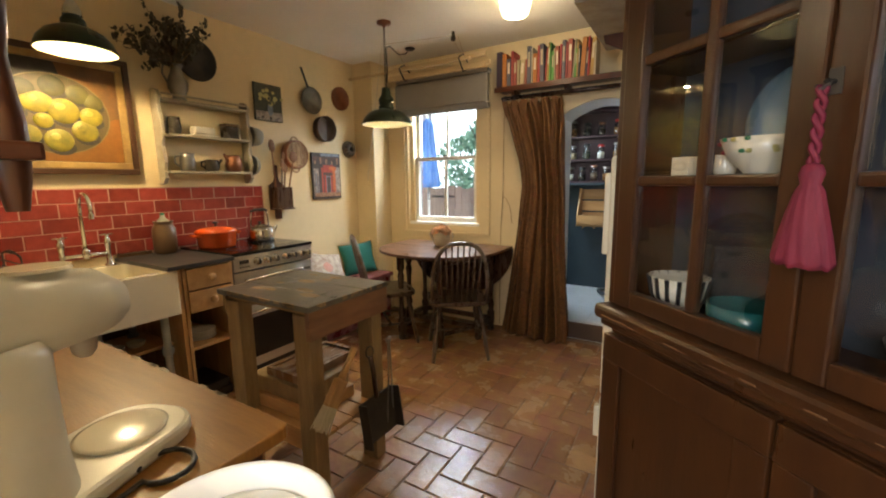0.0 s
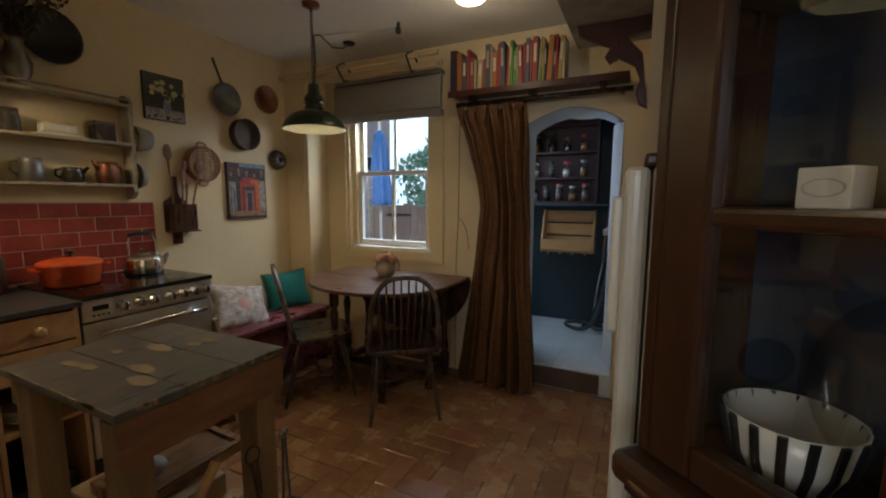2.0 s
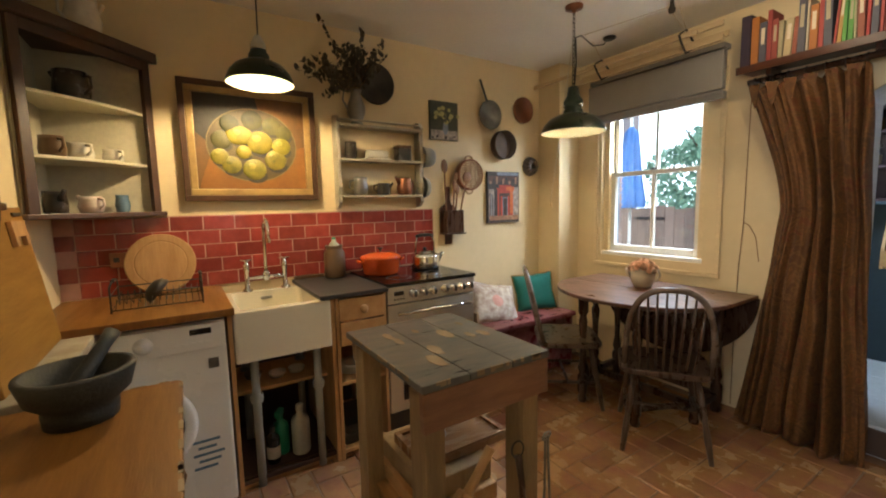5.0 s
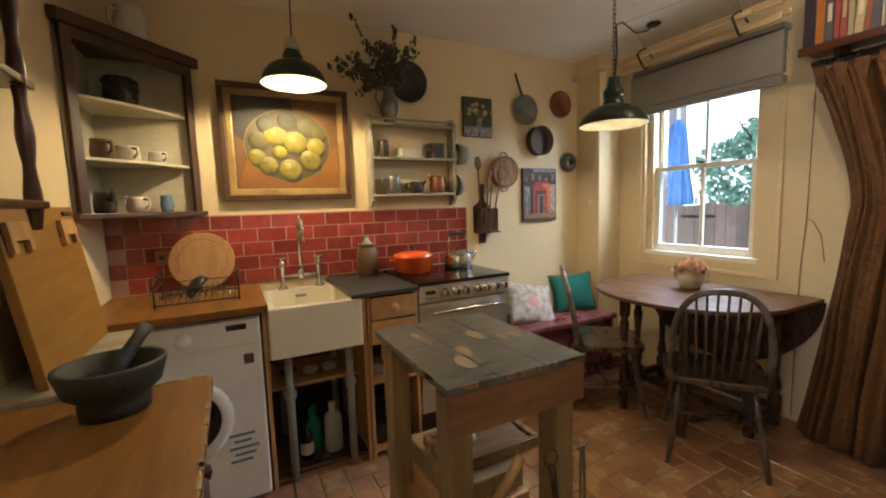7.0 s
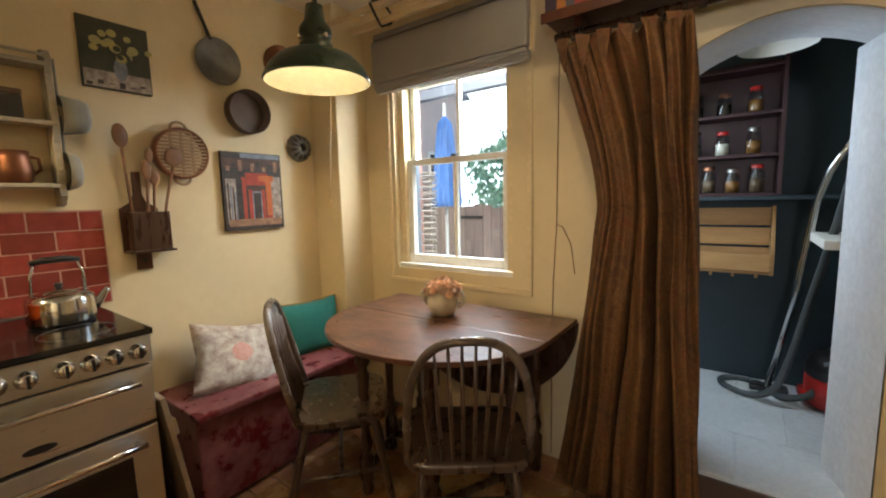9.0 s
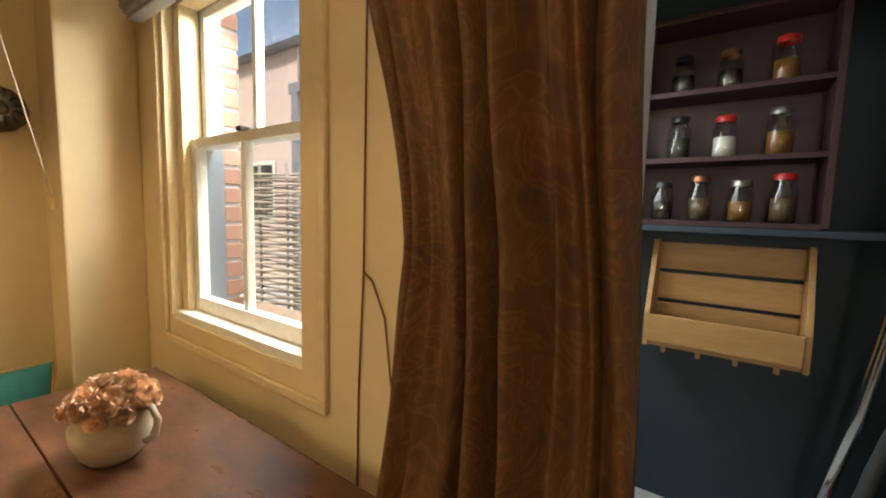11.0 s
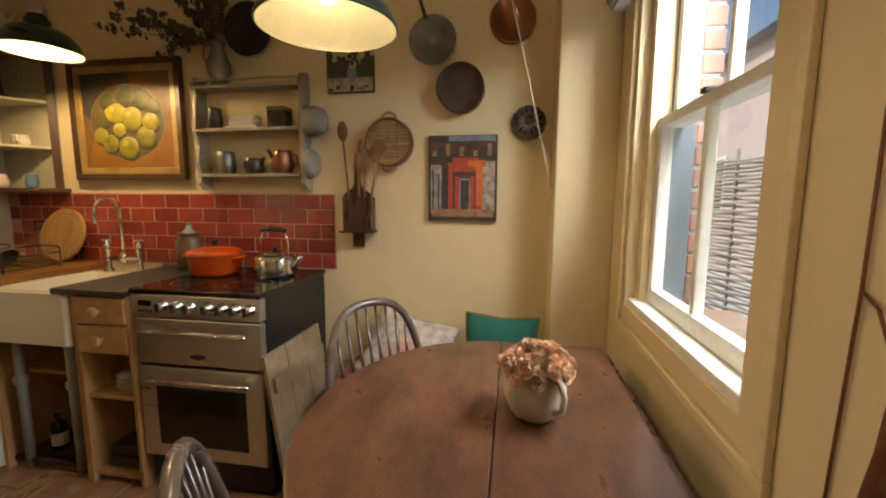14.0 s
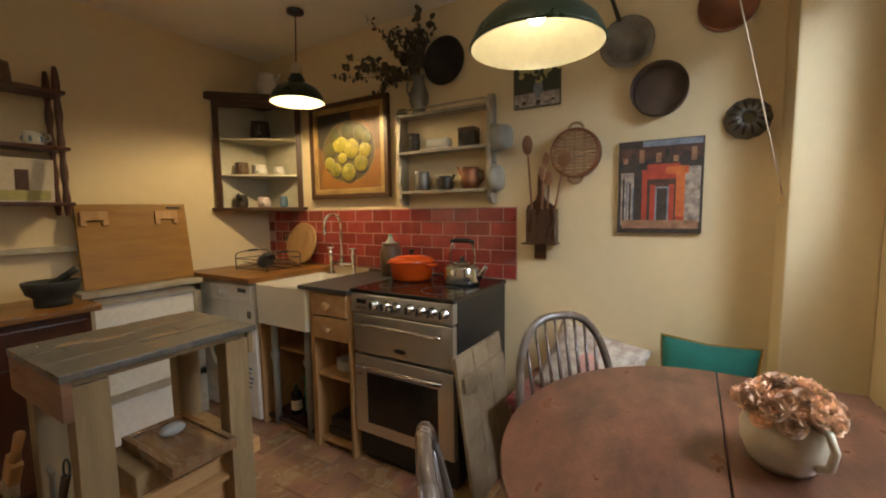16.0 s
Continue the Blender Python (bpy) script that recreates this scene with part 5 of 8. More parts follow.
def make_utensils():
    o = thing("utensil_box", "dark wooden wall box for wooden spoons", "utensil box", pose(0.004, 3.372, 1.030))
    part("backboard", moved(plate([(-0.030, 0), (0.030, 0), (0.030, 0.07), (0.072, 0.08), (0.072, 0.27), (0.028, 0.30), (0.016, 0.33), (0.016, 0.43), (-0.016, 0.43), (-0.016, 0.33), (-0.028, 0.30), (-0.072, 0.27), (-0.072, 0.08), (-0.030, 0.07)], 0, 0.012, 0.002), T((0, -0.02, 0)) @ pose(0, 0, 0, 90, 0, 90)), MAHOG, o)
    part("floor_board", box(0.012, -0.09, 0.078, 0.095, 0.082, 0.088, 0.002), DARKWOOD, o)
    part("front", box(0.072, -0.072, 0.088, 0.080, 0.072, 0.255, 0.002), DARKWOOD, o)
    for y in (-0.072, 0.066):
        part("side", box(0.012, y, 0.088, 0.072, y + 0.006, 0.255, 0.001), DARKWOOD, o)
    part("hole", lathe([(0.009, 0), (0.009, 0.001), (0, 0.001)], 12, T((0.0125, -0.02, 0.04)) @ UPX), BLACK, o)
    specs = [(-0.045, -0.075, 0.50, 0.028, 0.040), (0.0, 0.005, 0.36, 0.020, 0.034), (0.035, 0.115, 0.42, 0.038, 0.034), (0.02, 0.035, 0.33, 0.022, 0.030), (-0.015, 0.020, 0.42, 0.016, 0.028)]
    for k, (y0, y1, h, w, l) in enumerate(specs):
        s = thing("wooden_spoon", "brown wooden spoon standing in the wall box", "spoon", pose(0.04 + 0.006 * (k % 3), 3.372, 1.120), group="spoons in the wall box")
        part("shaft", tube([(0, y0, 0), (0.006, (y0 + y1) / 2, h * 0.5), (0.016, y1, h - l)], [0.006, 0.006, 0.007], 8), SPOON_WOOD, s, "", True)
        a = math.degrees(math.atan2(y1 - y0, h))
        part("bowl", ball(1.0, T((0.018, y1, h - 0.4 * l)) @ pose(0, 0, 0, -a, 0, 0) @ Matrix.Diagonal((0.009, w, l * 1.25, 1)), 16, 10), SPOON_WOOD, s, "", True)

make_utensils()

def make_enamel_ladles():
    for k, (z, r) in enumerate(((1.66, 0.074), (1.45, 0.076))):
        o = thing("enamel_pan", "grey enamel saucepan hung beside the painted shelf", "pan", pose(0.052, 3.114, z), group="enamel pans hung by the shelf")
        m = pose(0, 0, 0, -90, 0, 0)
        part("bowl", lathe([(0, 0.085 if k == 0 else 0.04), (r * 0.75, 0.085 if k == 0 else 0.04), (r * 0.85, 0.07 if k == 0 else 0.03), (r, 0.0), (r * 0.97, 0.0), (r * 0.8, 0.06 if k == 0 else 0.025), (0, 0.075 if k == 0 else 0.034)], 28, m), GREY_PIPE, o, "", True)
        part("handle", box(-0.010, 0.0, r * 0.9, 0.010, 0.006, r + 0.13, 0.003), GREY_PIPE, o)

make_enamel_ladles()

# pictures
PIC_DARK = material("print_dark", (0.022, 0.018, 0.016), 0.6, spots=(0.07, 0.05, 0.04), scale=28, amount=0.8, bump=0.05)
PIC_RED = material("print_red", (0.42, 0.055, 0.025), 0.6, spots=(0.26, 0.035, 0.02), scale=24, amount=0.8, bump=0.05)
PIC_ORANGE = material("print_orange", (0.56, 0.15, 0.03), 0.6, spots=(0.40, 0.08, 0.025), scale=24, amount=0.8, bump=0.05)
PIC_SAND = material("print_sand", (0.36, 0.20, 0.11), 0.6, spots=(0.16, 0.08, 0.045), scale=30, amount=0.9, bump=0.05)
PIC_PALE = material("print_pale", (0.50, 0.42, 0.34), 0.6, spots=(0.10, 0.08, 0.08), scale=26, amount=0.9, bump=0.05)
PIC_BROWN = material("print_brown", (0.10, 0.045, 0.03), 0.6, spots=(0.03, 0.02, 0.016), scale=26, amount=0.8, bump=0.05)
PIC_BLUE = material("print_blue_grey", (0.24, 0.27, 0.32), 0.6, spots=(0.10, 0.12, 0.16), scale=24, amount=0.9, bump=0.05)
PIC_GREEN = material("print_dark_green", (0.030, 0.036, 0.020), 0.6, spots=(0.06, 0.06, 0.035), scale=20, amount=0.8, bump=0.05)
PIC_YELLOW = material("print_yellow", (0.44, 0.38, 0.12), 0.6, spots=(0.30, 0.30, 0.16), scale=30, amount=0.8, bump=0.05)

def make_poster():
    o = thing("doorway_print", "canvas print of a red carved doorway", "print")
    y0, y1, z0, z1 = 3.720, 4.052, 1.172, 1.580
    c = part("canvas", box(0.003, y0, z0, 0.024, y1, z1, 0.001), PIC_DARK, o)
    def patch(name, u0, v0, u1, v1, d, m):
        part(name, box(0.024, y0 + u0 * (y1 - y0), z0 + v0 * (z1 - z0), 0.0245 + 0.0004 * d, y0 + u1 * (y1 - y0), z0 + v1 * (z1 - z0)), m, c)
    patch("sky_strip", 0.30, 0.93, 0.98, 0.99, 1, PIC_BLUE)
    patch("eave_shadow", 0.02, 0.80, 0.98, 0.92, 1, PIC_BROWN)
    patch("orange_lintel", 0.58, 0.63, 0.84, 0.71, 4, PIC_ORANGE)
    patch("orange_wall", 0.70, 0.18, 0.80, 0.63, 4, PIC_ORANGE)
    patch("pale_wall", 0.04, 0.08, 0.30, 0.66, 1, PIC_PALE)
    patch("pale_wall", 0.78, 0.12, 0.97, 0.70, 1, PIC_PALE)
    patch("red_wall", 0.29, 0.14, 0.80, 0.68, 2, PIC_RED)
    patch("red_lintel", 0.36, 0.62, 0.74, 0.74, 3, PIC_RED)
    patch("door_surround", 0.36, 0.14, 0.70, 0.58, 3, PIC_BROWN)
    patch("jamb", 0.40, 0.12, 0.46, 0.52, 4, PIC_RED)
    patch("jamb", 0.62, 0.12, 0.68, 0.52, 4, PIC_RED)
    patch("door", 0.46, 0.12, 0.62, 0.50, 4, PIC_BLUE)
    patch("dark_door", 0.48, 0.12, 0.60, 0.48, 5, PIC_DARK)
    patch("steps", 0.06, 0.05, 0.96, 0.14, 6, PIC_SAND)
    patch("shade", 0.20, 0.12, 0.30, 0.66, 3, PIC_DARK)
    for k in range(9):
        patch("carving", 0.06 + 0.10 * k, 0.76 + 0.05 * (k % 2), 0.12 + 0.10 * k, 0.82 + 0.04 * (k % 3), 3, PIC_DARK if k % 2 else PIC_SAND)
    for k in range(6):
        patch("wall_shadow", 0.06 + 0.04 * k, 0.10, 0.085 + 0.04 * k, 0.60 - 0.03 * k, 2, PIC_BLUE if k % 2 else PIC_DARK)

make_poster()

def make_flower_picture():
    o = thing("flower_print", "dark canvas print of yellow flowers in vase", "print")
    y0, y1, z0, z1 = 3.208, 3.448, 1.795, 2.068
    c = part("canvas", box(0.003, y0, z0, 0.022, y1, z1, 0.001), PIC_GREEN, o)
    part("table_cloth", box(0.022, y0 + 0.004, z0 + 0.004, 0.0226, y1 - 0.004, z0 + 0.07), PIC_PALE, c)
    part("vase", disc(0.03, 0.8, 1.5, (0.0228, y0 + 0.13, z0 + 0.085)), PIC_BLUE, c)
    rnd = random.Random(2)
    for k in range(22):
        part("flower", disc(rnd.uniform(0.010, 0.02), 1, 0.9, (0.0226 + 0.0002 * k, y0 + 0.13 + rnd.gauss(0, 0.042), z0 + 0.185 + rnd.gauss(0, 0.032))), PIC_YELLOW if k % 3 else PIC_GREEN, c)
    for k in range(6):
        part("cloth_mark", box(0.0226, y0 + 0.01 + 0.037 * k, z0 + 0.008 + 0.008 * (k % 3), 0.0230, y0 + 0.03 + 0.037 * k, z0 + 0.02 + 0.012 * (k % 2)), PIC_DARK, c)

make_flower_picture()

# ---- near wall: spindle shelf, standing board, cupboard, counter ----
def spindle_profile(h):
    r = 0.015
    out = [(r * 0.6, 0)]
    for k in range(1, 25):
        f = k / 24
        out.append((r * (0.75 + 0.45 * abs(math.sin(f * math.pi * 5)) ** 1.5), f * h))
    return out + [(r * 0.5, h + 0.012)]

def make_spindle_shelf():
    o = thing("spindle_shelf", "dark wood wall shelf with turned spindle posts", "shelf")
    x0, x1, ya, yb = 1.275, 2.30, 1.165, 1.305
    for x in (x0, x1):
        for y in (ya + 0.008, yb):
            part("spindle", lathe(spindle_profile(0.72), 12, T((x, y, 1.285))), MAHOG, o, "", True)
    for z in (1.335, 1.610, 1.885):
        part("shelf", box(x0 - 0.03, 1.153, z, x1 + 0.03, yb + 0.02, z + 0.018, 0.004), MAHOG, o)

make_spindle_shelf()
bc = mug("blue_white_cup", "blue and white transfer china cup on the spindle shelf", WHITE_POT, (1.36, 1.24, 1.629), 0.042, 0.068, cat="cup", turn=60)
for k in range(6):
    a = radians(60 * k)
    part("blue_band", ball(0.012, T((0.040 * math.cos(a), 0.040 * math.sin(a), 0.03)) @ Matrix.Diagonal((0.6, 0.6, 1.3, 1)), 8, 6), BLUE_POT, bc)
pp = thing("picture_tile", "pale printed picture tile standing on the shelf", "picture tile", pose(1.41, 1.21, 1.3535, -8, 0, 0))
part("tile", box(-0.115, -0.006, 0, 0.115, 0.006, 0.215, 0.003), PAPER, pp)
part("figure", box(-0.02, 0.006, 0.06, 0.03, 0.0068, 0.16, 0.0002), PIC_BROWN, pp)
part("ground_patch", box(-0.10, 0.006, 0.01, 0.10, 0.0066, 0.06), PIC_YELLOW, pp)
mug("brown_tin", "brown round tin on the top of the spindle shelf", STONEWARE, (1.46, 1.24, 1.904), 0.045, 0.10, handle=False, cat="tin")
single("wall_ledge", box(1.20, 1.153, 1.095, 1.52, 1.20, 1.125, 0.004), SHELF_PAINT, "narrow painted ledge on the wall", "ledge")

def make_low_cupboard():
    o = thing("low_cupboard", "cream painted low panelled cupboard by the wall", "cupboard")
    x0, x1, y1, z1 = 0.665, 1.262, 1.33, 0.880
    part("carcass", box(x0, 1.153, 0.0, x1, y1, z1 - 0.03), WHITE, o)
    part("top_rail", box(x0 - 0.005, 1.153, z1 - 0.03, x1 + 0.01, y1 + 0.03, z1, 0.006), SHELF_PAINT, o)
    for xa, xb, za, zb in ((x0, x1, 0.80, 0.845), (x0, x1, 0.53, 0.57), (x0, x1, 0.25, 0.30), (x0, x0 + 0.045, 0.0, 0.845), (x1 - 0.045, x1, 0.0, 0.845)):
        part("frame_rail", box(xa, y1, za, xb, y1 + 0.012, zb, 0.002), SHELF_PAINT, o)
    b = thing("standing_board", "large honey-coloured wooden board standing on the cupboard", "board", pose(0.955, 1.262, 0.882, 8, 0, 0))
    part("board", moved(plate([(-0.290, 0), (0.275, 0), (0.268, 0.465), (-0.290, 0.47)], -0.012, 0.012, 0.003), pose(0, 0, 0, 90, 0, 0)), material("honey_board", (0.31, 0.155, 0.019), 0.5, spots=(0.21, 0.095, 0.012), scale=3, amount=0.8, grain=25, bump=0.08, stretch=(1, 7, 7)), b)
    for x in (-0.17, 0.19):
        part("cleat", box(x - 0.062, 0.012, 0.375, x + 0.062, 0.026, 0.425, 0.003), PINE, b)
        for s in (-1, 1):
            part("cleat_foot", box(x + s * 0.05 - 0.014, 0.012, 0.345, x + s * 0.05 + 0.014, 0.026, 0.376, 0.003), PINE, b)
    part("hinge", box(-0.26, 0.012, 0.44, -0.18, 0.018, 0.452, 0.001), IRON, b)

make_low_cupboard()

def make_near_counter():
    o = thing("side_counter", "old wooden counter with worn brown top", "counter")
    part("top", plate(rounded(1.275, 2.262, 1.153, 1.632, 0.02, 3), 0.835, 0.862, 0.004), OAK, o)
    part("carcass", box(1.31, 1.155, 0.0, 2.235, 1.585, 0.835, 0.003), MAHOG, o)
    for k in range(2):
        xa = 1.33 + 0.45 * k
        d = part("door", box(xa, 1.585, 0.08, xa + 0.43, 1.603, 0.64, 0.004), MAHOG, o)
        part("door_knob", lathe([(0.012, 0), (0.010, 0.012), (0.018, 0.022), (0, 0.028)], 14, T((xa + (0.40 if k == 0 else 0.03), 1.603, 0.42)) @ pose(0, 0, 0, -90, 0, 0)), DARKWOOD, d, "", True)
        dr = part("drawer", box(xa, 1.585, 0.66, xa + 0.43, 1.603, 0.80, 0.004), MAHOG, o)
        part("drawer_knob", lathe([(0.012, 0), (0.010, 0.012), (0.018, 0.022), (0, 0.028)], 14, T((xa + 0.215, 1.603, 0.73)) @ pose(0, 0, 0, -90, 0, 0)), DARKWOOD, dr, "", True)
    rnd = random.Random(6)
    for k in range(10):
        f = rnd.uniform(1.3, 2.2)
        part("chip", box(f, 1.624, 0.857, f + rnd.uniform(0.01, 0.05), 1.6335, 0.8628, 0.0005), BARE, o)
    for k in range(8):
        f = rnd.uniform(1.17, 1.6)
        part("chip", box(1.2735, f, 0.852, 1.281, f + rnd.uniform(0.01, 0.03), 0.8628, 0.0005), BARE, o)

make_near_counter()
mo = thing("mortar", "dark granite mortar on the side counter", "mortar", pose(1.400, 1.440, 0.862) @ Matrix.Scale(0.94, 4))
part("bowl", lathe([(0, 0), (0.072, 0), (0.075, 0.03), (0.072, 0.04), (0.100, 0.065), (0.115, 0.118), (0.113, 0.124), (0.100, 0.124), (0.088, 0.08), (0.05, 0.05), (0, 0.045)], 36), GRANITE, mo, "", True)
pe = thing("pestle", "dark granite pestle leaning in the mortar", "pestle", pose(1.400, 1.440, 0.910) @ Matrix.Scale(0.94, 4))
part("shaft", tube([(0.045, -0.015, 0.012), (0.0, 0.01, 0.055), (-0.055, 0.045, 0.105), (-0.085, 0.062, 0.130)], [0.024, 0.019, 0.016, 0.019], 14), GRANITE, pe, "", True)

# Cream darkened in the colour, since the mixer stands in shade.
MIXER_PAINT = material("shaded_cream_enamel", (0.60, 0.57, 0.48), 0.3, spots=(0.50, 0.46, 0.36), scale=3, amount=0.5, bump=0.01, speck=0.03)

def make_mixer():
    o = thing("stand_mixer", "cream enamel stand mixer without its bowl", "mixer", pose(2.125, 1.285, 0.862, 0, 0, 20) @ Matrix.Scale(0.86, 4))
    part("base", plate([(x, y) for x, y in rounded(-0.105, 0.105, -0.075, 0.300, 0.085, 7)], 0.0, 0.034, 0.010), MIXER_PAINT, o, "", False)
    part("bowl_seat", lathe([(0.075, 0.034), (0.078, 0.040), (0.070, 0.042), (0, 0.038)], 32, T((0, 0.19, 0))), CERAMIC, o, "", True)
    b = bmesh.new()
    rings = []
    for z, sx, sy, dy in ((0.03, 0.100, 0.080, 0.0), (0.10, 0.092, 0.074, 0.0), (0.20, 0.090, 0.072, 0.0), (0.265, 0.090, 0.074, 0.0), (0.29, 0.078, 0.066, 0.0)):
        rings.append([b.verts.new((sx * math.cos(a), dy + sy * math.sin(a), z)) for a in [2 * math.pi * k / 28 for k in range(28)]])
    for a, c in zip(rings, rings[1:]):
        for k in range(28):
            b.faces.new((a[k], a[(k + 1) % 28], c[(k + 1) % 28], c[k]))
    b.faces.new(rings[-1])
    part("pillar", b, MIXER_PAINT, o, "", True)
    part("head", tube([(0, -0.07, 0.305), (0, -0.03, 0.315), (0, 0.08, 0.318), (0, 0.16, 0.310), (0, 0.20, 0.298), (0, 0.215, 0.292)], [0.050, 0.070, 0.072, 0.064, 0.048, 0.02], 24), MIXER_PAINT, o, "", True)
    part("head_hollow", lathe([(0.048, 0.0), (0.046, 0.006), (0, 0.006)], 24, T((0, 0.09, 0.386))), CERAMIC, o)
    part("rear_cap", ball(0.052, T((0, -0.07, 0.315)), 18, 12), BLACK, o, "black rear cover", True)
    part("nose_ring", lathe([(0.026, 0), (0.026, 0.014), (0.015, 0.018)], 20, T((0, 0.208, 0.294)) @ pose(0, 0, 0, -90, 0, 0)), MIXER_PAINT, o, "", True)
    part("drive_shaft", lathe([(0.010, 0.215), (0.018, 0.225), (0.022, 0.255)], 16, T((0, 0.145, 0))), STEEL, o, "", True)
    for x in (0.02, 0.045):
        part("screw", ball(0.006, T((0.079, x - 0.03, 0.185)), 8, 6), BLACK, o)

make_mixer()
single("power_cable", tube([(2.06, 1.33, 0.868)] + [(2.196 + 0.040 * math.cos(a), 1.448 + 0.036 * math.sin(a), 0.868 + 0.004 * math.sin(a / 2)) for a in [math.radians(235 - 25 * k) for k in range(14)]] + [(2.215, 1.36, 0.867), (2.19, 1.25, 0.867)], 0.0045, 8), BLACK, "black power cable looped on the counter", "cable", smooth=True)
eb = thing("enamel_bin", "tall white enamel bin with cream recessed lid", "bin", pose(2.462, 1.385, 0.0))
part("drum", lathe([(0.105, 0), (0.110, 0.01), (0.117, 0.90), (0.122, 0.91), (0.122, 0.925), (0.116, 0.930), (0.111, 0.925), (0.109, 0.90), (0.106, 0.885), (0, 0.89)], 40), WHITE_ENAMEL, eb, "", True)
part("lid", lathe([(0, 0.8915), (0.100, 0.8915), (0.102, 0.897), (0.05, 0.904), (0, 0.906)], 32), CERAMIC, eb, "", True)
# ---- window, blind, airer ----
# Outer half of the frame, darker and bluer than the inner half.
OUTER_GREY = material("dark_blue_grey_frame", (0.11, 0.14, 0.17), 0.6, spots=(0.17, 0.19, 0.21), scale=8, bump=0.15)

def make_window():
    o = thing("window_1", "white painted timber sash window", "window", kind="structure")
    x0, x1, z0, z1 = 0.462, 1.238, 0.900, 2.05
    for xa, xb, za, zb in ((x0, x0 + 0.045, z0, z1), (x1 - 0.045, x1, z0, z1), (x0 + 0.045, x1 - 0.045, z1 - 0.05, z1)):
        part("frame", box(xa, 4.575, za, xb, 4.64, zb, 0.003), TRIM, o)
        part("outer_frame", box(xa, 4.6405, za, xb, 4.718, zb, 0.003), OUTER_GREY, o, "dark blue-grey outer frame")
    part("sill", box(x0 + 0.002, 4.548, z0 - 0.002, x1 - 0.002, 4.72, z0 + 0.028, 0.005), WHITE, o)
    def sash(y, za, zb, name, top):
        s = part(name, box(x0 + 0.046, y, za, x0 + 0.082, y + 0.038, zb, 0.003), WHITE, o)
        part("stile", box(x1 - 0.082, y, za, x1 - 0.046, y + 0.038, zb, 0.003), WHITE, s)
        part("bottom_rail", box(x0 + 0.082, y, za, x1 - 0.082, y + 0.038, za + (0.032 if top else 0.050), 0.003), WHITE, s)
        part("top_rail", box(x0 + 0.082, y, zb - 0.032, x1 - 0.082, y + 0.038, zb, 0.003), WHITE, s)
        part("glazing_bar", box(0.838, y + 0.006, za + 0.03, 0.862, y + 0.034, zb - 0.032, 0.003), WHITE, s)
        for xa, xb in ((x0 + 0.080, 0.840), (0.860, x1 - 0.080)):
            g = part("pane", box(xa, y + 0.018, za + 0.028, xb, y + 0.021, zb - 0.03), WINDOW_GLASS, s)
            g.visible_shadow = False
    sash(4.600, 0.929, 1.548, "lower_sash", False)
    sash(4.642, 1.518, 2.0, "upper_sash", True)
    part("sash_lock", box(0.835, 4.592, 1.548, 0.865, 4.63, 1.562, 0.003), IRON, o)
    # moulded architrave round the opening
    a0, a1, b0, b1 = 0.408, 1.350, 0.815, 2.10
    for xa, xb, za, zb in ((a0, a1, b0, b0 + 0.028), (a0, a0 + 0.028, b0 + 0.028, b1), (a1 - 0.028, a1, b0 + 0.028, b1), (a0, a1, b1, b1 + 0.028)):
        part("architrave", box(xa, 4.524, za, xb, 4.539, zb, 0.005), TRIM, o)

make_window()
BLIND_CLOTH = material("grey_blind_linen", (0.30, 0.28, 0.255), 0.9, spots=(0.25, 0.23, 0.21), scale=5, grain=200, bump=0.3)

def make_blind():
    o = thing("roman_blind", "grey linen roman blind drawn up in folds", "blind")
    part("headboard", box(0.415, 4.44, 2.215, 1.362, 4.522, 2.245, 0.003), BLIND_CLOTH, o)
    part("upper_cloth", box(0.415, 4.470, 2.10, 1.362, 4.478, 2.215), BLIND_CLOTH, o)
    part("fold", box(0.412, 4.425, 1.975, 1.366, 4.470, 2.205, 0.010), BLIND_CLOTH, o)
    for k in range(3):
        part("fold", box(0.416, 4.432 + 0.010 * k, 1.952 - 0.013 * k, 1.362, 4.495, 1.972 - 0.013 * k, 0.005), BLIND_CLOTH, o)
    c = thing("blind_cord", "pale airer cord running down to a wall cleat", "cord")
    part("string", tube([(1.25, 4.065, 2.400), (0.63, 3.985, 2.420), (0.575, 4.02, 2.30), (0.149, 4.293, 1.33)], 0.0026, 6), PAPER, c)
    part("cleat", box(0.139, 4.284, 1.285, 0.159, 4.2995, 1.325, 0.002), TRIM, c)
    w = thing("wall_cable", "thin brown cable running down the wall", "cable")
    part("wire", tube([(1.476, 4.537, 2.0), (1.472, 4.536, 1.5), (1.470, 4.535, 1.18), (1.455, 4.536, 0.9), (1.45, 4.536, 0.5), (1.45, 4.536, 0.02)], 0.0022, 6), COPPER, w)
    part("branch_wire", tube([(1.470, 4.535, 1.18), (1.50, 4.532, 1.165), (1.54, 4.530, 1.09), (1.56, 4.530, 0.95)], 0.0022, 6), COPPER, w)

make_blind()

AIRER_WOOD = material("pale_airer_pine", (0.60, 0.45, 0.26), 0.5, spots=(0.48, 0.33, 0.17), scale=4, amount=0.7, bump=0.1, stretch=(1, 7, 7))

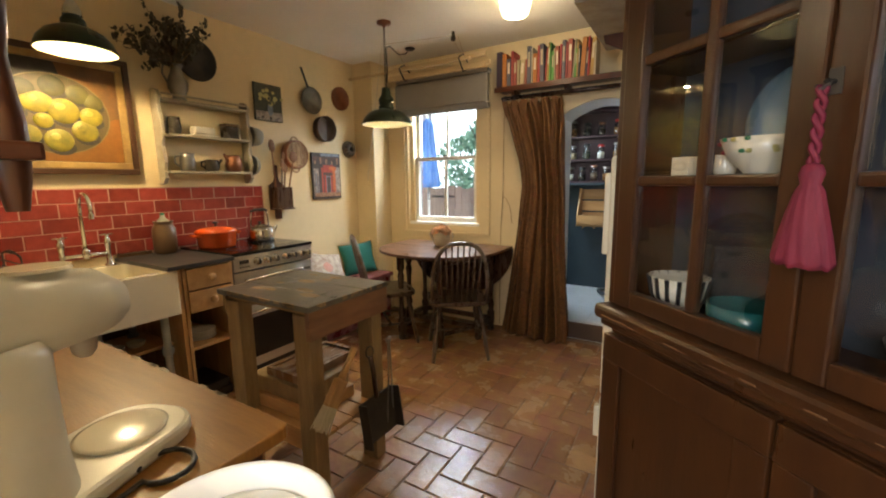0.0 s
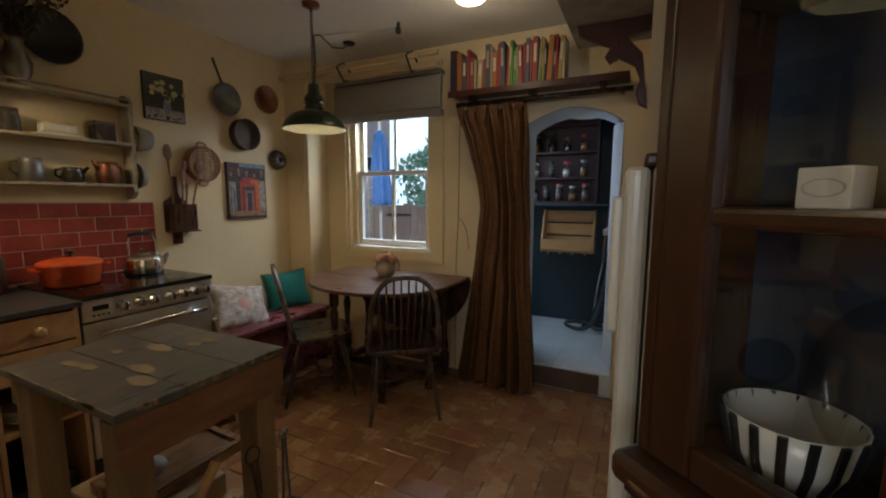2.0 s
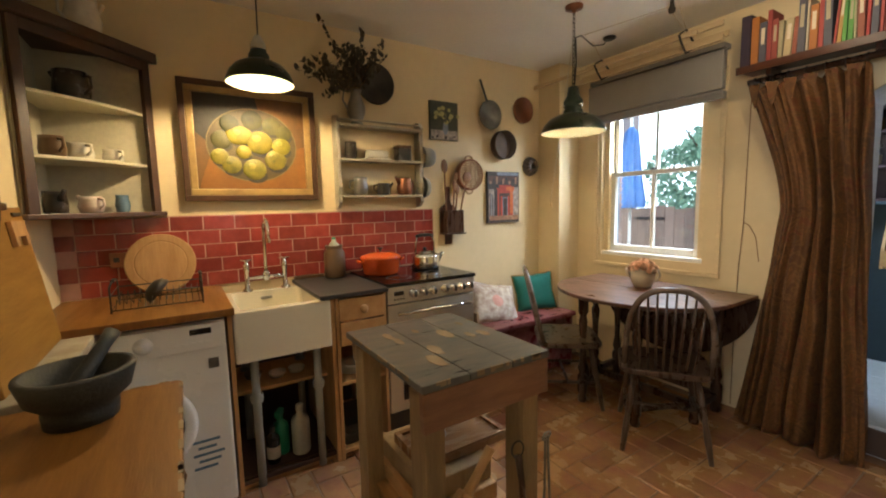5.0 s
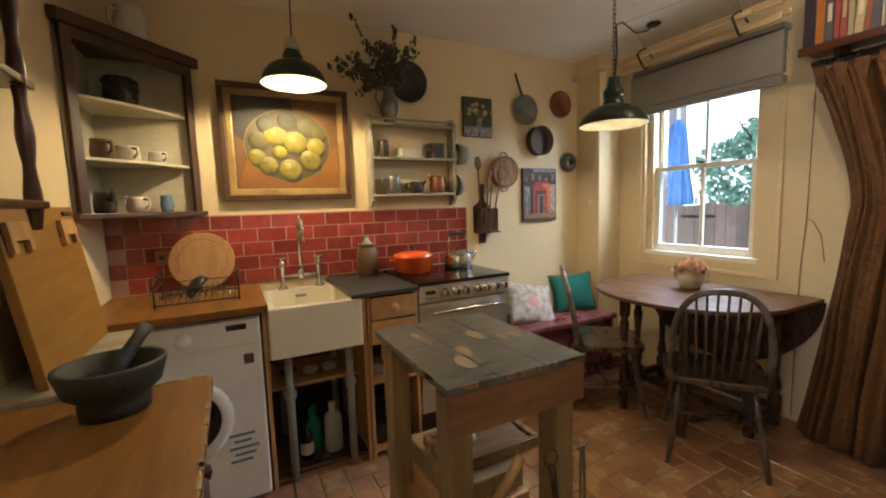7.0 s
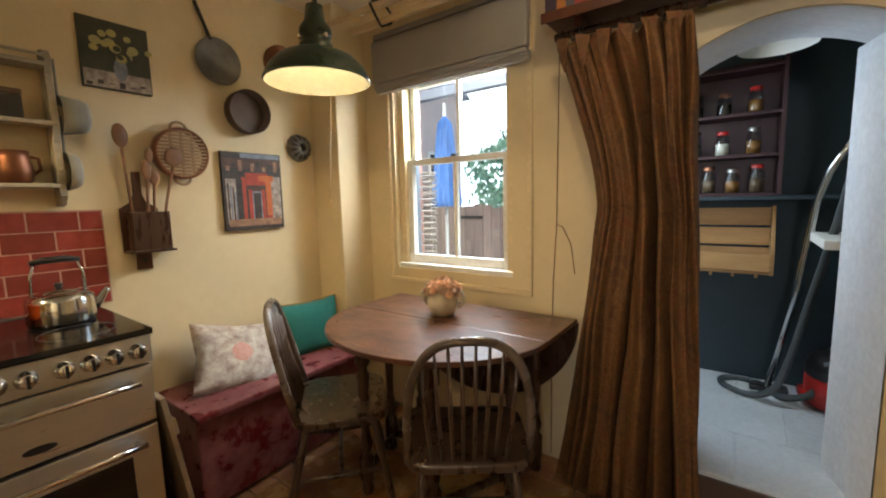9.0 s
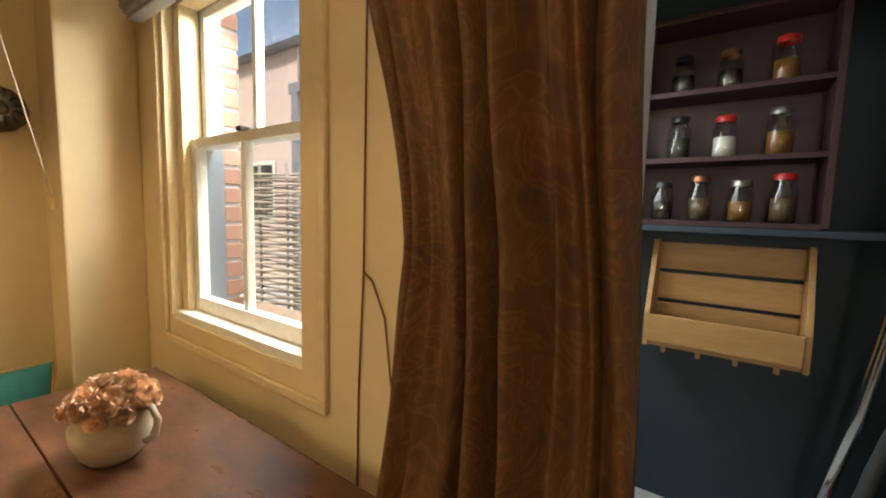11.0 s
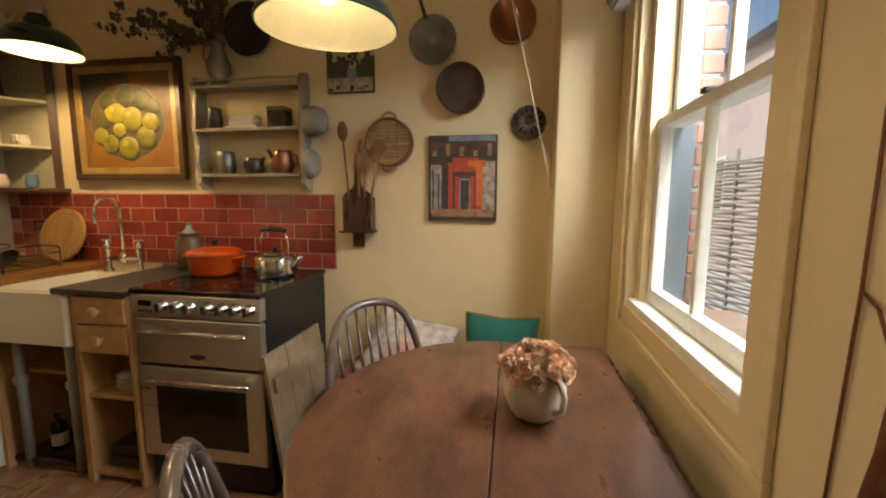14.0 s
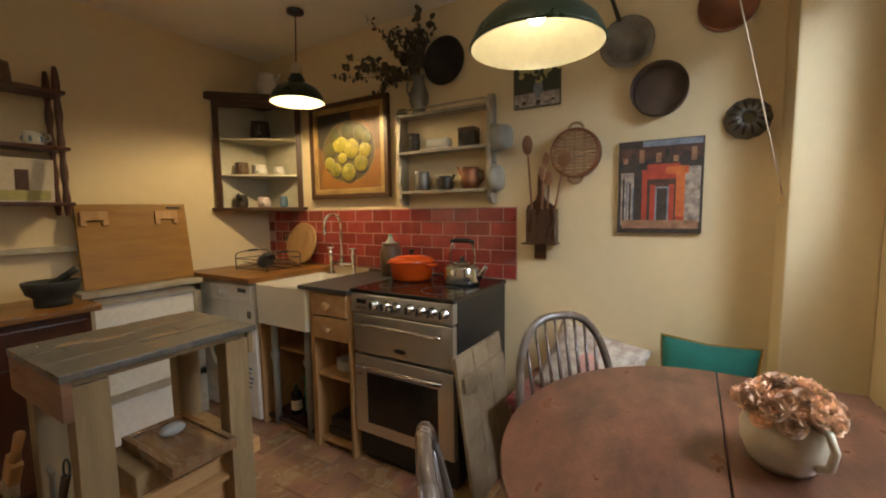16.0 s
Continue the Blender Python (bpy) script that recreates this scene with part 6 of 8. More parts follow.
def make_airer():
    o = thing("clothes_airer", "wooden ceiling clothes airer with black iron ends", "airer")
    for y, z in ((4.30, 2.305), (4.37, 2.262), (4.30, 2.225)):
        xa = 0.40 if z < 2.3 else 0.50
        part("rail", box(xa, y - 0.010, z - 0.016, 1.415, y + 0.010, z + 0.016, 0.004), AIRER_WOOD, o)
    part("long_rail", box(0.01, 4.235, 2.268, 1.30, 4.257, 2.292, 0.004), AIRER_WOOD, o)
    for x in (0.62, 1.21):
        part("iron_end", tube([(x, 4.22, 2.29), (x, 4.26, 2.24), (x, 4.30, 2.20), (x, 4.37, 2.235), (x, 4.40, 2.27)], 0.007, 8), IRON, o, "black iron scroll end", True)
        part("iron_end", tube([(x, 4.235, 2.30), (x, 4.30, 2.335), (x, 4.38, 2.285)], 0.006, 8), IRON, o, "", True)
        part("cord", tube([(x, 4.30, 2.335), (x + 0.03, 4.16, 2.425)], 0.0025, 6), PAPER, o)
    part("pulley", lathe([(0.0, 2.36), (0.016, 2.365), (0.020, 2.385), (0.012, 2.40), (0.010, 2.43)], 14, T((1.25, 4.065, 0))), IRON, o, "", True)
    part("pulley_cord", tube([(1.25, 4.065, 2.365), (1.235, 4.25, 2.30)], 0.002, 6), PAPER, o)

make_airer()

# ---- pendant lamps ----
def shade(o, r, z, mat_out, neck):
    """An enamel shade; z is the rim's height."""
    prof = [(r, 0), (r * 0.99, 0.012), (r * 0.90, 0.045), (r * 0.72, 0.078), (r * 0.48, 0.098), (r * 0.30, 0.108)]
    part("shade", lathe(prof, 44, T((0, 0, z))), mat_out, o, "dark green enamel shade", True)
    part("shade_lining", lathe([(a * 0.985, b - 0.0025) for a, b in prof] + [(0, 0.104)], 44, T((0, 0, z))), SHADE_IN, o, "white enamel lining, darkened in colour against the bulb's glare", True)
    part("rim", lathe([(r - 0.002, -0.002), (r + 0.003, 0.0), (r + 0.002, 0.005), (r - 0.003, 0.003)], 44, T((0, 0, z))), mat_out, o, "", True)
    part("gallery", lathe([(r * 0.30, 0.106), (r * 0.31, 0.125), (r * 0.27, 0.13), (r * 0.27, neck * 0.6), (r * 0.31, neck * 0.62), (r * 0.30, neck * 0.70), (r * 0.20, neck * 0.8), (r * 0.16, neck), (0, neck + 0.004)], 28, T((0, 0, z))), mat_out, o, "", True)
    part("bulb", ball(0.026, T((0, 0, z + 0.085)), 16, 12), GLOWING, o, "lit warm bulb", True)

def make_pendants():
    o = thing("pendant_lamp", "green enamel pendant lamp on chain over the table", "pendant lamp", pose(0.930, 3.636, 0), group="enamel pendant lamps")
    shade(o, 0.182, 1.730, GREEN_ENAMEL, 0.255)
    for k in range(3):
        a = radians(120 * k)
        part("vent_knob", ball(0.010, T((0.052 * math.cos(a), 0.052 * math.sin(a), 1.878)), 8, 6), CHROME, o)
    n = 18
    for k in range(n):
        z = 1.993 + k * 0.0238
        ring = [(0.0075 * math.cos(t), 0, z + 0.016 * math.sin(t)) if k % 2 else (0, 0.0075 * math.cos(t), z + 0.016 * math.sin(t)) for t in [2 * math.pi * q / 10 for q in range(10)]]
        part("chain_link", tube(ring, 0.0022, 5, closed=True), IRON, o)
    part("flex", tube([(0.006, 0, 1.97), (0.016, 0.004, 2.12), (0.004, 0.01, 2.26), (-0.03, 0.10, 2.30), (-0.10, 0.30, 2.30), (-0.16, 0.48, 2.36), (-0.18, 0.565, 2.425)], 0.0045, 8), BLACK, o, "", True)
    part("ceiling_hook", lathe([(0.05, 2.43), (0.048, 2.415), (0.012, 2.41), (0.010, 2.395), (0, 2.392)], 20), COPPER, o, "", True)
    part("ceiling_rose", lathe([(0.042, 2.43), (0.044, 2.422), (0.03, 2.412), (0, 2.410)], 22, T((-0.18, 0.570, 0))), BLACK, o, "", True)
    s = thing("pendant_lamp", "smaller green enamel pendant lamp over the sink", "pendant lamp", pose(0.413, 2.033, 0), group="enamel pendant lamps")
    shade(s, 0.152, 1.922, GREEN_ENAMEL, 0.19)
    part("brass_collar", lathe([(0.036, 2.075), (0.037, 2.095), (0.020, 2.13), (0.010, 2.145)], 20), CHROME, s, "", True)
    part("flex", tube([(0, 0, 2.11), (-0.004, 0.003, 2.25), (-0.008, 0.006, 2.43)], 0.0035, 8), BLACK, s, "", True)
    part("ceiling_rose", lathe([(0.046, 2.43), (0.046, 2.415), (0.02, 2.405), (0, 2.403)], 22, T((-0.008, 0.006, 0))), BLACK, s, "", True)
    q = thing("pendant_lamp", "green enamel pendant lamp over the side counter", "pendant lamp", pose(2.02, 1.79, 0), group="enamel pendant lamps")
    shade(q, 0.152, 1.810, GREEN_ENAMEL, 0.19)
    part("brass_collar", lathe([(0.036, 1.963), (0.037, 1.983), (0.020, 2.018), (0.010, 2.033)], 20), CHROME, q, "", True)
    part("flex", tube([(0, 0, 2.0), (0, 0, 2.43)], 0.0035, 8), BLACK, q, "", True)
    part("ceiling_rose", lathe([(0.046, 2.43), (0.046, 2.415), (0.02, 2.405), (0, 2.403)], 22), BLACK, q, "", True)
    c = thing("ceiling_lamp", "pale glowing glass ceiling lamp by the bookshelf", "ceiling lamp", pose(1.86, 3.77, 0))
    part("ceiling_plate", lathe([(0.055, 2.43), (0.05, 2.412), (0, 2.41)], 24), CHROME, c, "", True)
    part("glass_shade", lathe([(0.10, 2.408), (0.092, 2.37), (0.078, 2.33), (0.070, 2.325), (0.07, 2.33), (0, 2.335)], 30), material("lit_opal_glass", (0.9, 0.8, 0.6), 0.3, bump=0, glow=((1.0, 0.78, 0.42), 5)), c, "lit opal glass shade", True)

make_pendants()

# ---- curtain, pole, bookshelf ----
CURTAIN = material("brown_gold_damask", (0.165, 0.068, 0.010), 0.74, spots=(0.090, 0.034, 0.006), scale=14, amount=0.95, grain=160, bump=0.35)

def add_swirls(m):
    """Curling leaf outlines and red and olive patches woven into the cloth."""
    n, l = m.node_tree.nodes, m.node_tree.links
    hue = next(x for x in n if x.type == "HUE_SAT")
    tc = next(x for x in n if x.type == "TEX_COORD")
    w, r, mx = n.new("ShaderNodeTexNoise"), n.new("ShaderNodeValToRGB"), n.new("ShaderNodeMix")
    w.inputs["Scale"].default_value, w.inputs["Detail"].default_value, w.inputs["Distortion"].default_value = 9.0, 1.5, 2.6
    l.new(tc.outputs["Object"], w.inputs["Vector"])
    e = r.color_ramp.elements
    e[0].position, e[0].color = 0.30, (0.045, 0.018, 0.005, 1)
    e[1].position, e[1].color = 0.72, (0.10, 0.016, 0.006, 1)
    for p, c in ((0.42, (0.075, 0.028, 0.007, 1)), (0.455, (0.17, 0.085, 0.020, 1)), (0.49, (0.11, 0.042, 0.009, 1)), (0.56, (0.065, 0.032, 0.008, 1)), (0.60, (0.18, 0.075, 0.016, 1)), (0.64, (0.11, 0.022, 0.007, 1))):
        e.new(p).color = c
    l.new(w.outputs[0], r.inputs[0])
    mx.data_type = "RGBA"
    mx.inputs["Factor"].default_value = 0.55
    target = hue.outputs[0].links[0].to_socket
    l.new(hue.outputs[0], mx.inputs["A"])
    l.new(r.outputs[0], mx.inputs["B"])
    l.new(mx.outputs["Result"], target)

add_swirls(CURTAIN)

def make_curtain():
    o = thing("door_curtain", "heavy brown gold patterned curtain drawn at the arch", "curtain")
    nz, nu = 60, 420
    b = bmesh.new()
    rows = []
    def lerp3(z, lo, mid, hi):
        return lo + (mid - lo) * min(1, z / 1.25) if z < 1.25 else mid + (hi - mid) * min(1, (z - 1.25) / 0.68) ** 1.5
    for i in range(nz + 1):
        z = 0.012 + 1.935 * i / nz
        xl, xr = lerp3(z, 1.520, 1.695, 1.505), lerp3(z, 2.105, 2.035, 2.005)
        row = []
        for j in range(nu + 1):
            u = j / nu
            ph = 2 * math.pi * (8.3 * u + 0.80 * math.sin(4.6 * u + 0.6) + 0.10 * math.sin(2.2 * z + 5 * u) + 0.30 * noise.noise((u * 5, z * 1.1, 7.0)))
            fold = 1.1 - 2.3 * abs(math.sin(ph / 2)) ** 0.62 + 0.22 * math.sin(2.3 * ph + 1.5 * z) + 0.30 * noise.noise((u * 9, z * 2.2, 3.0)) + 0.12 * noise.noise((u * 30, z * 5.0, 5.0))
            gather = 1.0 if z < 1.62 else max(0.35, 1 - (z - 1.62) * 2.2)
            amp = (0.078 + 0.020 * math.sin(9 * u + 1.2)) * gather * min(1.0, 0.2 + 2.6 * u)
            top = 0.028 * max(0, (z - 1.74) / 0.2) * abs(math.sin(math.pi * 5 * u)) if z > 1.74 else 0
            y = 4.440 - 0.022 * min(1.0, 3 * u) + amp * fold + 0.010 * noise.noise((u * 6, z * 3, 1.0)) - top * 0.6
            x = xl + (xr - xl) * u - 0.013 * math.sin(ph) * gather + 0.012 * noise.noise((u * 3, z * 2.4, 4.0))
            zz = z - (0.035 * abs(math.sin(math.pi * 5 * u + 0.6)) if i == nz else 0)
            row.append(b.verts.new((x, min(y, 4.515), zz)))
        rows.append(row)
    for a, c in zip(rows, rows[1:]):
        for j in range(nu):
            b.faces.new((a[j], a[j + 1], c[j + 1], c[j]))
    cl = part("cloth", b, CURTAIN, o, "", True)
    s = cl.modifiers.new("thickness", "SOLIDIFY")
    s.thickness = 0.004
    for k in range(6):
        u = (k + 0.5) / 6
        x = 1.51 + 0.48 * u
        part("heading_flap", moved(plate([(-0.030, 0.0), (0.028, -0.01), (0.012, -0.10), (0.0, -0.135), (-0.014, -0.09)], -0.003, 0.003, 0.001), T((x, 4.368 + 0.006 * (k % 2), 1.945)) @ pose(0, 0, 0, 97, 0, (-12, 9, -5, 14, -9, 6)[k])), CURTAIN, o)
    p = thing("curtain_pole", "dark wooden curtain pole under the bookshelf", "curtain pole")
    part("pole", tube([(1.495, 4.435, 1.972), (2.62, 4.435, 1.972)], 0.016, 14), DARKWOOD, p, "", True)
    for x in (1.56, 2.56):
        part("bracket", box(x - 0.010, 4.435, 1.962, x + 0.010, 4.54, 1.982, 0.003), DARKWOOD, p)
    for k in range(7):
        part("ring", tube([(1.53 + 0.075 * k, 4.435 + 0.022 * math.cos(t), 1.968 + 0.022 * math.sin(t)) for t in [2 * math.pi * q / 14 for q in range(14)]], 0.003, 6, closed=True), IRON, p)

make_curtain()

BOOK_COLOURS = [(0.045, 0.026, 0.05), (0.50, 0.18, 0.03), (0.10, 0.10, 0.13), (0.36, 0.10, 0.05), (0.30, 0.035, 0.03), (0.55, 0.46, 0.30), (0.42, 0.05, 0.04), (0.48, 0.42, 0.24), (0.10, 0.09, 0.08), (0.52, 0.30, 0.08), (0.05, 0.05, 0.06), (0.46, 0.03, 0.025), (0.58, 0.50, 0.36), (0.48, 0.38, 0.14), (0.05, 0.13, 0.10), (0.10, 0.34, 0.05), (0.40, 0.06, 0.05), (0.60, 0.52, 0.38), (0.36, 0.07, 0.05), (0.62, 0.50, 0.28), (0.50, 0.22, 0.06)]
BOOK_MATS = [material("book_cloth", tuple(0.72 * q for q in c), 0.6, scale=12, amount=0.5, bump=0.08) for c in BOOK_COLOURS]

def make_books():
    s = thing("book_shelf", "dark wooden shelf high over the arched doorway", "shelf")
    part("board", box(1.470, 4.345, 2.025, 2.600, 4.538, 2.047, 0.003), MAHOG, s)
    part("lip", box(1.470, 4.335, 2.005, 2.600, 4.345, 2.045, 0.002), MAHOG, s)
    for x in (1.60, 2.02, 2.45):
        part("bracket", box(x - 0.012, 4.40, 1.985, x + 0.012, 4.538, 2.025, 0.003), MAHOG, s)
    rnd = random.Random(21)
    x, k = 1.480, 0
    while x < 2.235:
        w = (0.048 if k == 0 else 0.036 if k == 1 else rnd.choice((0.011, 0.014, 0.017, 0.021, 0.026, 0.033)))
        h = 0.265 if k == 0 else 0.245 if k == 1 else rnd.uniform(0.180, 0.275)
        d = rnd.uniform(0.125, 0.16)
        lean = rnd.choice((0, 0, 0, 3, -2)) if k > 3 else 0
        m = BOOK_MATS[k % len(BOOK_MATS)] if k < 3 else rnd.choice(BOOK_MATS)
        o = thing("book", ("dark purple hardback with large pale letters", "orange and white paperback on the shelf", "cookery book standing on the high shelf")[min(k, 2)], "book", pose(x + w / 2, 4.355, 2.0475, 0, lean, 0), group="books on the high shelf")
        part("cover", box(-w / 2, 0, 0, w / 2 - 0.0015, 0.006, h, 0.0015), m, o)
        part("board", box(-w / 2, 0.006, 0, -w / 2 + 0.003, d, h), m, o)
        part("board", box(w / 2 - 0.0045, 0.006, 0, w / 2 - 0.0015, d, h), m, o)
        part("pages", box(-w / 2 + 0.003, 0.006, 0.004, w / 2 - 0.0045, d - 0.004, h - 0.005), PAPER, o)
        if k % 2 == 0 and k:
            part("title_bar", box(-w * 0.25, -0.0008, h * 0.45, w * 0.22, 0.0002, h * 0.85), PAPER if k % 4 else BOOK_MATS[5], o)
        x += w + 0.0015
        k += 1

make_books()

def make_shelf_bracket():
    o = thing("high_shelf", "painted high shelf on a carved brown bracket", "shelf")
    part("board", box(2.34, 3.30, 2.135, 2.699, 4.15, 2.165, 0.004), SHELF_PAINT, o)
    for y in (3.85,):
        pr = [(0.0, 0.0), (-0.035, 0.02), (-0.05, 0.07), (-0.035, 0.13), (-0.06, 0.19), (-0.13, 0.235), (-0.17, 0.215), (-0.19, 0.245), (-0.165, 0.285), (-0.24, 0.32), (-0.31, 0.355), (-0.32, 0.40), (0.0, 0.40), (0.0, 0.33), (-0.10, 0.32), (-0.03, 0.24)]
        part("carved_bracket", moved(plate(pr, -0.02, 0.02, 0.004), T((2.698, y, 1.735)) @ pose(0, 0, 0, 90, 0, 0)), MAHOG, o, "carved brown scroll bracket")
    b = thing("wicker_box", "brown box on the high shelf", "box")
    part("body", box(2.40, 3.62, 2.166, 2.66, 4.0, 2.33, 0.008), STONEWARE, b)

make_shelf_bracket()

# ---- fridge and glazed dresser ----
# Fridge cream toned down to hold the shade on its side and doors.
FRIDGE_CREAM = material("shaded_fridge_enamel", (0.55, 0.50, 0.38), 0.3, spots=(0.48, 0.43, 0.31), scale=3, amount=0.4, bump=0.01, speck=0.03)

def make_fridge():
    o = thing("fridge", "tall cream white fridge beside the dresser", "fridge")
    part("cabinet", box(2.715, 2.47, 0.02, 3.27, 3.03, 1.385, 0.02, 3), FRIDGE_CREAM, o)
    for za, zb in ((0.06, 0.62), (0.63, 1.38)):
        d = part("door", box(2.672, 2.472, za, 2.712, 3.028, zb, 0.016, 3), FRIDGE_CREAM, o)
        part("handle", box(2.652, 2.51, (zb - 0.30) if za > 0.5 else (zb - 0.16), 2.672, 2.535, zb - 0.05, 0.006), FRIDGE_CREAM, d)
    part("plinth", box(2.73, 2.48, 0.0, 3.26, 3.02, 0.02), BLACK, o)
    t = thing("wooden_tray", "brown wooden tray on the fridge", "tray")
    part("tray", box(2.70, 2.58, 1.386, 3.1, 2.95, 1.412, 0.008), MAHOG, t)

make_fridge()
DRESSER_GLASS = glass_material("old_cabinet_glass", (0.92, 0.92, 0.90))
LINING = material("dresser_blue_lining", (0.030, 0.040, 0.055), 0.6, spots=(0.02, 0.028, 0.038), scale=5, bump=0.1)
WORN_DR = material("worn_varnish_edge", (0.15, 0.075, 0.032), 0.5, spots=(0.08, 0.035, 0.015), scale=20, bump=0.2)
DR_WOOD = material("dresser_brown_varnish", (0.043, 0.0165, 0.0055), 0.30, spots=(0.025, 0.009, 0.0035), scale=3, amount=0.8, grain=30, bump=0.12, stretch=(5, 5, 0.8))
TEAL_ENAMEL = material("teal_enamel", (0.008, 0.11, 0.11), 0.22, spots=(0.012, 0.075, 0.085), scale=8, amount=0.5, bump=0.02, coat=0.3)
PINK_SILK = material("pink_silk_tassel", (0.15, 0.008, 0.030), 0.7, spots=(0.08, 0.004, 0.016), scale=12, grain=120, bump=0.3, stretch=(8, 8, 1))
DM = T((2.725, 2.277, 0)) @ pose(0, 0, 0, 0, 0, math.degrees(math.atan2(-0.678, 0.735)))   # x runs along the front, -y into the room

def make_dresser():
    o = thing("glazed_dresser", "brown varnished dresser with glazed doors and ledge", "dresser", DM)
    x0, x1, D, zl, zt, xm = -0.020, 0.866, 0.20, 0.992, 2.20, 0.423
    part("lower_carcass", box(x0 + 0.008, 0.012, 0.0, x1 - 0.008, D, zl - 0.040, 0.003), DR_WOOD, o)
    part("plinth", box(x0, 0.0, 0.0, x1, 0.012, 0.09, 0.003), DR_WOOD, o)
    part("ledge", plate(rounded(x0 - 0.012, x1 + 0.012, -0.036, D, 0.014, 4), zl - 0.038, zl, 0.011), DR_WOOD, o, "worn moulded ledge")
    part("ledge_moulding", box(x0, -0.020, zl - 0.058, x1, 0.010, zl - 0.039, 0.008, 3), DR_WOOD, o)
    rnd = random.Random(12)
    for k in range(16):
        xa = rnd.uniform(x0, x1 - 0.06)
        part("worn_edge", box(xa, -0.0367, zl - 0.026, xa + rnd.uniform(0.008, 0.04), -0.0340, zl - 0.026 + rnd.uniform(0.0015, 0.005), 0.0006, 1), WORN_DR, o)
    for xa, xb, knob in ((x0 + 0.012, xm - 0.003, xm - 0.035), (xm + 0.003, x1 - 0.012, xm + 0.040)):
        d = part("lower_door", box(xa, -0.004, 0.105, xb, 0.012, 0.915, 0.004), DR_WOOD, o)
        for za, zb, xc, xd in ((0.105, 0.185, xa, xb), (0.845, 0.915, xa, xb), (0.185, 0.845, xa, xa + 0.062), (0.185, 0.845, xb - 0.062, xb)):
            part("door_frame", box(xc, -0.016, za, xd, -0.0041, zb, 0.004), DR_WOOD, d)
        part("keyhole_plate", box(knob - 0.008, -0.0185, 0.60, knob + 0.008, -0.0161, 0.635, 0.001), IRON, d)
    part("back", box(x0 + 0.012, D - 0.010, zl, x1 - 0.012, D, zt), LINING, o, "blue painted back")
    for x in (x0, x1 - 0.016):
        part("side", box(x, 0.030, zl, x + 0.016, D - 0.011, zt, 0.002), DR_WOOD, o)
        part("case_stile", box(x, 0.004, zl, x + 0.016, 0.0295, zt, 0.003), DR_WOOD, o)
    part("top", box(x0 - 0.03, -0.02, zt, x1 + 0.03, D, zt + 0.06, 0.012), DR_WOOD, o)
    for z in (1.296, 1.562, 1.84):
        part("shelf", box(x0 + 0.017, 0.040, z, x1 - 0.017, D - 0.011, z + 0.020, 0.003), DR_WOOD, o)
    part("floor_board", box(x0 + 0.017, 0.035, zl, x1 - 0.017, D - 0.011, zl + 0.010), DR_WOOD, o)
    for k, (xa, xb) in enumerate(((x0 + 0.018, xm - 0.0015), (xm + 0.0015, x1 - 0.018))):
        pa, pb = (0.055, 0.373) if k == 0 else (0.473, 0.791)
        d = part("glazed_door", box(xa, 0.0, zl + 0.002, pa, 0.028, zt - 0.01, 0.005), DR_WOOD, o)
        part("stile", box(pb, 0.0, zl + 0.002, xb, 0.028, zt - 0.01, 0.005), DR_WOOD, d)
        part("rail", box(pa, 0.001, zl + 0.002, pb, 0.027, zl + 0.045, 0.005), DR_WOOD, d)
        part("rail", box(pa, 0.001, zt - 0.06, pb, 0.027, zt - 0.01, 0.005), DR_WOOD, d)
        bar = (pa + pb) / 2 + (0.010 if k == 0 else -0.010)
        part("glazing_bar", box(bar - 0.011, 0.003, zl + 0.045, bar + 0.011, 0.025, zt - 0.06, 0.006), DR_WOOD, d)
        for z in (1.306, 1.572, 1.85):
            part("glazing_bar", box(pa, 0.004, z - 0.011, bar - 0.011, 0.024, z + 0.011, 0.006), DR_WOOD, d)
            part("glazing_bar", box(bar + 0.011, 0.004, z - 0.011, pb, 0.024, z + 0.011, 0.006), DR_WOOD, d)
        for ya, yb in ((pa - 0.002, bar - 0.010), (bar + 0.010, pb + 0.002)):
            for za, zb in ((zl + 0.044, 1.296), (1.316, 1.562), (1.582, 1.840), (1.860, zt - 0.058)):
                g = part("pane", box(ya, 0.012, za, yb, 0.015, zb), DRESSER_GLASS, d)
                g.visible_shadow = False
    part("lock", box(xm + 0.004, -0.003, 1.425, xm + 0.022, 0.0, 1.462, 0.001), IRON, o)
    t = thing("silk_tassel", "bright pink silk tassel hung from the dresser key", "tassel", DM @ T((0.436, 0, 0)))
    part("key", tube([(0, 0.004, 1.443), (0, -0.020, 1.443), (0.008, -0.026, 1.437), (0, -0.030, 1.430), (-0.008, -0.026, 1.437)], 0.0035, 8), IRON, t)
    for k in range(2):
        part("cord", tube([(0.0045 * math.cos(q * 0.9 + 3.14 * k), -0.026 + 0.0045 * math.sin(q * 0.9 + 3.14 * k), 1.436 - 0.115 * q / 20) for q in range(21)], 0.0042, 7), PINK_SILK, t, "twisted crimson cord", True)
    b = bmesh.new()
    rings = []
    for z, r in ((1.330, 0.004), (1.326, 0.013), (1.314, 0.017), (1.300, 0.013), (1.290, 0.018), (1.262, 0.025), (1.225, 0.033), (1.188, 0.040), (1.180, 0.036)):
        rings.append([b.verts.new((r * (1 + 0.07 * math.sin(13 * a + 40 * z) * (z < 1.30)) * math.cos(a), 0.62 * r * (1 + 0.07 * math.sin(13 * a + 40 * z) * (z < 1.30)) * math.sin(a), z + 0.003 * math.sin(9 * a) * (z < 1.2))) for a in [2 * math.pi * k / 52 for k in range(52)]])
    for p, q in zip(rings, rings[1:]):
        for k in range(52):
            b.faces.new((p[k], p[(k + 1) % 52], q[(k + 1) % 52], q[k]))
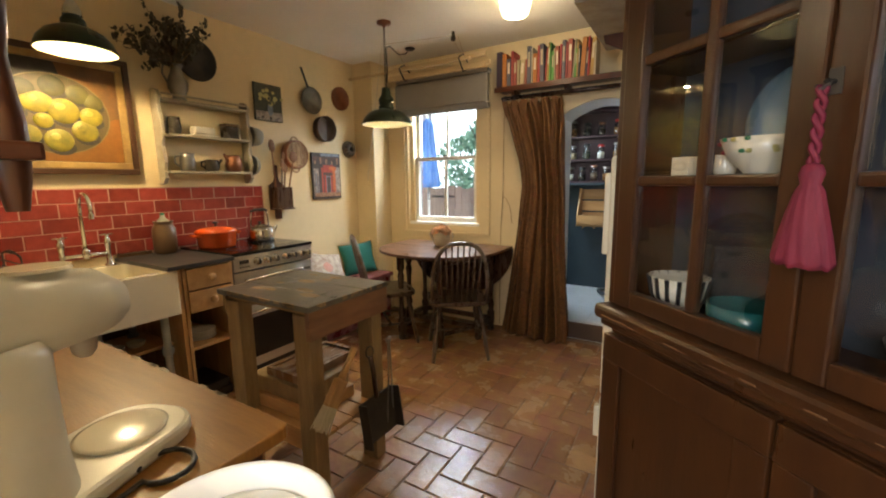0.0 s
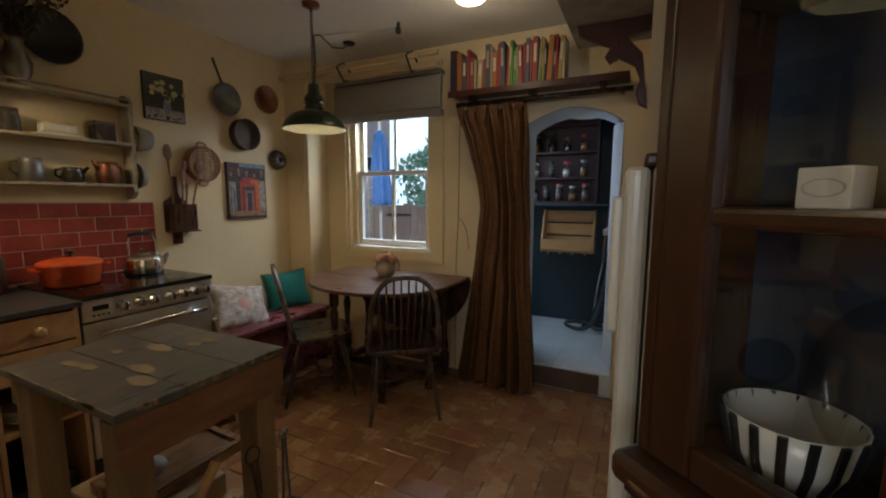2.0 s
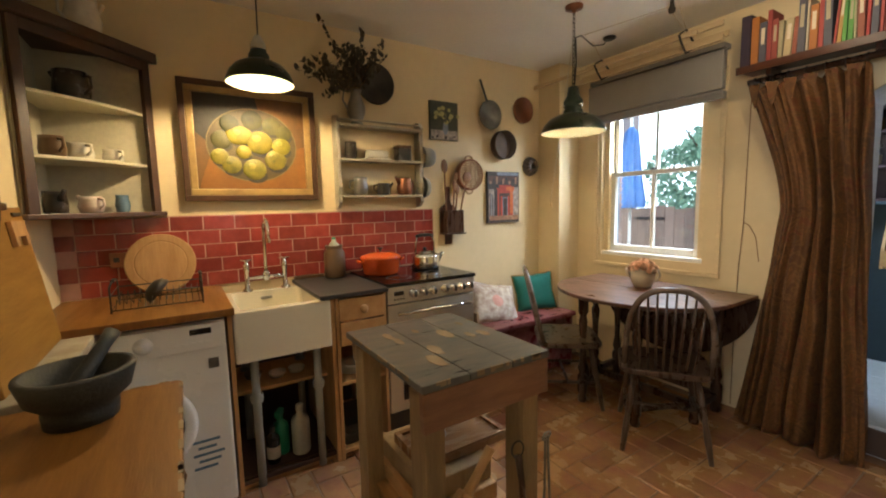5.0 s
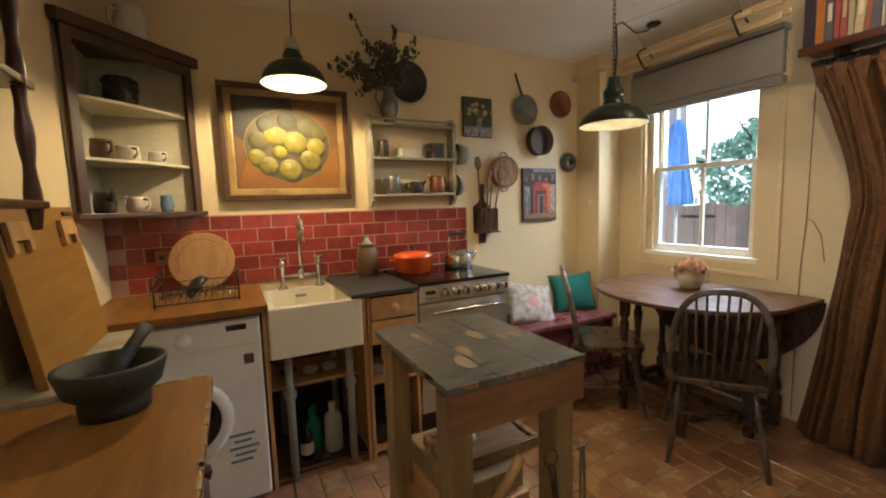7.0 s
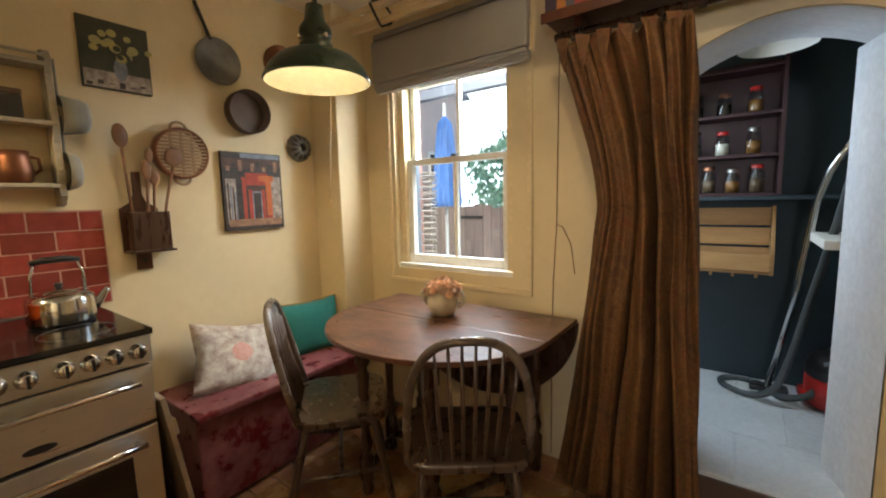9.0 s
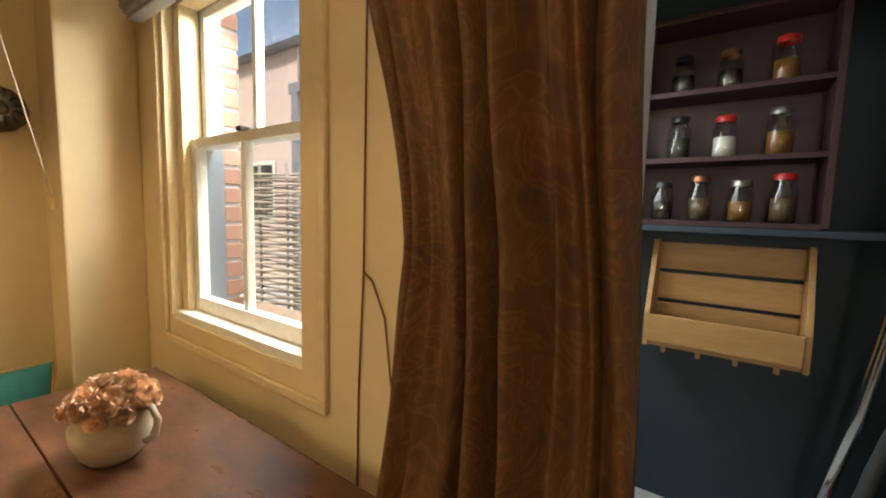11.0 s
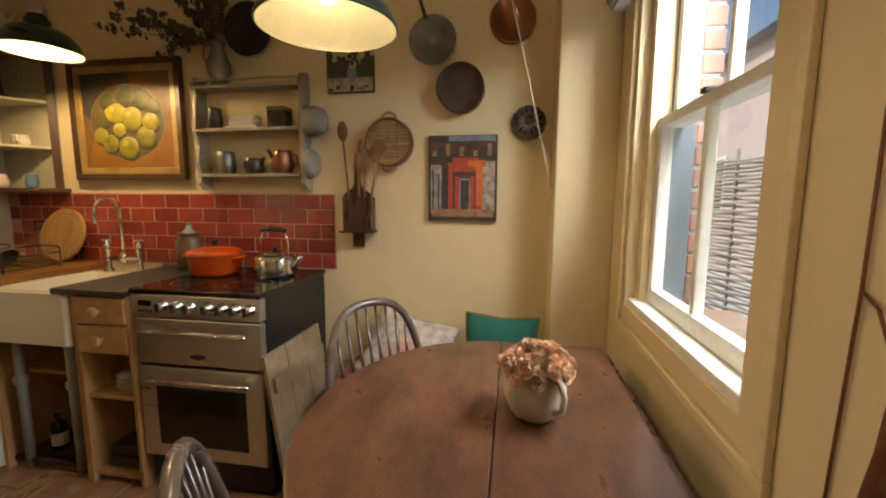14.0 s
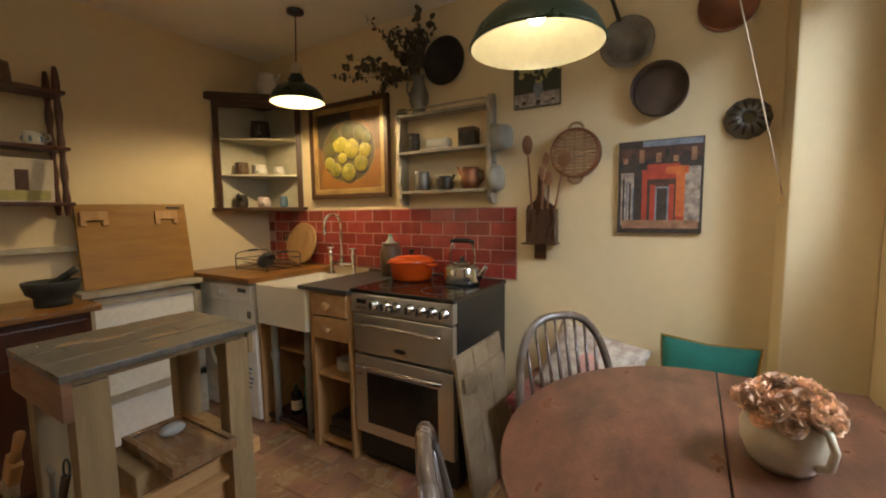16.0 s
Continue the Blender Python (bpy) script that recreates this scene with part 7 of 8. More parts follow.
    b.faces.new(rings[-1])
    b.faces.new(rings[0][::-1])
    bmesh.ops.recalc_face_normals(b, faces=b.faces[:])
    part("skirt", moved(b, T((0.003, -0.030, 0))), PINK_SILK, t, "", True)
    def inside(name, label, cat, bmh, mat, smooth=True):
        ob = thing(name, label, cat, DM)
        part("body", bmh, mat, ob, "", smooth)
        return ob
    sz, fz = 1.3165, 1.0025
    bowl = [(0, 0), (0.04, 0), (0.045, 0.008), (0.085, 0.05), (0.105, 0.10), (0.101, 0.10), (0.08, 0.055), (0, 0.012)]
    plate_prof = [(0, 0), (0.07, 0.002), (0.105, 0.012), (0.105, 0.016), (0.07, 0.006), (0, 0.004)]
    w = inside("flower_bowl", "white china bowl with flowers behind the glass", "bowl", lathe(bowl, 32, T((0.262, 0.112, sz)) @ Matrix.Scale(0.69, 4)), WHITE_POT)
    rnd = random.Random(5)
    for k in range(26):
        a, f = rnd.uniform(0, 6.28), rnd.uniform(0.15, 0.95)
        r = 0.0865 + 0.0195 * f
        part("flower_spot", ball(0.0055, T((0.262 + 0.69 * r * math.cos(a), 0.112 + 0.69 * r * math.sin(a), sz + 0.69 * (0.05 + 0.05 * f))) @ Matrix.Diagonal((1, 1, 0.8, 1)), 8, 6), (PINK_SILK, GREEN_PLASTIC, PIC_YELLOW)[k % 3], w)
    inside("blue_plate", "blue and white plate standing at the back", "plate", lathe(plate_prof, 32, T((0.285, 0.180, sz + 0.105)) @ pose(0, 0, 0, 84, 0, 0)), BLUE_POT)
    bx = inside("printed_box", "small cream printed box on the dresser shelf", "box", box(0.112, 0.045, sz, 0.156, 0.085, sz + 0.040, 0.002), PAPER, False)
    part("printed_oval", moved(lathe([(0.018, 0), (0.018, 0.0006), (0.0155, 0.0006), (0.0155, 0)], 28, Matrix.Diagonal((1, 0.5, 1, 1))), T((0.134, 0.045, sz + 0.02)) @ pose(0, 0, 0, 90, 0, 0)), SHELF_PAINT, bx)
    mug("small_white_cup", "small white cup on the dresser shelf", WHITE_POT, tuple(DM @ Vector((0.188, 0.108, sz))), 0.021, 0.042, cat="cup", handle=False)
    inside("teal_dish", "round teal enamel dish on the dresser floor", "dish", lathe([(0, 0), (0.060, 0), (0.067, 0.008), (0.069, 0.052), (0.066, 0.052), (0.060, 0.010), (0, 0.008)], 36, T((0.262, 0.110, fz))), TEAL_ENAMEL)
    st = inside("striped_bowl", "cream bowl with black stripes on the dresser floor", "bowl", lathe([(0, 0), (0.042, 0), (0.058, 0.035), (0.066, 0.078), (0.063, 0.078), (0.042, 0.01), (0, 0.008)], 30, T((0.100, 0.105, fz))), WHITE_POT)
    for k in range(16):
        a = 2 * math.pi * k / 16
        part("stripe", tube([(0.100 + r * math.cos(a), 0.105 + r * math.sin(a), fz + z) for r, z in ((0.045, 0.008), (0.0585, 0.036), (0.0665, 0.077))], 0.005, 6), BLACK, st)
    inside("serving_plate", "large clear plate standing at the dresser back", "plate", lathe([(a * 1.1, z) for a, z in plate_prof], 36, T((0.20, 0.172, fz + 0.118)) @ pose(0, 0, 0, 84, 0, 0)), DRESSER_GLASS)
    inside("blue_plate", "pale blue floral plate standing at the dresser back", "plate", lathe([(a * 1.15, z) for a, z in plate_prof], 36, T((0.60, 0.172, fz + 0.145)) @ pose(0, 0, 0, 84, 0, 0)), BLUE_POT)
    inside("glass_bowl", "dark glass bowl on the dresser floor", "bowl", lathe([(a * 0.70, b * 0.7) for a, b in bowl], 30, T((0.56, 0.105, fz))), PEWTER)
    inside("white_bowl", "plain pale blue bowl on the dresser shelf", "bowl", lathe([(a * 0.6, b * 0.72) for a, b in bowl], 30, T((0.565, 0.11, sz))), BLUE_POT)
    inside("cream_bowl", "cream spotted bowl on the dresser shelf", "bowl", lathe([(a * 0.7, b * 0.95) for a, b in bowl], 30, T((0.70, 0.108, sz))), WHITE_POT)

make_dresser()

# ---- pantry ----
MAROON = material("maroon_shelf_paint", (0.034, 0.006, 0.011), 0.5, spots=(0.024, 0.005, 0.008), scale=5, bump=0.1)
RED_PLASTIC = material("red_plastic", (0.42, 0.022, 0.018), 0.3, bump=0.02)
HOSE = material("grey_hose", (0.075, 0.085, 0.09), 0.4, bump=0.1)
JAR_GLASS = glass_material("jar_glass", (0.85, 0.88, 0.88))

def make_pantry():
    u = thing("jar_shelves", "maroon painted wall shelves in the pantry", "shelves")
    x0, x1, ya, yb = 1.62, 2.345, 5.60, 5.778
    part("back_board", box(x0, yb - 0.008, 1.29, x1, yb, 2.06), MAROON, u)
    for x in (x0, x1 - 0.02):
        part("side", box(x, ya, 1.29, x + 0.02, yb - 0.008, 2.06, 0.002), MAROON, u)
    for z in (1.285, 1.505, 1.735, 1.985):
        part("shelf", box(x0 + 0.02, ya, z, x1 - 0.02, yb - 0.008, z + 0.018, 0.002), MAROON, u)
    part("ledge", box(x0 - 0.02, ya - 0.03, 1.262, x1 + 0.25, yb, 1.284, 0.003), TEAL_WALL, u)
    fills = [STONEWARE, DARK_POT, WHITE_POT, OIL_CLOTH, BARE, PIC_GREEN, COPPER]
    rnd = random.Random(9)
    for row, z in enumerate((1.303, 1.523, 1.753)):
        for k, x in enumerate((1.76, 1.88, 2.00, 2.12, 2.235) if row == 0 else (1.78, 1.92, 2.06, 2.21)):
            h = rnd.uniform(0.115, 0.15)
            o = thing("storage_jar", "lidded glass storage jar of dry food on shelf", "jar", pose(x, 5.675, z), group="jars on the pantry shelves")
            part("glass", lathe([(0, 0), (0.035, 0), (0.038, 0.006), (0.038, h * 0.75), (0.028, h * 0.86), (0.028, h)], 20), JAR_GLASS, o, "", True)
            part("contents", lathe([(0, 0.004), (0.034, 0.006), (0.034, h * 0.55), (0, h * 0.56)], 18), WHITE_POT if (row == 1 and k == 2) else OIL_CLOTH if (row == 2 and k == 3) else rnd.choice(fills), o, "", True)
            lid = RED_PLASTIC if (row, k) in ((1, 2), (0, 4), (2, 3)) else (PEWTER, BLACK, COPPER)[k % 3]
            part("lid", lathe([(0.031, h - 0.006), (0.031, h + 0.012), (0.028, h + 0.015), (0, h + 0.015)], 18), lid, o, "", True)
    c = thing("slatted_crate", "pale pine slatted crate fixed to the pantry wall", "crate")
    xa, xb = 1.86, 2.335
    for z in (0.87, 0.99, 1.11):
        part("back_slat", box(xa, 5.755, z, xb, 5.770, z + 0.105, 0.003), PINE_H, c)
    for x in (xa, xb - 0.018):
        pr = [(5.752, 0.835), (5.585, 0.835), (5.585, 0.96), (5.70, 1.225), (5.752, 1.225)]
        part("side", moved(plate([(y, z) for y, z in pr], 0, 0.018, 0.002), T((x, 0, 0)) @ pose(0, 0, 0, 90, 0, 90)), PINE_H, c)
    part("front_slat", box(xa + 0.018, 5.578, 0.855, xb - 0.018, 5.592, 0.955, 0.003), PINE_H, c)
    part("floor_slat", box(xa + 0.018, 5.60, 0.835, xb - 0.018, 5.75, 0.850, 0.002), PINE_H, c)
    for k in range(4):
        part("peg", box(xa + 0.06 + 0.11 * k, 5.60, 0.815, xa + 0.075 + 0.11 * k, 5.615, 0.835), PINE, c)
    s = thing("pantry_worktop", "white ledge shelf on pantry side wall", "shelf")
    part("slab", box(2.455, 4.95, 1.06, 3.19, 5.45, 1.10, 0.006), WHITE, s)
    part("support", box(2.9, 4.95, 0.146, 2.94, 5.4, 1.06), TEAL_WALL, s)
    l = thing("pantry_lamp", "white enamel coolie pendant shade in the pantry", "pendant lamp", pose(2.27, 5.25, 0))
    part("shade", lathe([(0.155, 1.985), (0.15, 1.992), (0.06, 2.055), (0.03, 2.065), (0.028, 2.10), (0, 2.10)], 32), WHITE_ENAMEL, l, "", True)
    part("flex", tube([(0, 0, 2.09), (0, 0, 2.43)], 0.004, 8), BLACK, l)
    v = thing("vacuum_cleaner", "red and black tub vacuum cleaner with grey hose", "vacuum cleaner", pose(2.66, 5.55, 0.146))
    part("tub", lathe([(0, 0.02), (0.15, 0.02), (0.165, 0.035), (0.168, 0.17), (0.155, 0.185)], 30), RED_PLASTIC, v, "", True)
    part("head", lathe([(0.168, 0.185), (0.172, 0.20), (0.165, 0.25), (0.13, 0.30), (0.05, 0.32), (0, 0.322)], 30), BLACK, v, "black domed motor head", True)
    for a in (0, 120, 240):
        part("castor", ball(0.022, T((0.13 * math.cos(radians(a)), 0.13 * math.sin(radians(a)), 0.022)), 12, 8), BLACK, v)
    part("bumper", box(-0.19, -0.06, 0.03, -0.14, 0.06, 0.09, 0.02), RED_PLASTIC, v)
    w = thing("vacuum_hose", "chrome wand and coiled grey vacuum hose leaning", "hose")
    part("wand", tube([(2.34, 5.60, 0.17), (2.43, 5.45, 0.80), (2.47, 5.35, 1.26), (2.50, 5.28, 1.40), (2.57, 5.22, 1.55)], 0.016, 12), CHROME, w, "chrome suction wand", True)
    hose = [(2.57, 5.22, 1.55), (2.56, 5.23, 1.35), (2.52, 5.30, 1.05), (2.47, 5.42, 0.70), (2.42, 5.44, 0.42), (2.36, 5.42, 0.24), (2.26, 5.45, 0.172), (2.15, 5.52, 0.168), (2.12, 5.62, 0.168), (2.20, 5.69, 0.168), (2.32, 5.64, 0.17), (2.40, 5.50, 0.175), (2.50, 5.46, 0.22), (2.56, 5.48, 0.30), (2.60, 5.52, 0.40)]
    fine = []
    for i in range(len(hose) - 1):
        p0, p1, p2, p3 = (Vector(hose[max(0, min(len(hose) - 1, i + q))]) for q in (-1, 0, 1, 2))
        for k in range(6):
            f = k / 6
            fine.append(0.5 * ((2 * p1) + (p2 - p0) * f + (2 * p0 - 5 * p1 + 4 * p2 - p3) * f * f + (3 * p1 - p0 - 3 * p2 + p3) * f ** 3))
    part("hose", tube(fine, [0.017 + 0.0015 * (i % 2) for i in range(len(fine))], 10), HOSE, w, "ribbed grey hose", True)
    part("floor_head", box(2.26, 5.58, 0.147, 2.44, 5.66, 0.185, 0.012), BLACK, w)

make_pantry()
DOORSTEP = material("brown_step_board", (0.085, 0.050, 0.030), 0.6, spots=(0.05, 0.03, 0.02), scale=5, bump=0.25)
single("step_riser", box(1.955, 4.555, 0.0, 2.505, 4.5695, 0.138, 0.003), DOORSTEP, kind="structure")

# ---- garden behind the window ----
FENCE = material("weathered_fence", (0.24, 0.17, 0.13), 0.8, spots=(0.16, 0.12, 0.10), scale=4, amount=0.7, grain=25, bump=0.3, stretch=(6, 6, 0.7), vary=0.12)
PARASOL = material("blue_parasol_cloth", (0.09, 0.20, 0.45), 0.8, spots=(0.06, 0.14, 0.34), scale=6, grain=120, bump=0.2)
HURDLE = material("grey_willow", (0.34, 0.30, 0.25), 0.8, spots=(0.22, 0.19, 0.15), scale=8, bump=0.3, vary=0.25)
RENDER = material("pink_render", (0.62, 0.50, 0.46), 0.85, spots=(0.54, 0.42, 0.38), scale=2, bump=0.15)
ROOF = material("roof_slate", (0.20, 0.21, 0.23), 0.7, bump=0.2)
HOUSE_BRICK = material("red_house_brick", (0.32, 0.15, 0.11), 0.8, spots=(0.22, 0.11, 0.09), scale=10, amount=0.7, bump=0.3, vary=0.25)
# Leaf colour lightened towards teal to stand in for bright haze.
HAZED_LEAVES = material("hazed_tree_leaves", (0.17, 0.32, 0.22), 0.6, spots=(0.14, 0.26, 0.17), scale=8, amount=0.7, bump=0.1)
OUTER_MORTAR = material("grey_lime_mortar", (0.30, 0.31, 0.33), 0.85, scale=10, bump=0.3)
BARK = material("tree_bark", (0.10, 0.08, 0.06), 0.85, bump=0.4)

def make_garden():
    f = thing("garden_fence", "weathered close-board garden fence with iron hinge", "fence")
    x = -3.2
    rnd = random.Random(13)
    while x < 3.0:
        part("board", box(x, 7.99, -0.3, x + 0.145, 8.01, 1.20 + rnd.uniform(-0.02, 0.05), 0.003), FENCE, f)
        x += 0.15
    for z in (0.1, 0.9):
        part("rail", box(-3.2, 8.012, z, 3.0, 8.05, z + 0.08), FENCE, f)
    for x in (-1.62, -0.2, 1.4):
        part("post", box(x, 8.012, -0.3, x + 0.09, 8.10, 1.36), FENCE, f)
    part("strap_hinge", box(-1.45, 7.975, 1.02, -0.95, 7.989, 1.06, 0.003), IRON, f)
    p = thing("parasol", "closed blue garden parasol on white pole", "parasol", pose(-0.765, 6.8, -0.3))
    part("pole", tube([(0, 0, 0.06), (0, 0, 2.75)], 0.02, 10), WHITE, p)
    part("base", lathe([(0.25, 0), (0.25, 0.05), (0.05, 0.08), (0, 0.08)], 24), STONE, p)
    b = bmesh.new()
    rings = []
    for i, (z, r) in enumerate(((1.53, 0.155), (1.60, 0.165), (1.9, 0.125), (2.3, 0.095), (2.52, 0.075), (2.60, 0.02))):
        rings.append([b.verts.new((r * (1 + 0.22 * math.cos(8 * a)) * math.cos(a), r * (1 + 0.22 * math.cos(8 * a)) * math.sin(a), z)) for a in [2 * math.pi * k / 48 for k in range(48)]])
    for a, c in zip(rings, rings[1:]):
        for k in range(48):
            b.faces.new((a[k], a[(k + 1) % 48], c[(k + 1) % 48], c[k]))
    part("furled_canopy", b, PARASOL, p, "", True)
    h = thing("willow_hurdle", "woven grey willow hurdle panel", "hurdle", pose(-1.55, 6.05, 0, 0, 0, 14))
    for k in range(7):
        part("upright", tube([(-0.95 + 0.32 * k, 0, -0.3), (-0.95 + 0.32 * k, 0, 1.70)], 0.014, 8), HURDLE, h)
    for k in range(58):
        z = -0.22 + 0.032 * k
        pts = [(-1.05 + 0.16 * q, 0.018 * (1 if (q // 2 + k) % 2 else -1), z + 0.012 * noise.noise((q * 0.7, k * 1.3, 0))) for q in range(14)]
        part("withy", tube(pts, 0.012 + 0.003 * noise.noise((k, 2, 1)), 6), HURDLE, h)
    pl = thing("barrel_planter", "half barrel planter at the hurdle foot", "planter", pose(-1.0, 5.65, -0.3))
    part("tub", lathe([(0.26, 0), (0.31, 0.2), (0.30, 0.52), (0.27, 0.52), (0.27, 0.44), (0, 0.44)], 26), FENCE, pl, "", True)
    for z in (0.1, 0.40):
        part("hoop", lathe([(0.315, z), (0.315, z + 0.035), (0.305, z + 0.035), (0.305, z)], 26), IRON, pl)
    bm_ = thing("pergola_beam", "grey steel beam over the yard", "beam")
    part("beam", box(-1.6, 6.4, 2.42, 3.2, 6.5, 2.52, 0.005), ROOF, bm_)
    for x in (-1.55, 3.1):
        part("beam_post", box(x, 6.4, -0.3, x + 0.09, 6.49, 2.42), ROOF, bm_)
    # houses behind
    for nm, lab, x0, x1, y0, y1, zz, mat in (("pink_house", "pale pink rendered house behind the hurdle", -9.5, -4.6, 8.6, 13.0, 4.2, RENDER), ("white_house", "pale rendered house beyond the fence", -3.0, 4.5, 17.0, 22.0, 3.0, LIME)):
        o = thing(nm, lab, "house")
        part("wall", box(x0, y0, -0.3, x1, y1, zz), mat, o)
        rb = bmesh.new()
        ym = (y0 + y1) / 2
        v = [rb.verts.new(q) for q in ((x0 - 0.2, y0 - 0.3, zz), (x1 + 0.2, y0 - 0.3, zz), (x1 + 0.2, ym, zz + 1.6), (x0 - 0.2, ym, zz + 1.6), (x0 - 0.2, y1 + 0.3, zz), (x1 + 0.2, y1 + 0.3, zz))]
        for q in ((0, 1, 2, 3), (3, 2, 5, 4), (0, 3, 4), (1, 5, 2), (0, 4, 5, 1)):
            rb.faces.new([v[i] for i in q])
        bmesh.ops.recalc_face_normals(rb, faces=rb.faces[:])
        part("roof", rb, ROOF, o)
        n = 3 if nm == "white_house" else 2
        for k in range(n):
            wx = x0 + (x1 - x0) * (k + 0.5) / n
            w = part("window", box(wx - 0.5, y0 - 0.03, 1.0, wx + 0.5, y0 - 0.001, 2.2, 0.01), WHITE, o)
            part("pane", box(wx - 0.42, y0 - 0.036, 1.08, wx + 0.42, y0 - 0.031, 2.12), BLACK_GLASS, w)
        if nm == "pink_house":
            for k in range(2):
                yy = 9.6 + 1.8 * k
                w = part("window", box(x1 + 0.001, yy, 1.5, x1 + 0.03, yy + 0.9, 2.6, 0.01), WHITE, o)
                part("pane", box(x1 + 0.031, yy + 0.08, 1.58, x1 + 0.036, yy + 0.82, 2.52), BLACK_GLASS, w)
    t = thing("garden_tree", "leafy green tree beyond the fence", "tree", pose(-1.55, 11.0, -0.4))
    part("trunk", tube([(0, 0, 0), (0.05, 0, 0.9), (-0.05, 0.05, 1.8), (0.1, 0, 2.6)], [0.14, 0.11, 0.08, 0.04], 10), BARK, t, "", True)
    rnd = random.Random(17)
    for k in range(6):
        a = rnd.uniform(0, 6.28)
        part("limb", tube([(0, 0, 1.2 + 0.2 * k), (0.4 * math.cos(a), 0.4 * math.sin(a), 1.6 + 0.2 * k), (0.9 * math.cos(a), 0.9 * math.sin(a), 2.0 + 0.22 * k)], [0.05, 0.03, 0.012], 7), BARK, t)
    verts, faces = [], []
    for k in range(2600):
        a, u = rnd.uniform(0, 6.28), rnd.uniform(-1, 1)
        rr = rnd.uniform(0.35, 1.0) ** 0.5
        lump = 1 + 0.35 * noise.noise((math.cos(a) * 1.7, math.sin(a) * 1.7, u * 2))
        c = Vector((1.25 * rr * lump * math.cos(a) * math.sqrt(1 - u * u), 1.25 * rr * lump * math.sin(a) * math.sqrt(1 - u * u), 2.15 + 1.15 * rr * lump * u))
        m = T(c) @ Euler((rnd.uniform(0, 6), rnd.uniform(0, 6), 0)).to_matrix().to_4x4()
        i = len(verts)
        s = rnd.uniform(0.05, 0.10)
        verts += [m @ Vector(q) for q in ((-s, 0, 0), (0, -s * 0.5, 0.01), (s, 0, 0), (0, s * 0.5, 0.01))]
        faces.append((i, i + 1, i + 2, i + 3))
    me = bpy.data.meshes.new("crown")
    me.from_pydata(verts, [], faces)
    me.materials.append(HAZED_LEAVES)
    cr = new("crown", me)
    cr.parent = t
    # brick skin of the outer wall, seen edge on through the panes
    pr = new("outer_brick_wall", mesh_of("outer_brick_wall", box(-0.40, 4.722, -0.3, 0.452, 4.800, 2.6), OUTER_MORTAR))
    tagged(pr, kind="structure")
    brick_me = mesh_of("brick", box(0, 0, 0, 0.213, 0.012, 0.064, 0.003, 1), HOUSE_BRICK)
    side_me = mesh_of("brick", box(0, 0, 0, 0.008, 0.068, 0.062, 0.003, 1), HOUSE_BRICK)
    for r in range(34):
        z = -0.1 + 0.075 * r
        q = new("brick", side_me)
        q.parent = pr
        q.location = (0.4495, 4.740, z)
        for k in range(3):
            q = new("brick", brick_me)
            q.parent = pr
            q.location = (-0.36 + 0.225 * k + (0.112 if r % 2 else 0), 4.794, z)

make_garden()
# ---- wall tiles, floor bricks and stone flags ----
def make_tiles():
    o = new("splashback", mesh_of("splashback", box(0.0005, 1.1535, 0.908, 0.006, 3.222, 1.2995), GROUT))
    tagged(o, kind="structure")
    pitch, row_h = 0.1535, 0.0771
    full = mesh_of("tile", box(0.0, -0.0735, 0, 0.007, 0.0735, 0.0722, 0.0015, 1), RED_TILE)
    half = mesh_of("tile", box(0.0, -0.0352, 0, 0.007, 0.0352, 0.0722, 0.0015, 1), RED_TILE)
    for r in range(5):
        z = 0.9125 + row_h * r
        y = 3.221
        first = (r % 2 == 0)
        if first:
            q = new("tile", half)
            q.parent, q.location = o, (0.0008, y - 0.0385, z)
            y -= 0.0768
        while y - pitch > 1.15:
            q = new("tile", full)
            q.parent, q.location = o, (0.0008, y - pitch / 2, z)
            y -= pitch
        if y - 1.153 > 0.07:
            q = new("tile", half)
            q.parent, q.location = o, (0.0008, y - 0.0385, z)

make_tiles()

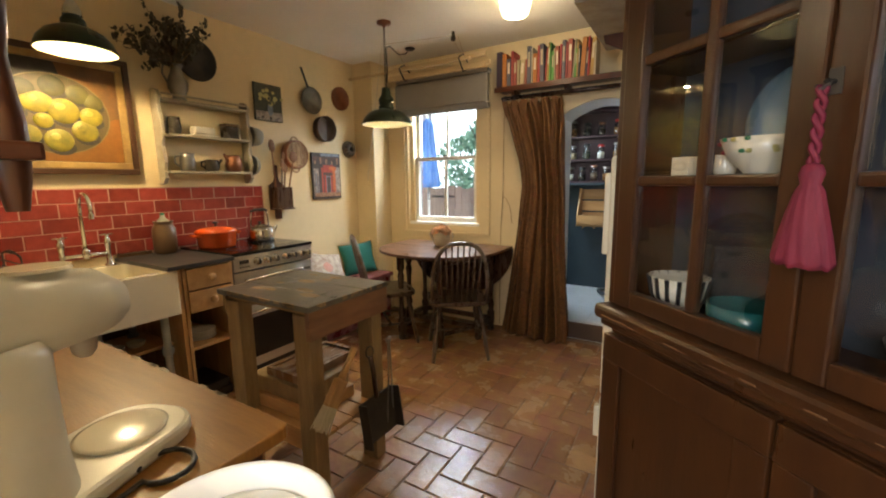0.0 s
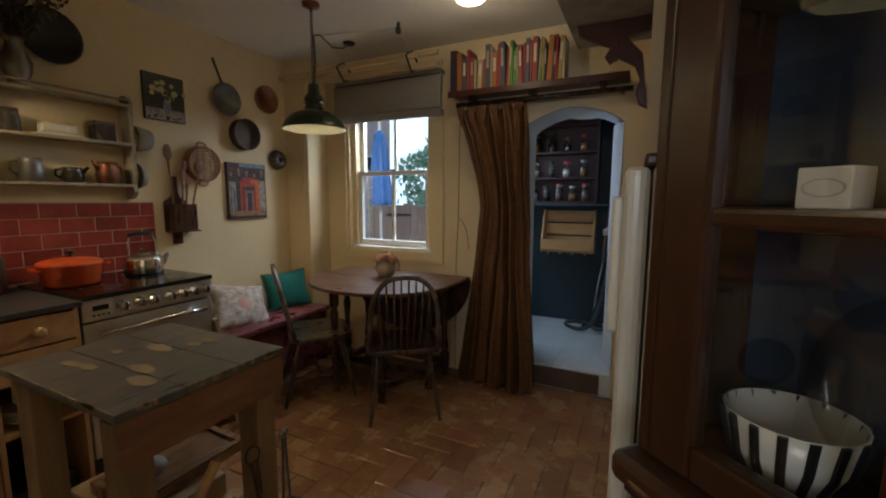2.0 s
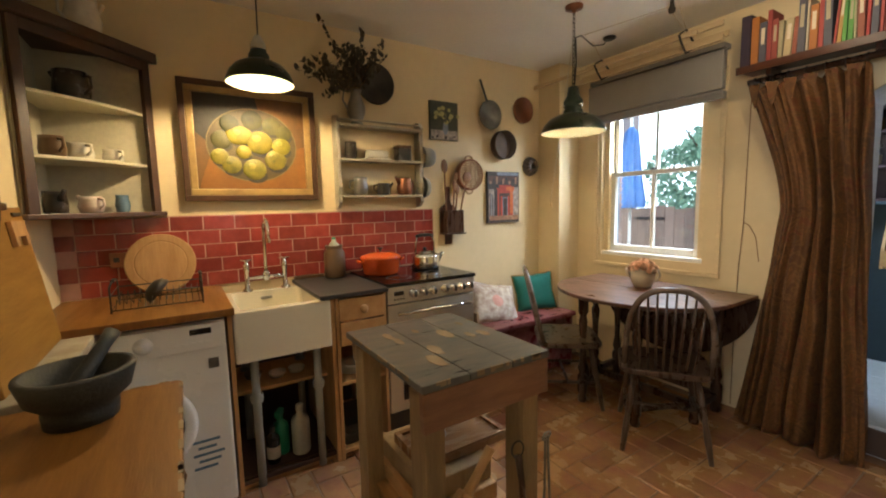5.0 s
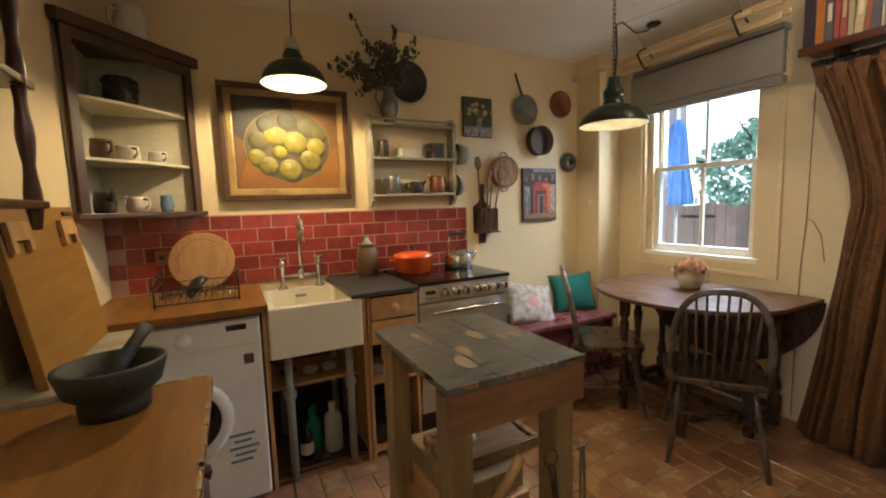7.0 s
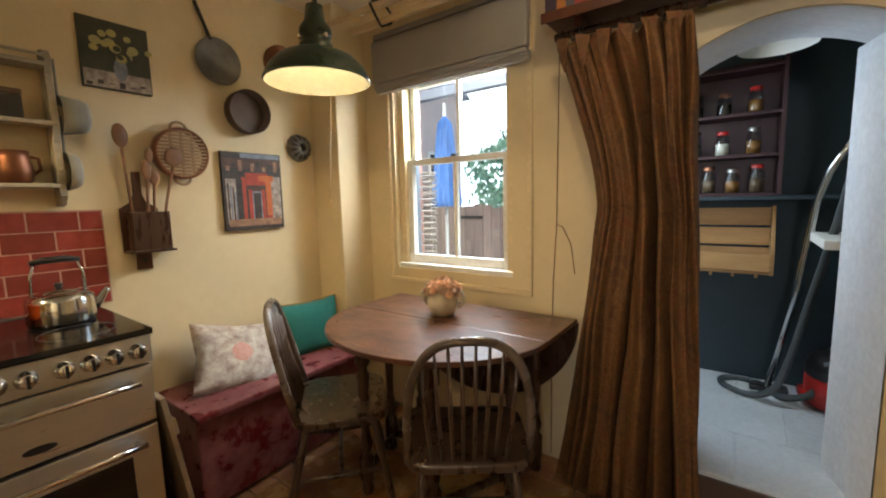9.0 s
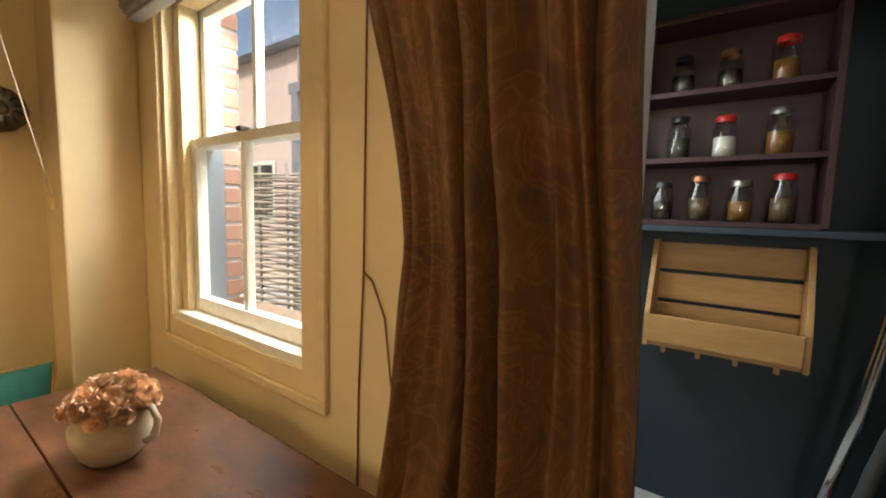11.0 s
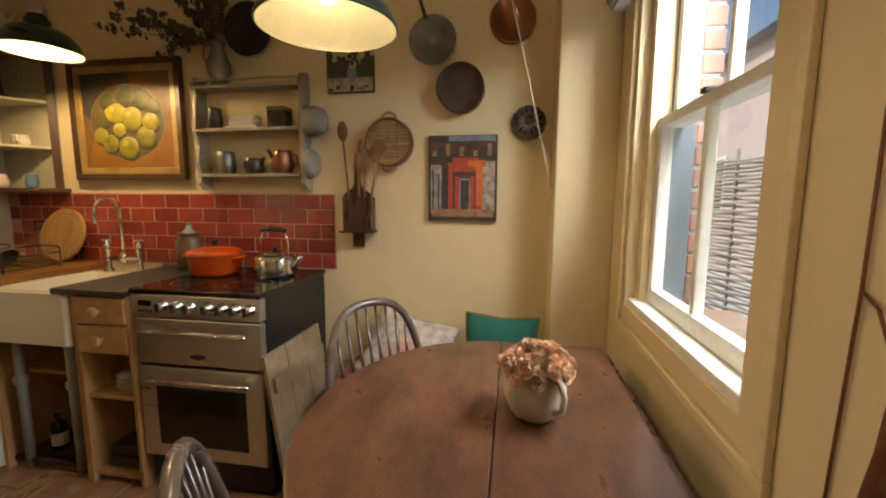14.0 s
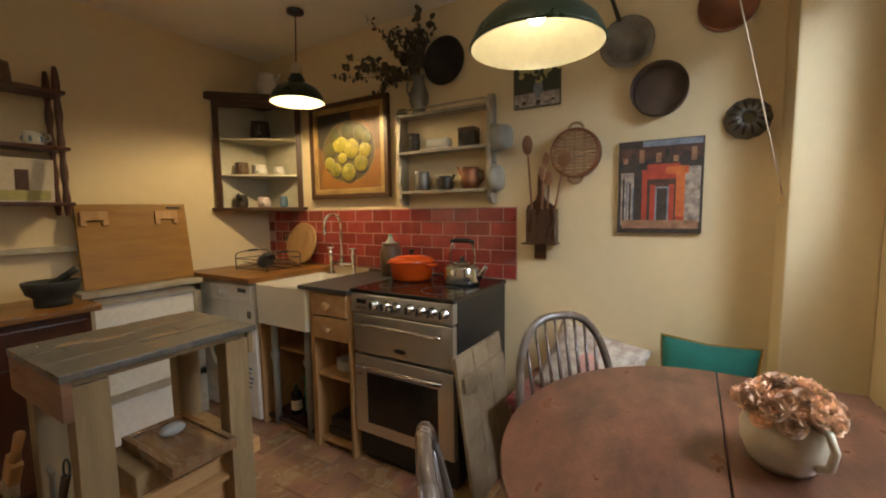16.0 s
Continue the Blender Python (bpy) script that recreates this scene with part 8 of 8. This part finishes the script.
def make_floor_bricks():
    o = bpy.data.objects["floor"]
    u, gap = 0.1180, 0.0045
    variants = []
    rnd = random.Random(31)
    for horiz in (True, False):
        for k in range(4):
            w, d = (2 * u - gap, u - gap) if horiz else (u - gap, 2 * u - gap)
            b = box(-w / 2, -d / 2, -0.02, w / 2, d / 2, 0.0, 0.005, 1)
            for v in b.verts:
                v.co += Vector((rnd.uniform(-0.0018, 0.0018), rnd.uniform(-0.0018, 0.0018), rnd.uniform(-0.0022, 0.0012) if v.co.z > -0.01 else 0))
            variants.append((horiz, mesh_of("floor_brick", b, BRICK_FLOOR)))
    spots = []
    nx, ny = int(3.9 / u) + 2, int(5.5 / u) + 2
    for i in range(nx):
        for j in range(ny):
            s = (i - j) % 4
            x, y = -0.02 + i * u, -0.95 + j * u
            if s == 0:
                spots.append((True, x + u, y + u / 2))
            elif s == 3:
                spots.append((False, x + u / 2, y + u))
    spots = [p for p in spots if 0.0 < p[1] < 3.72 and -0.8 < p[2] < 4.50]
    near = [p for p in spots if 0.62 < p[1] < 2.72 and 1.68 < p[2] < 4.50]
    near.sort(key=lambda p: abs(p[1] - 1.95) * 1.1 + abs(p[2] - 3.1) * 0.8)
    chosen = set(near[:300])
    rest = bmesh.new()
    for p in spots:
        ms = [m for h, m in variants if h == p[0]]
        tilt = T((p[1], p[2], rnd.uniform(-0.0015, 0.0015))) @ pose(0, 0, 0, rnd.uniform(-0.5, 0.5), rnd.uniform(-0.5, 0.5), rnd.uniform(-0.6, 0.6))
        m = rnd.choice(ms)
        if p in chosen:
            q = new("floor_brick", m)
            q.parent, q.matrix_basis = o, tilt
        else:
            i = len(rest.verts)
            rest.from_mesh(m)
            rest.verts.ensure_lookup_table()
            bmesh.ops.transform(rest, matrix=tilt, verts=rest.verts[i:])
    q = new("outer_bricks", mesh_of("outer_bricks", rest, BRICK_FLOOR))
    q.parent = o
    tagged(q, "", "", "", "stuff")

make_floor_bricks()

def make_flags():
    o = bpy.data.objects["pantry_floor"]
    for i in range(4):
        for j in range(3):
            x, y = 1.16 + 0.52 * i + (0.2 if j % 2 else 0), 4.575 + 0.41 * j
            q = new("flagstone", mesh_of("flagstone", box(x + 0.003, y + 0.003, 0.13, x + 0.517, min(y + 0.407, 5.775), 0.151, 0.003, 1), STONE))
            q.parent = o

make_flags()
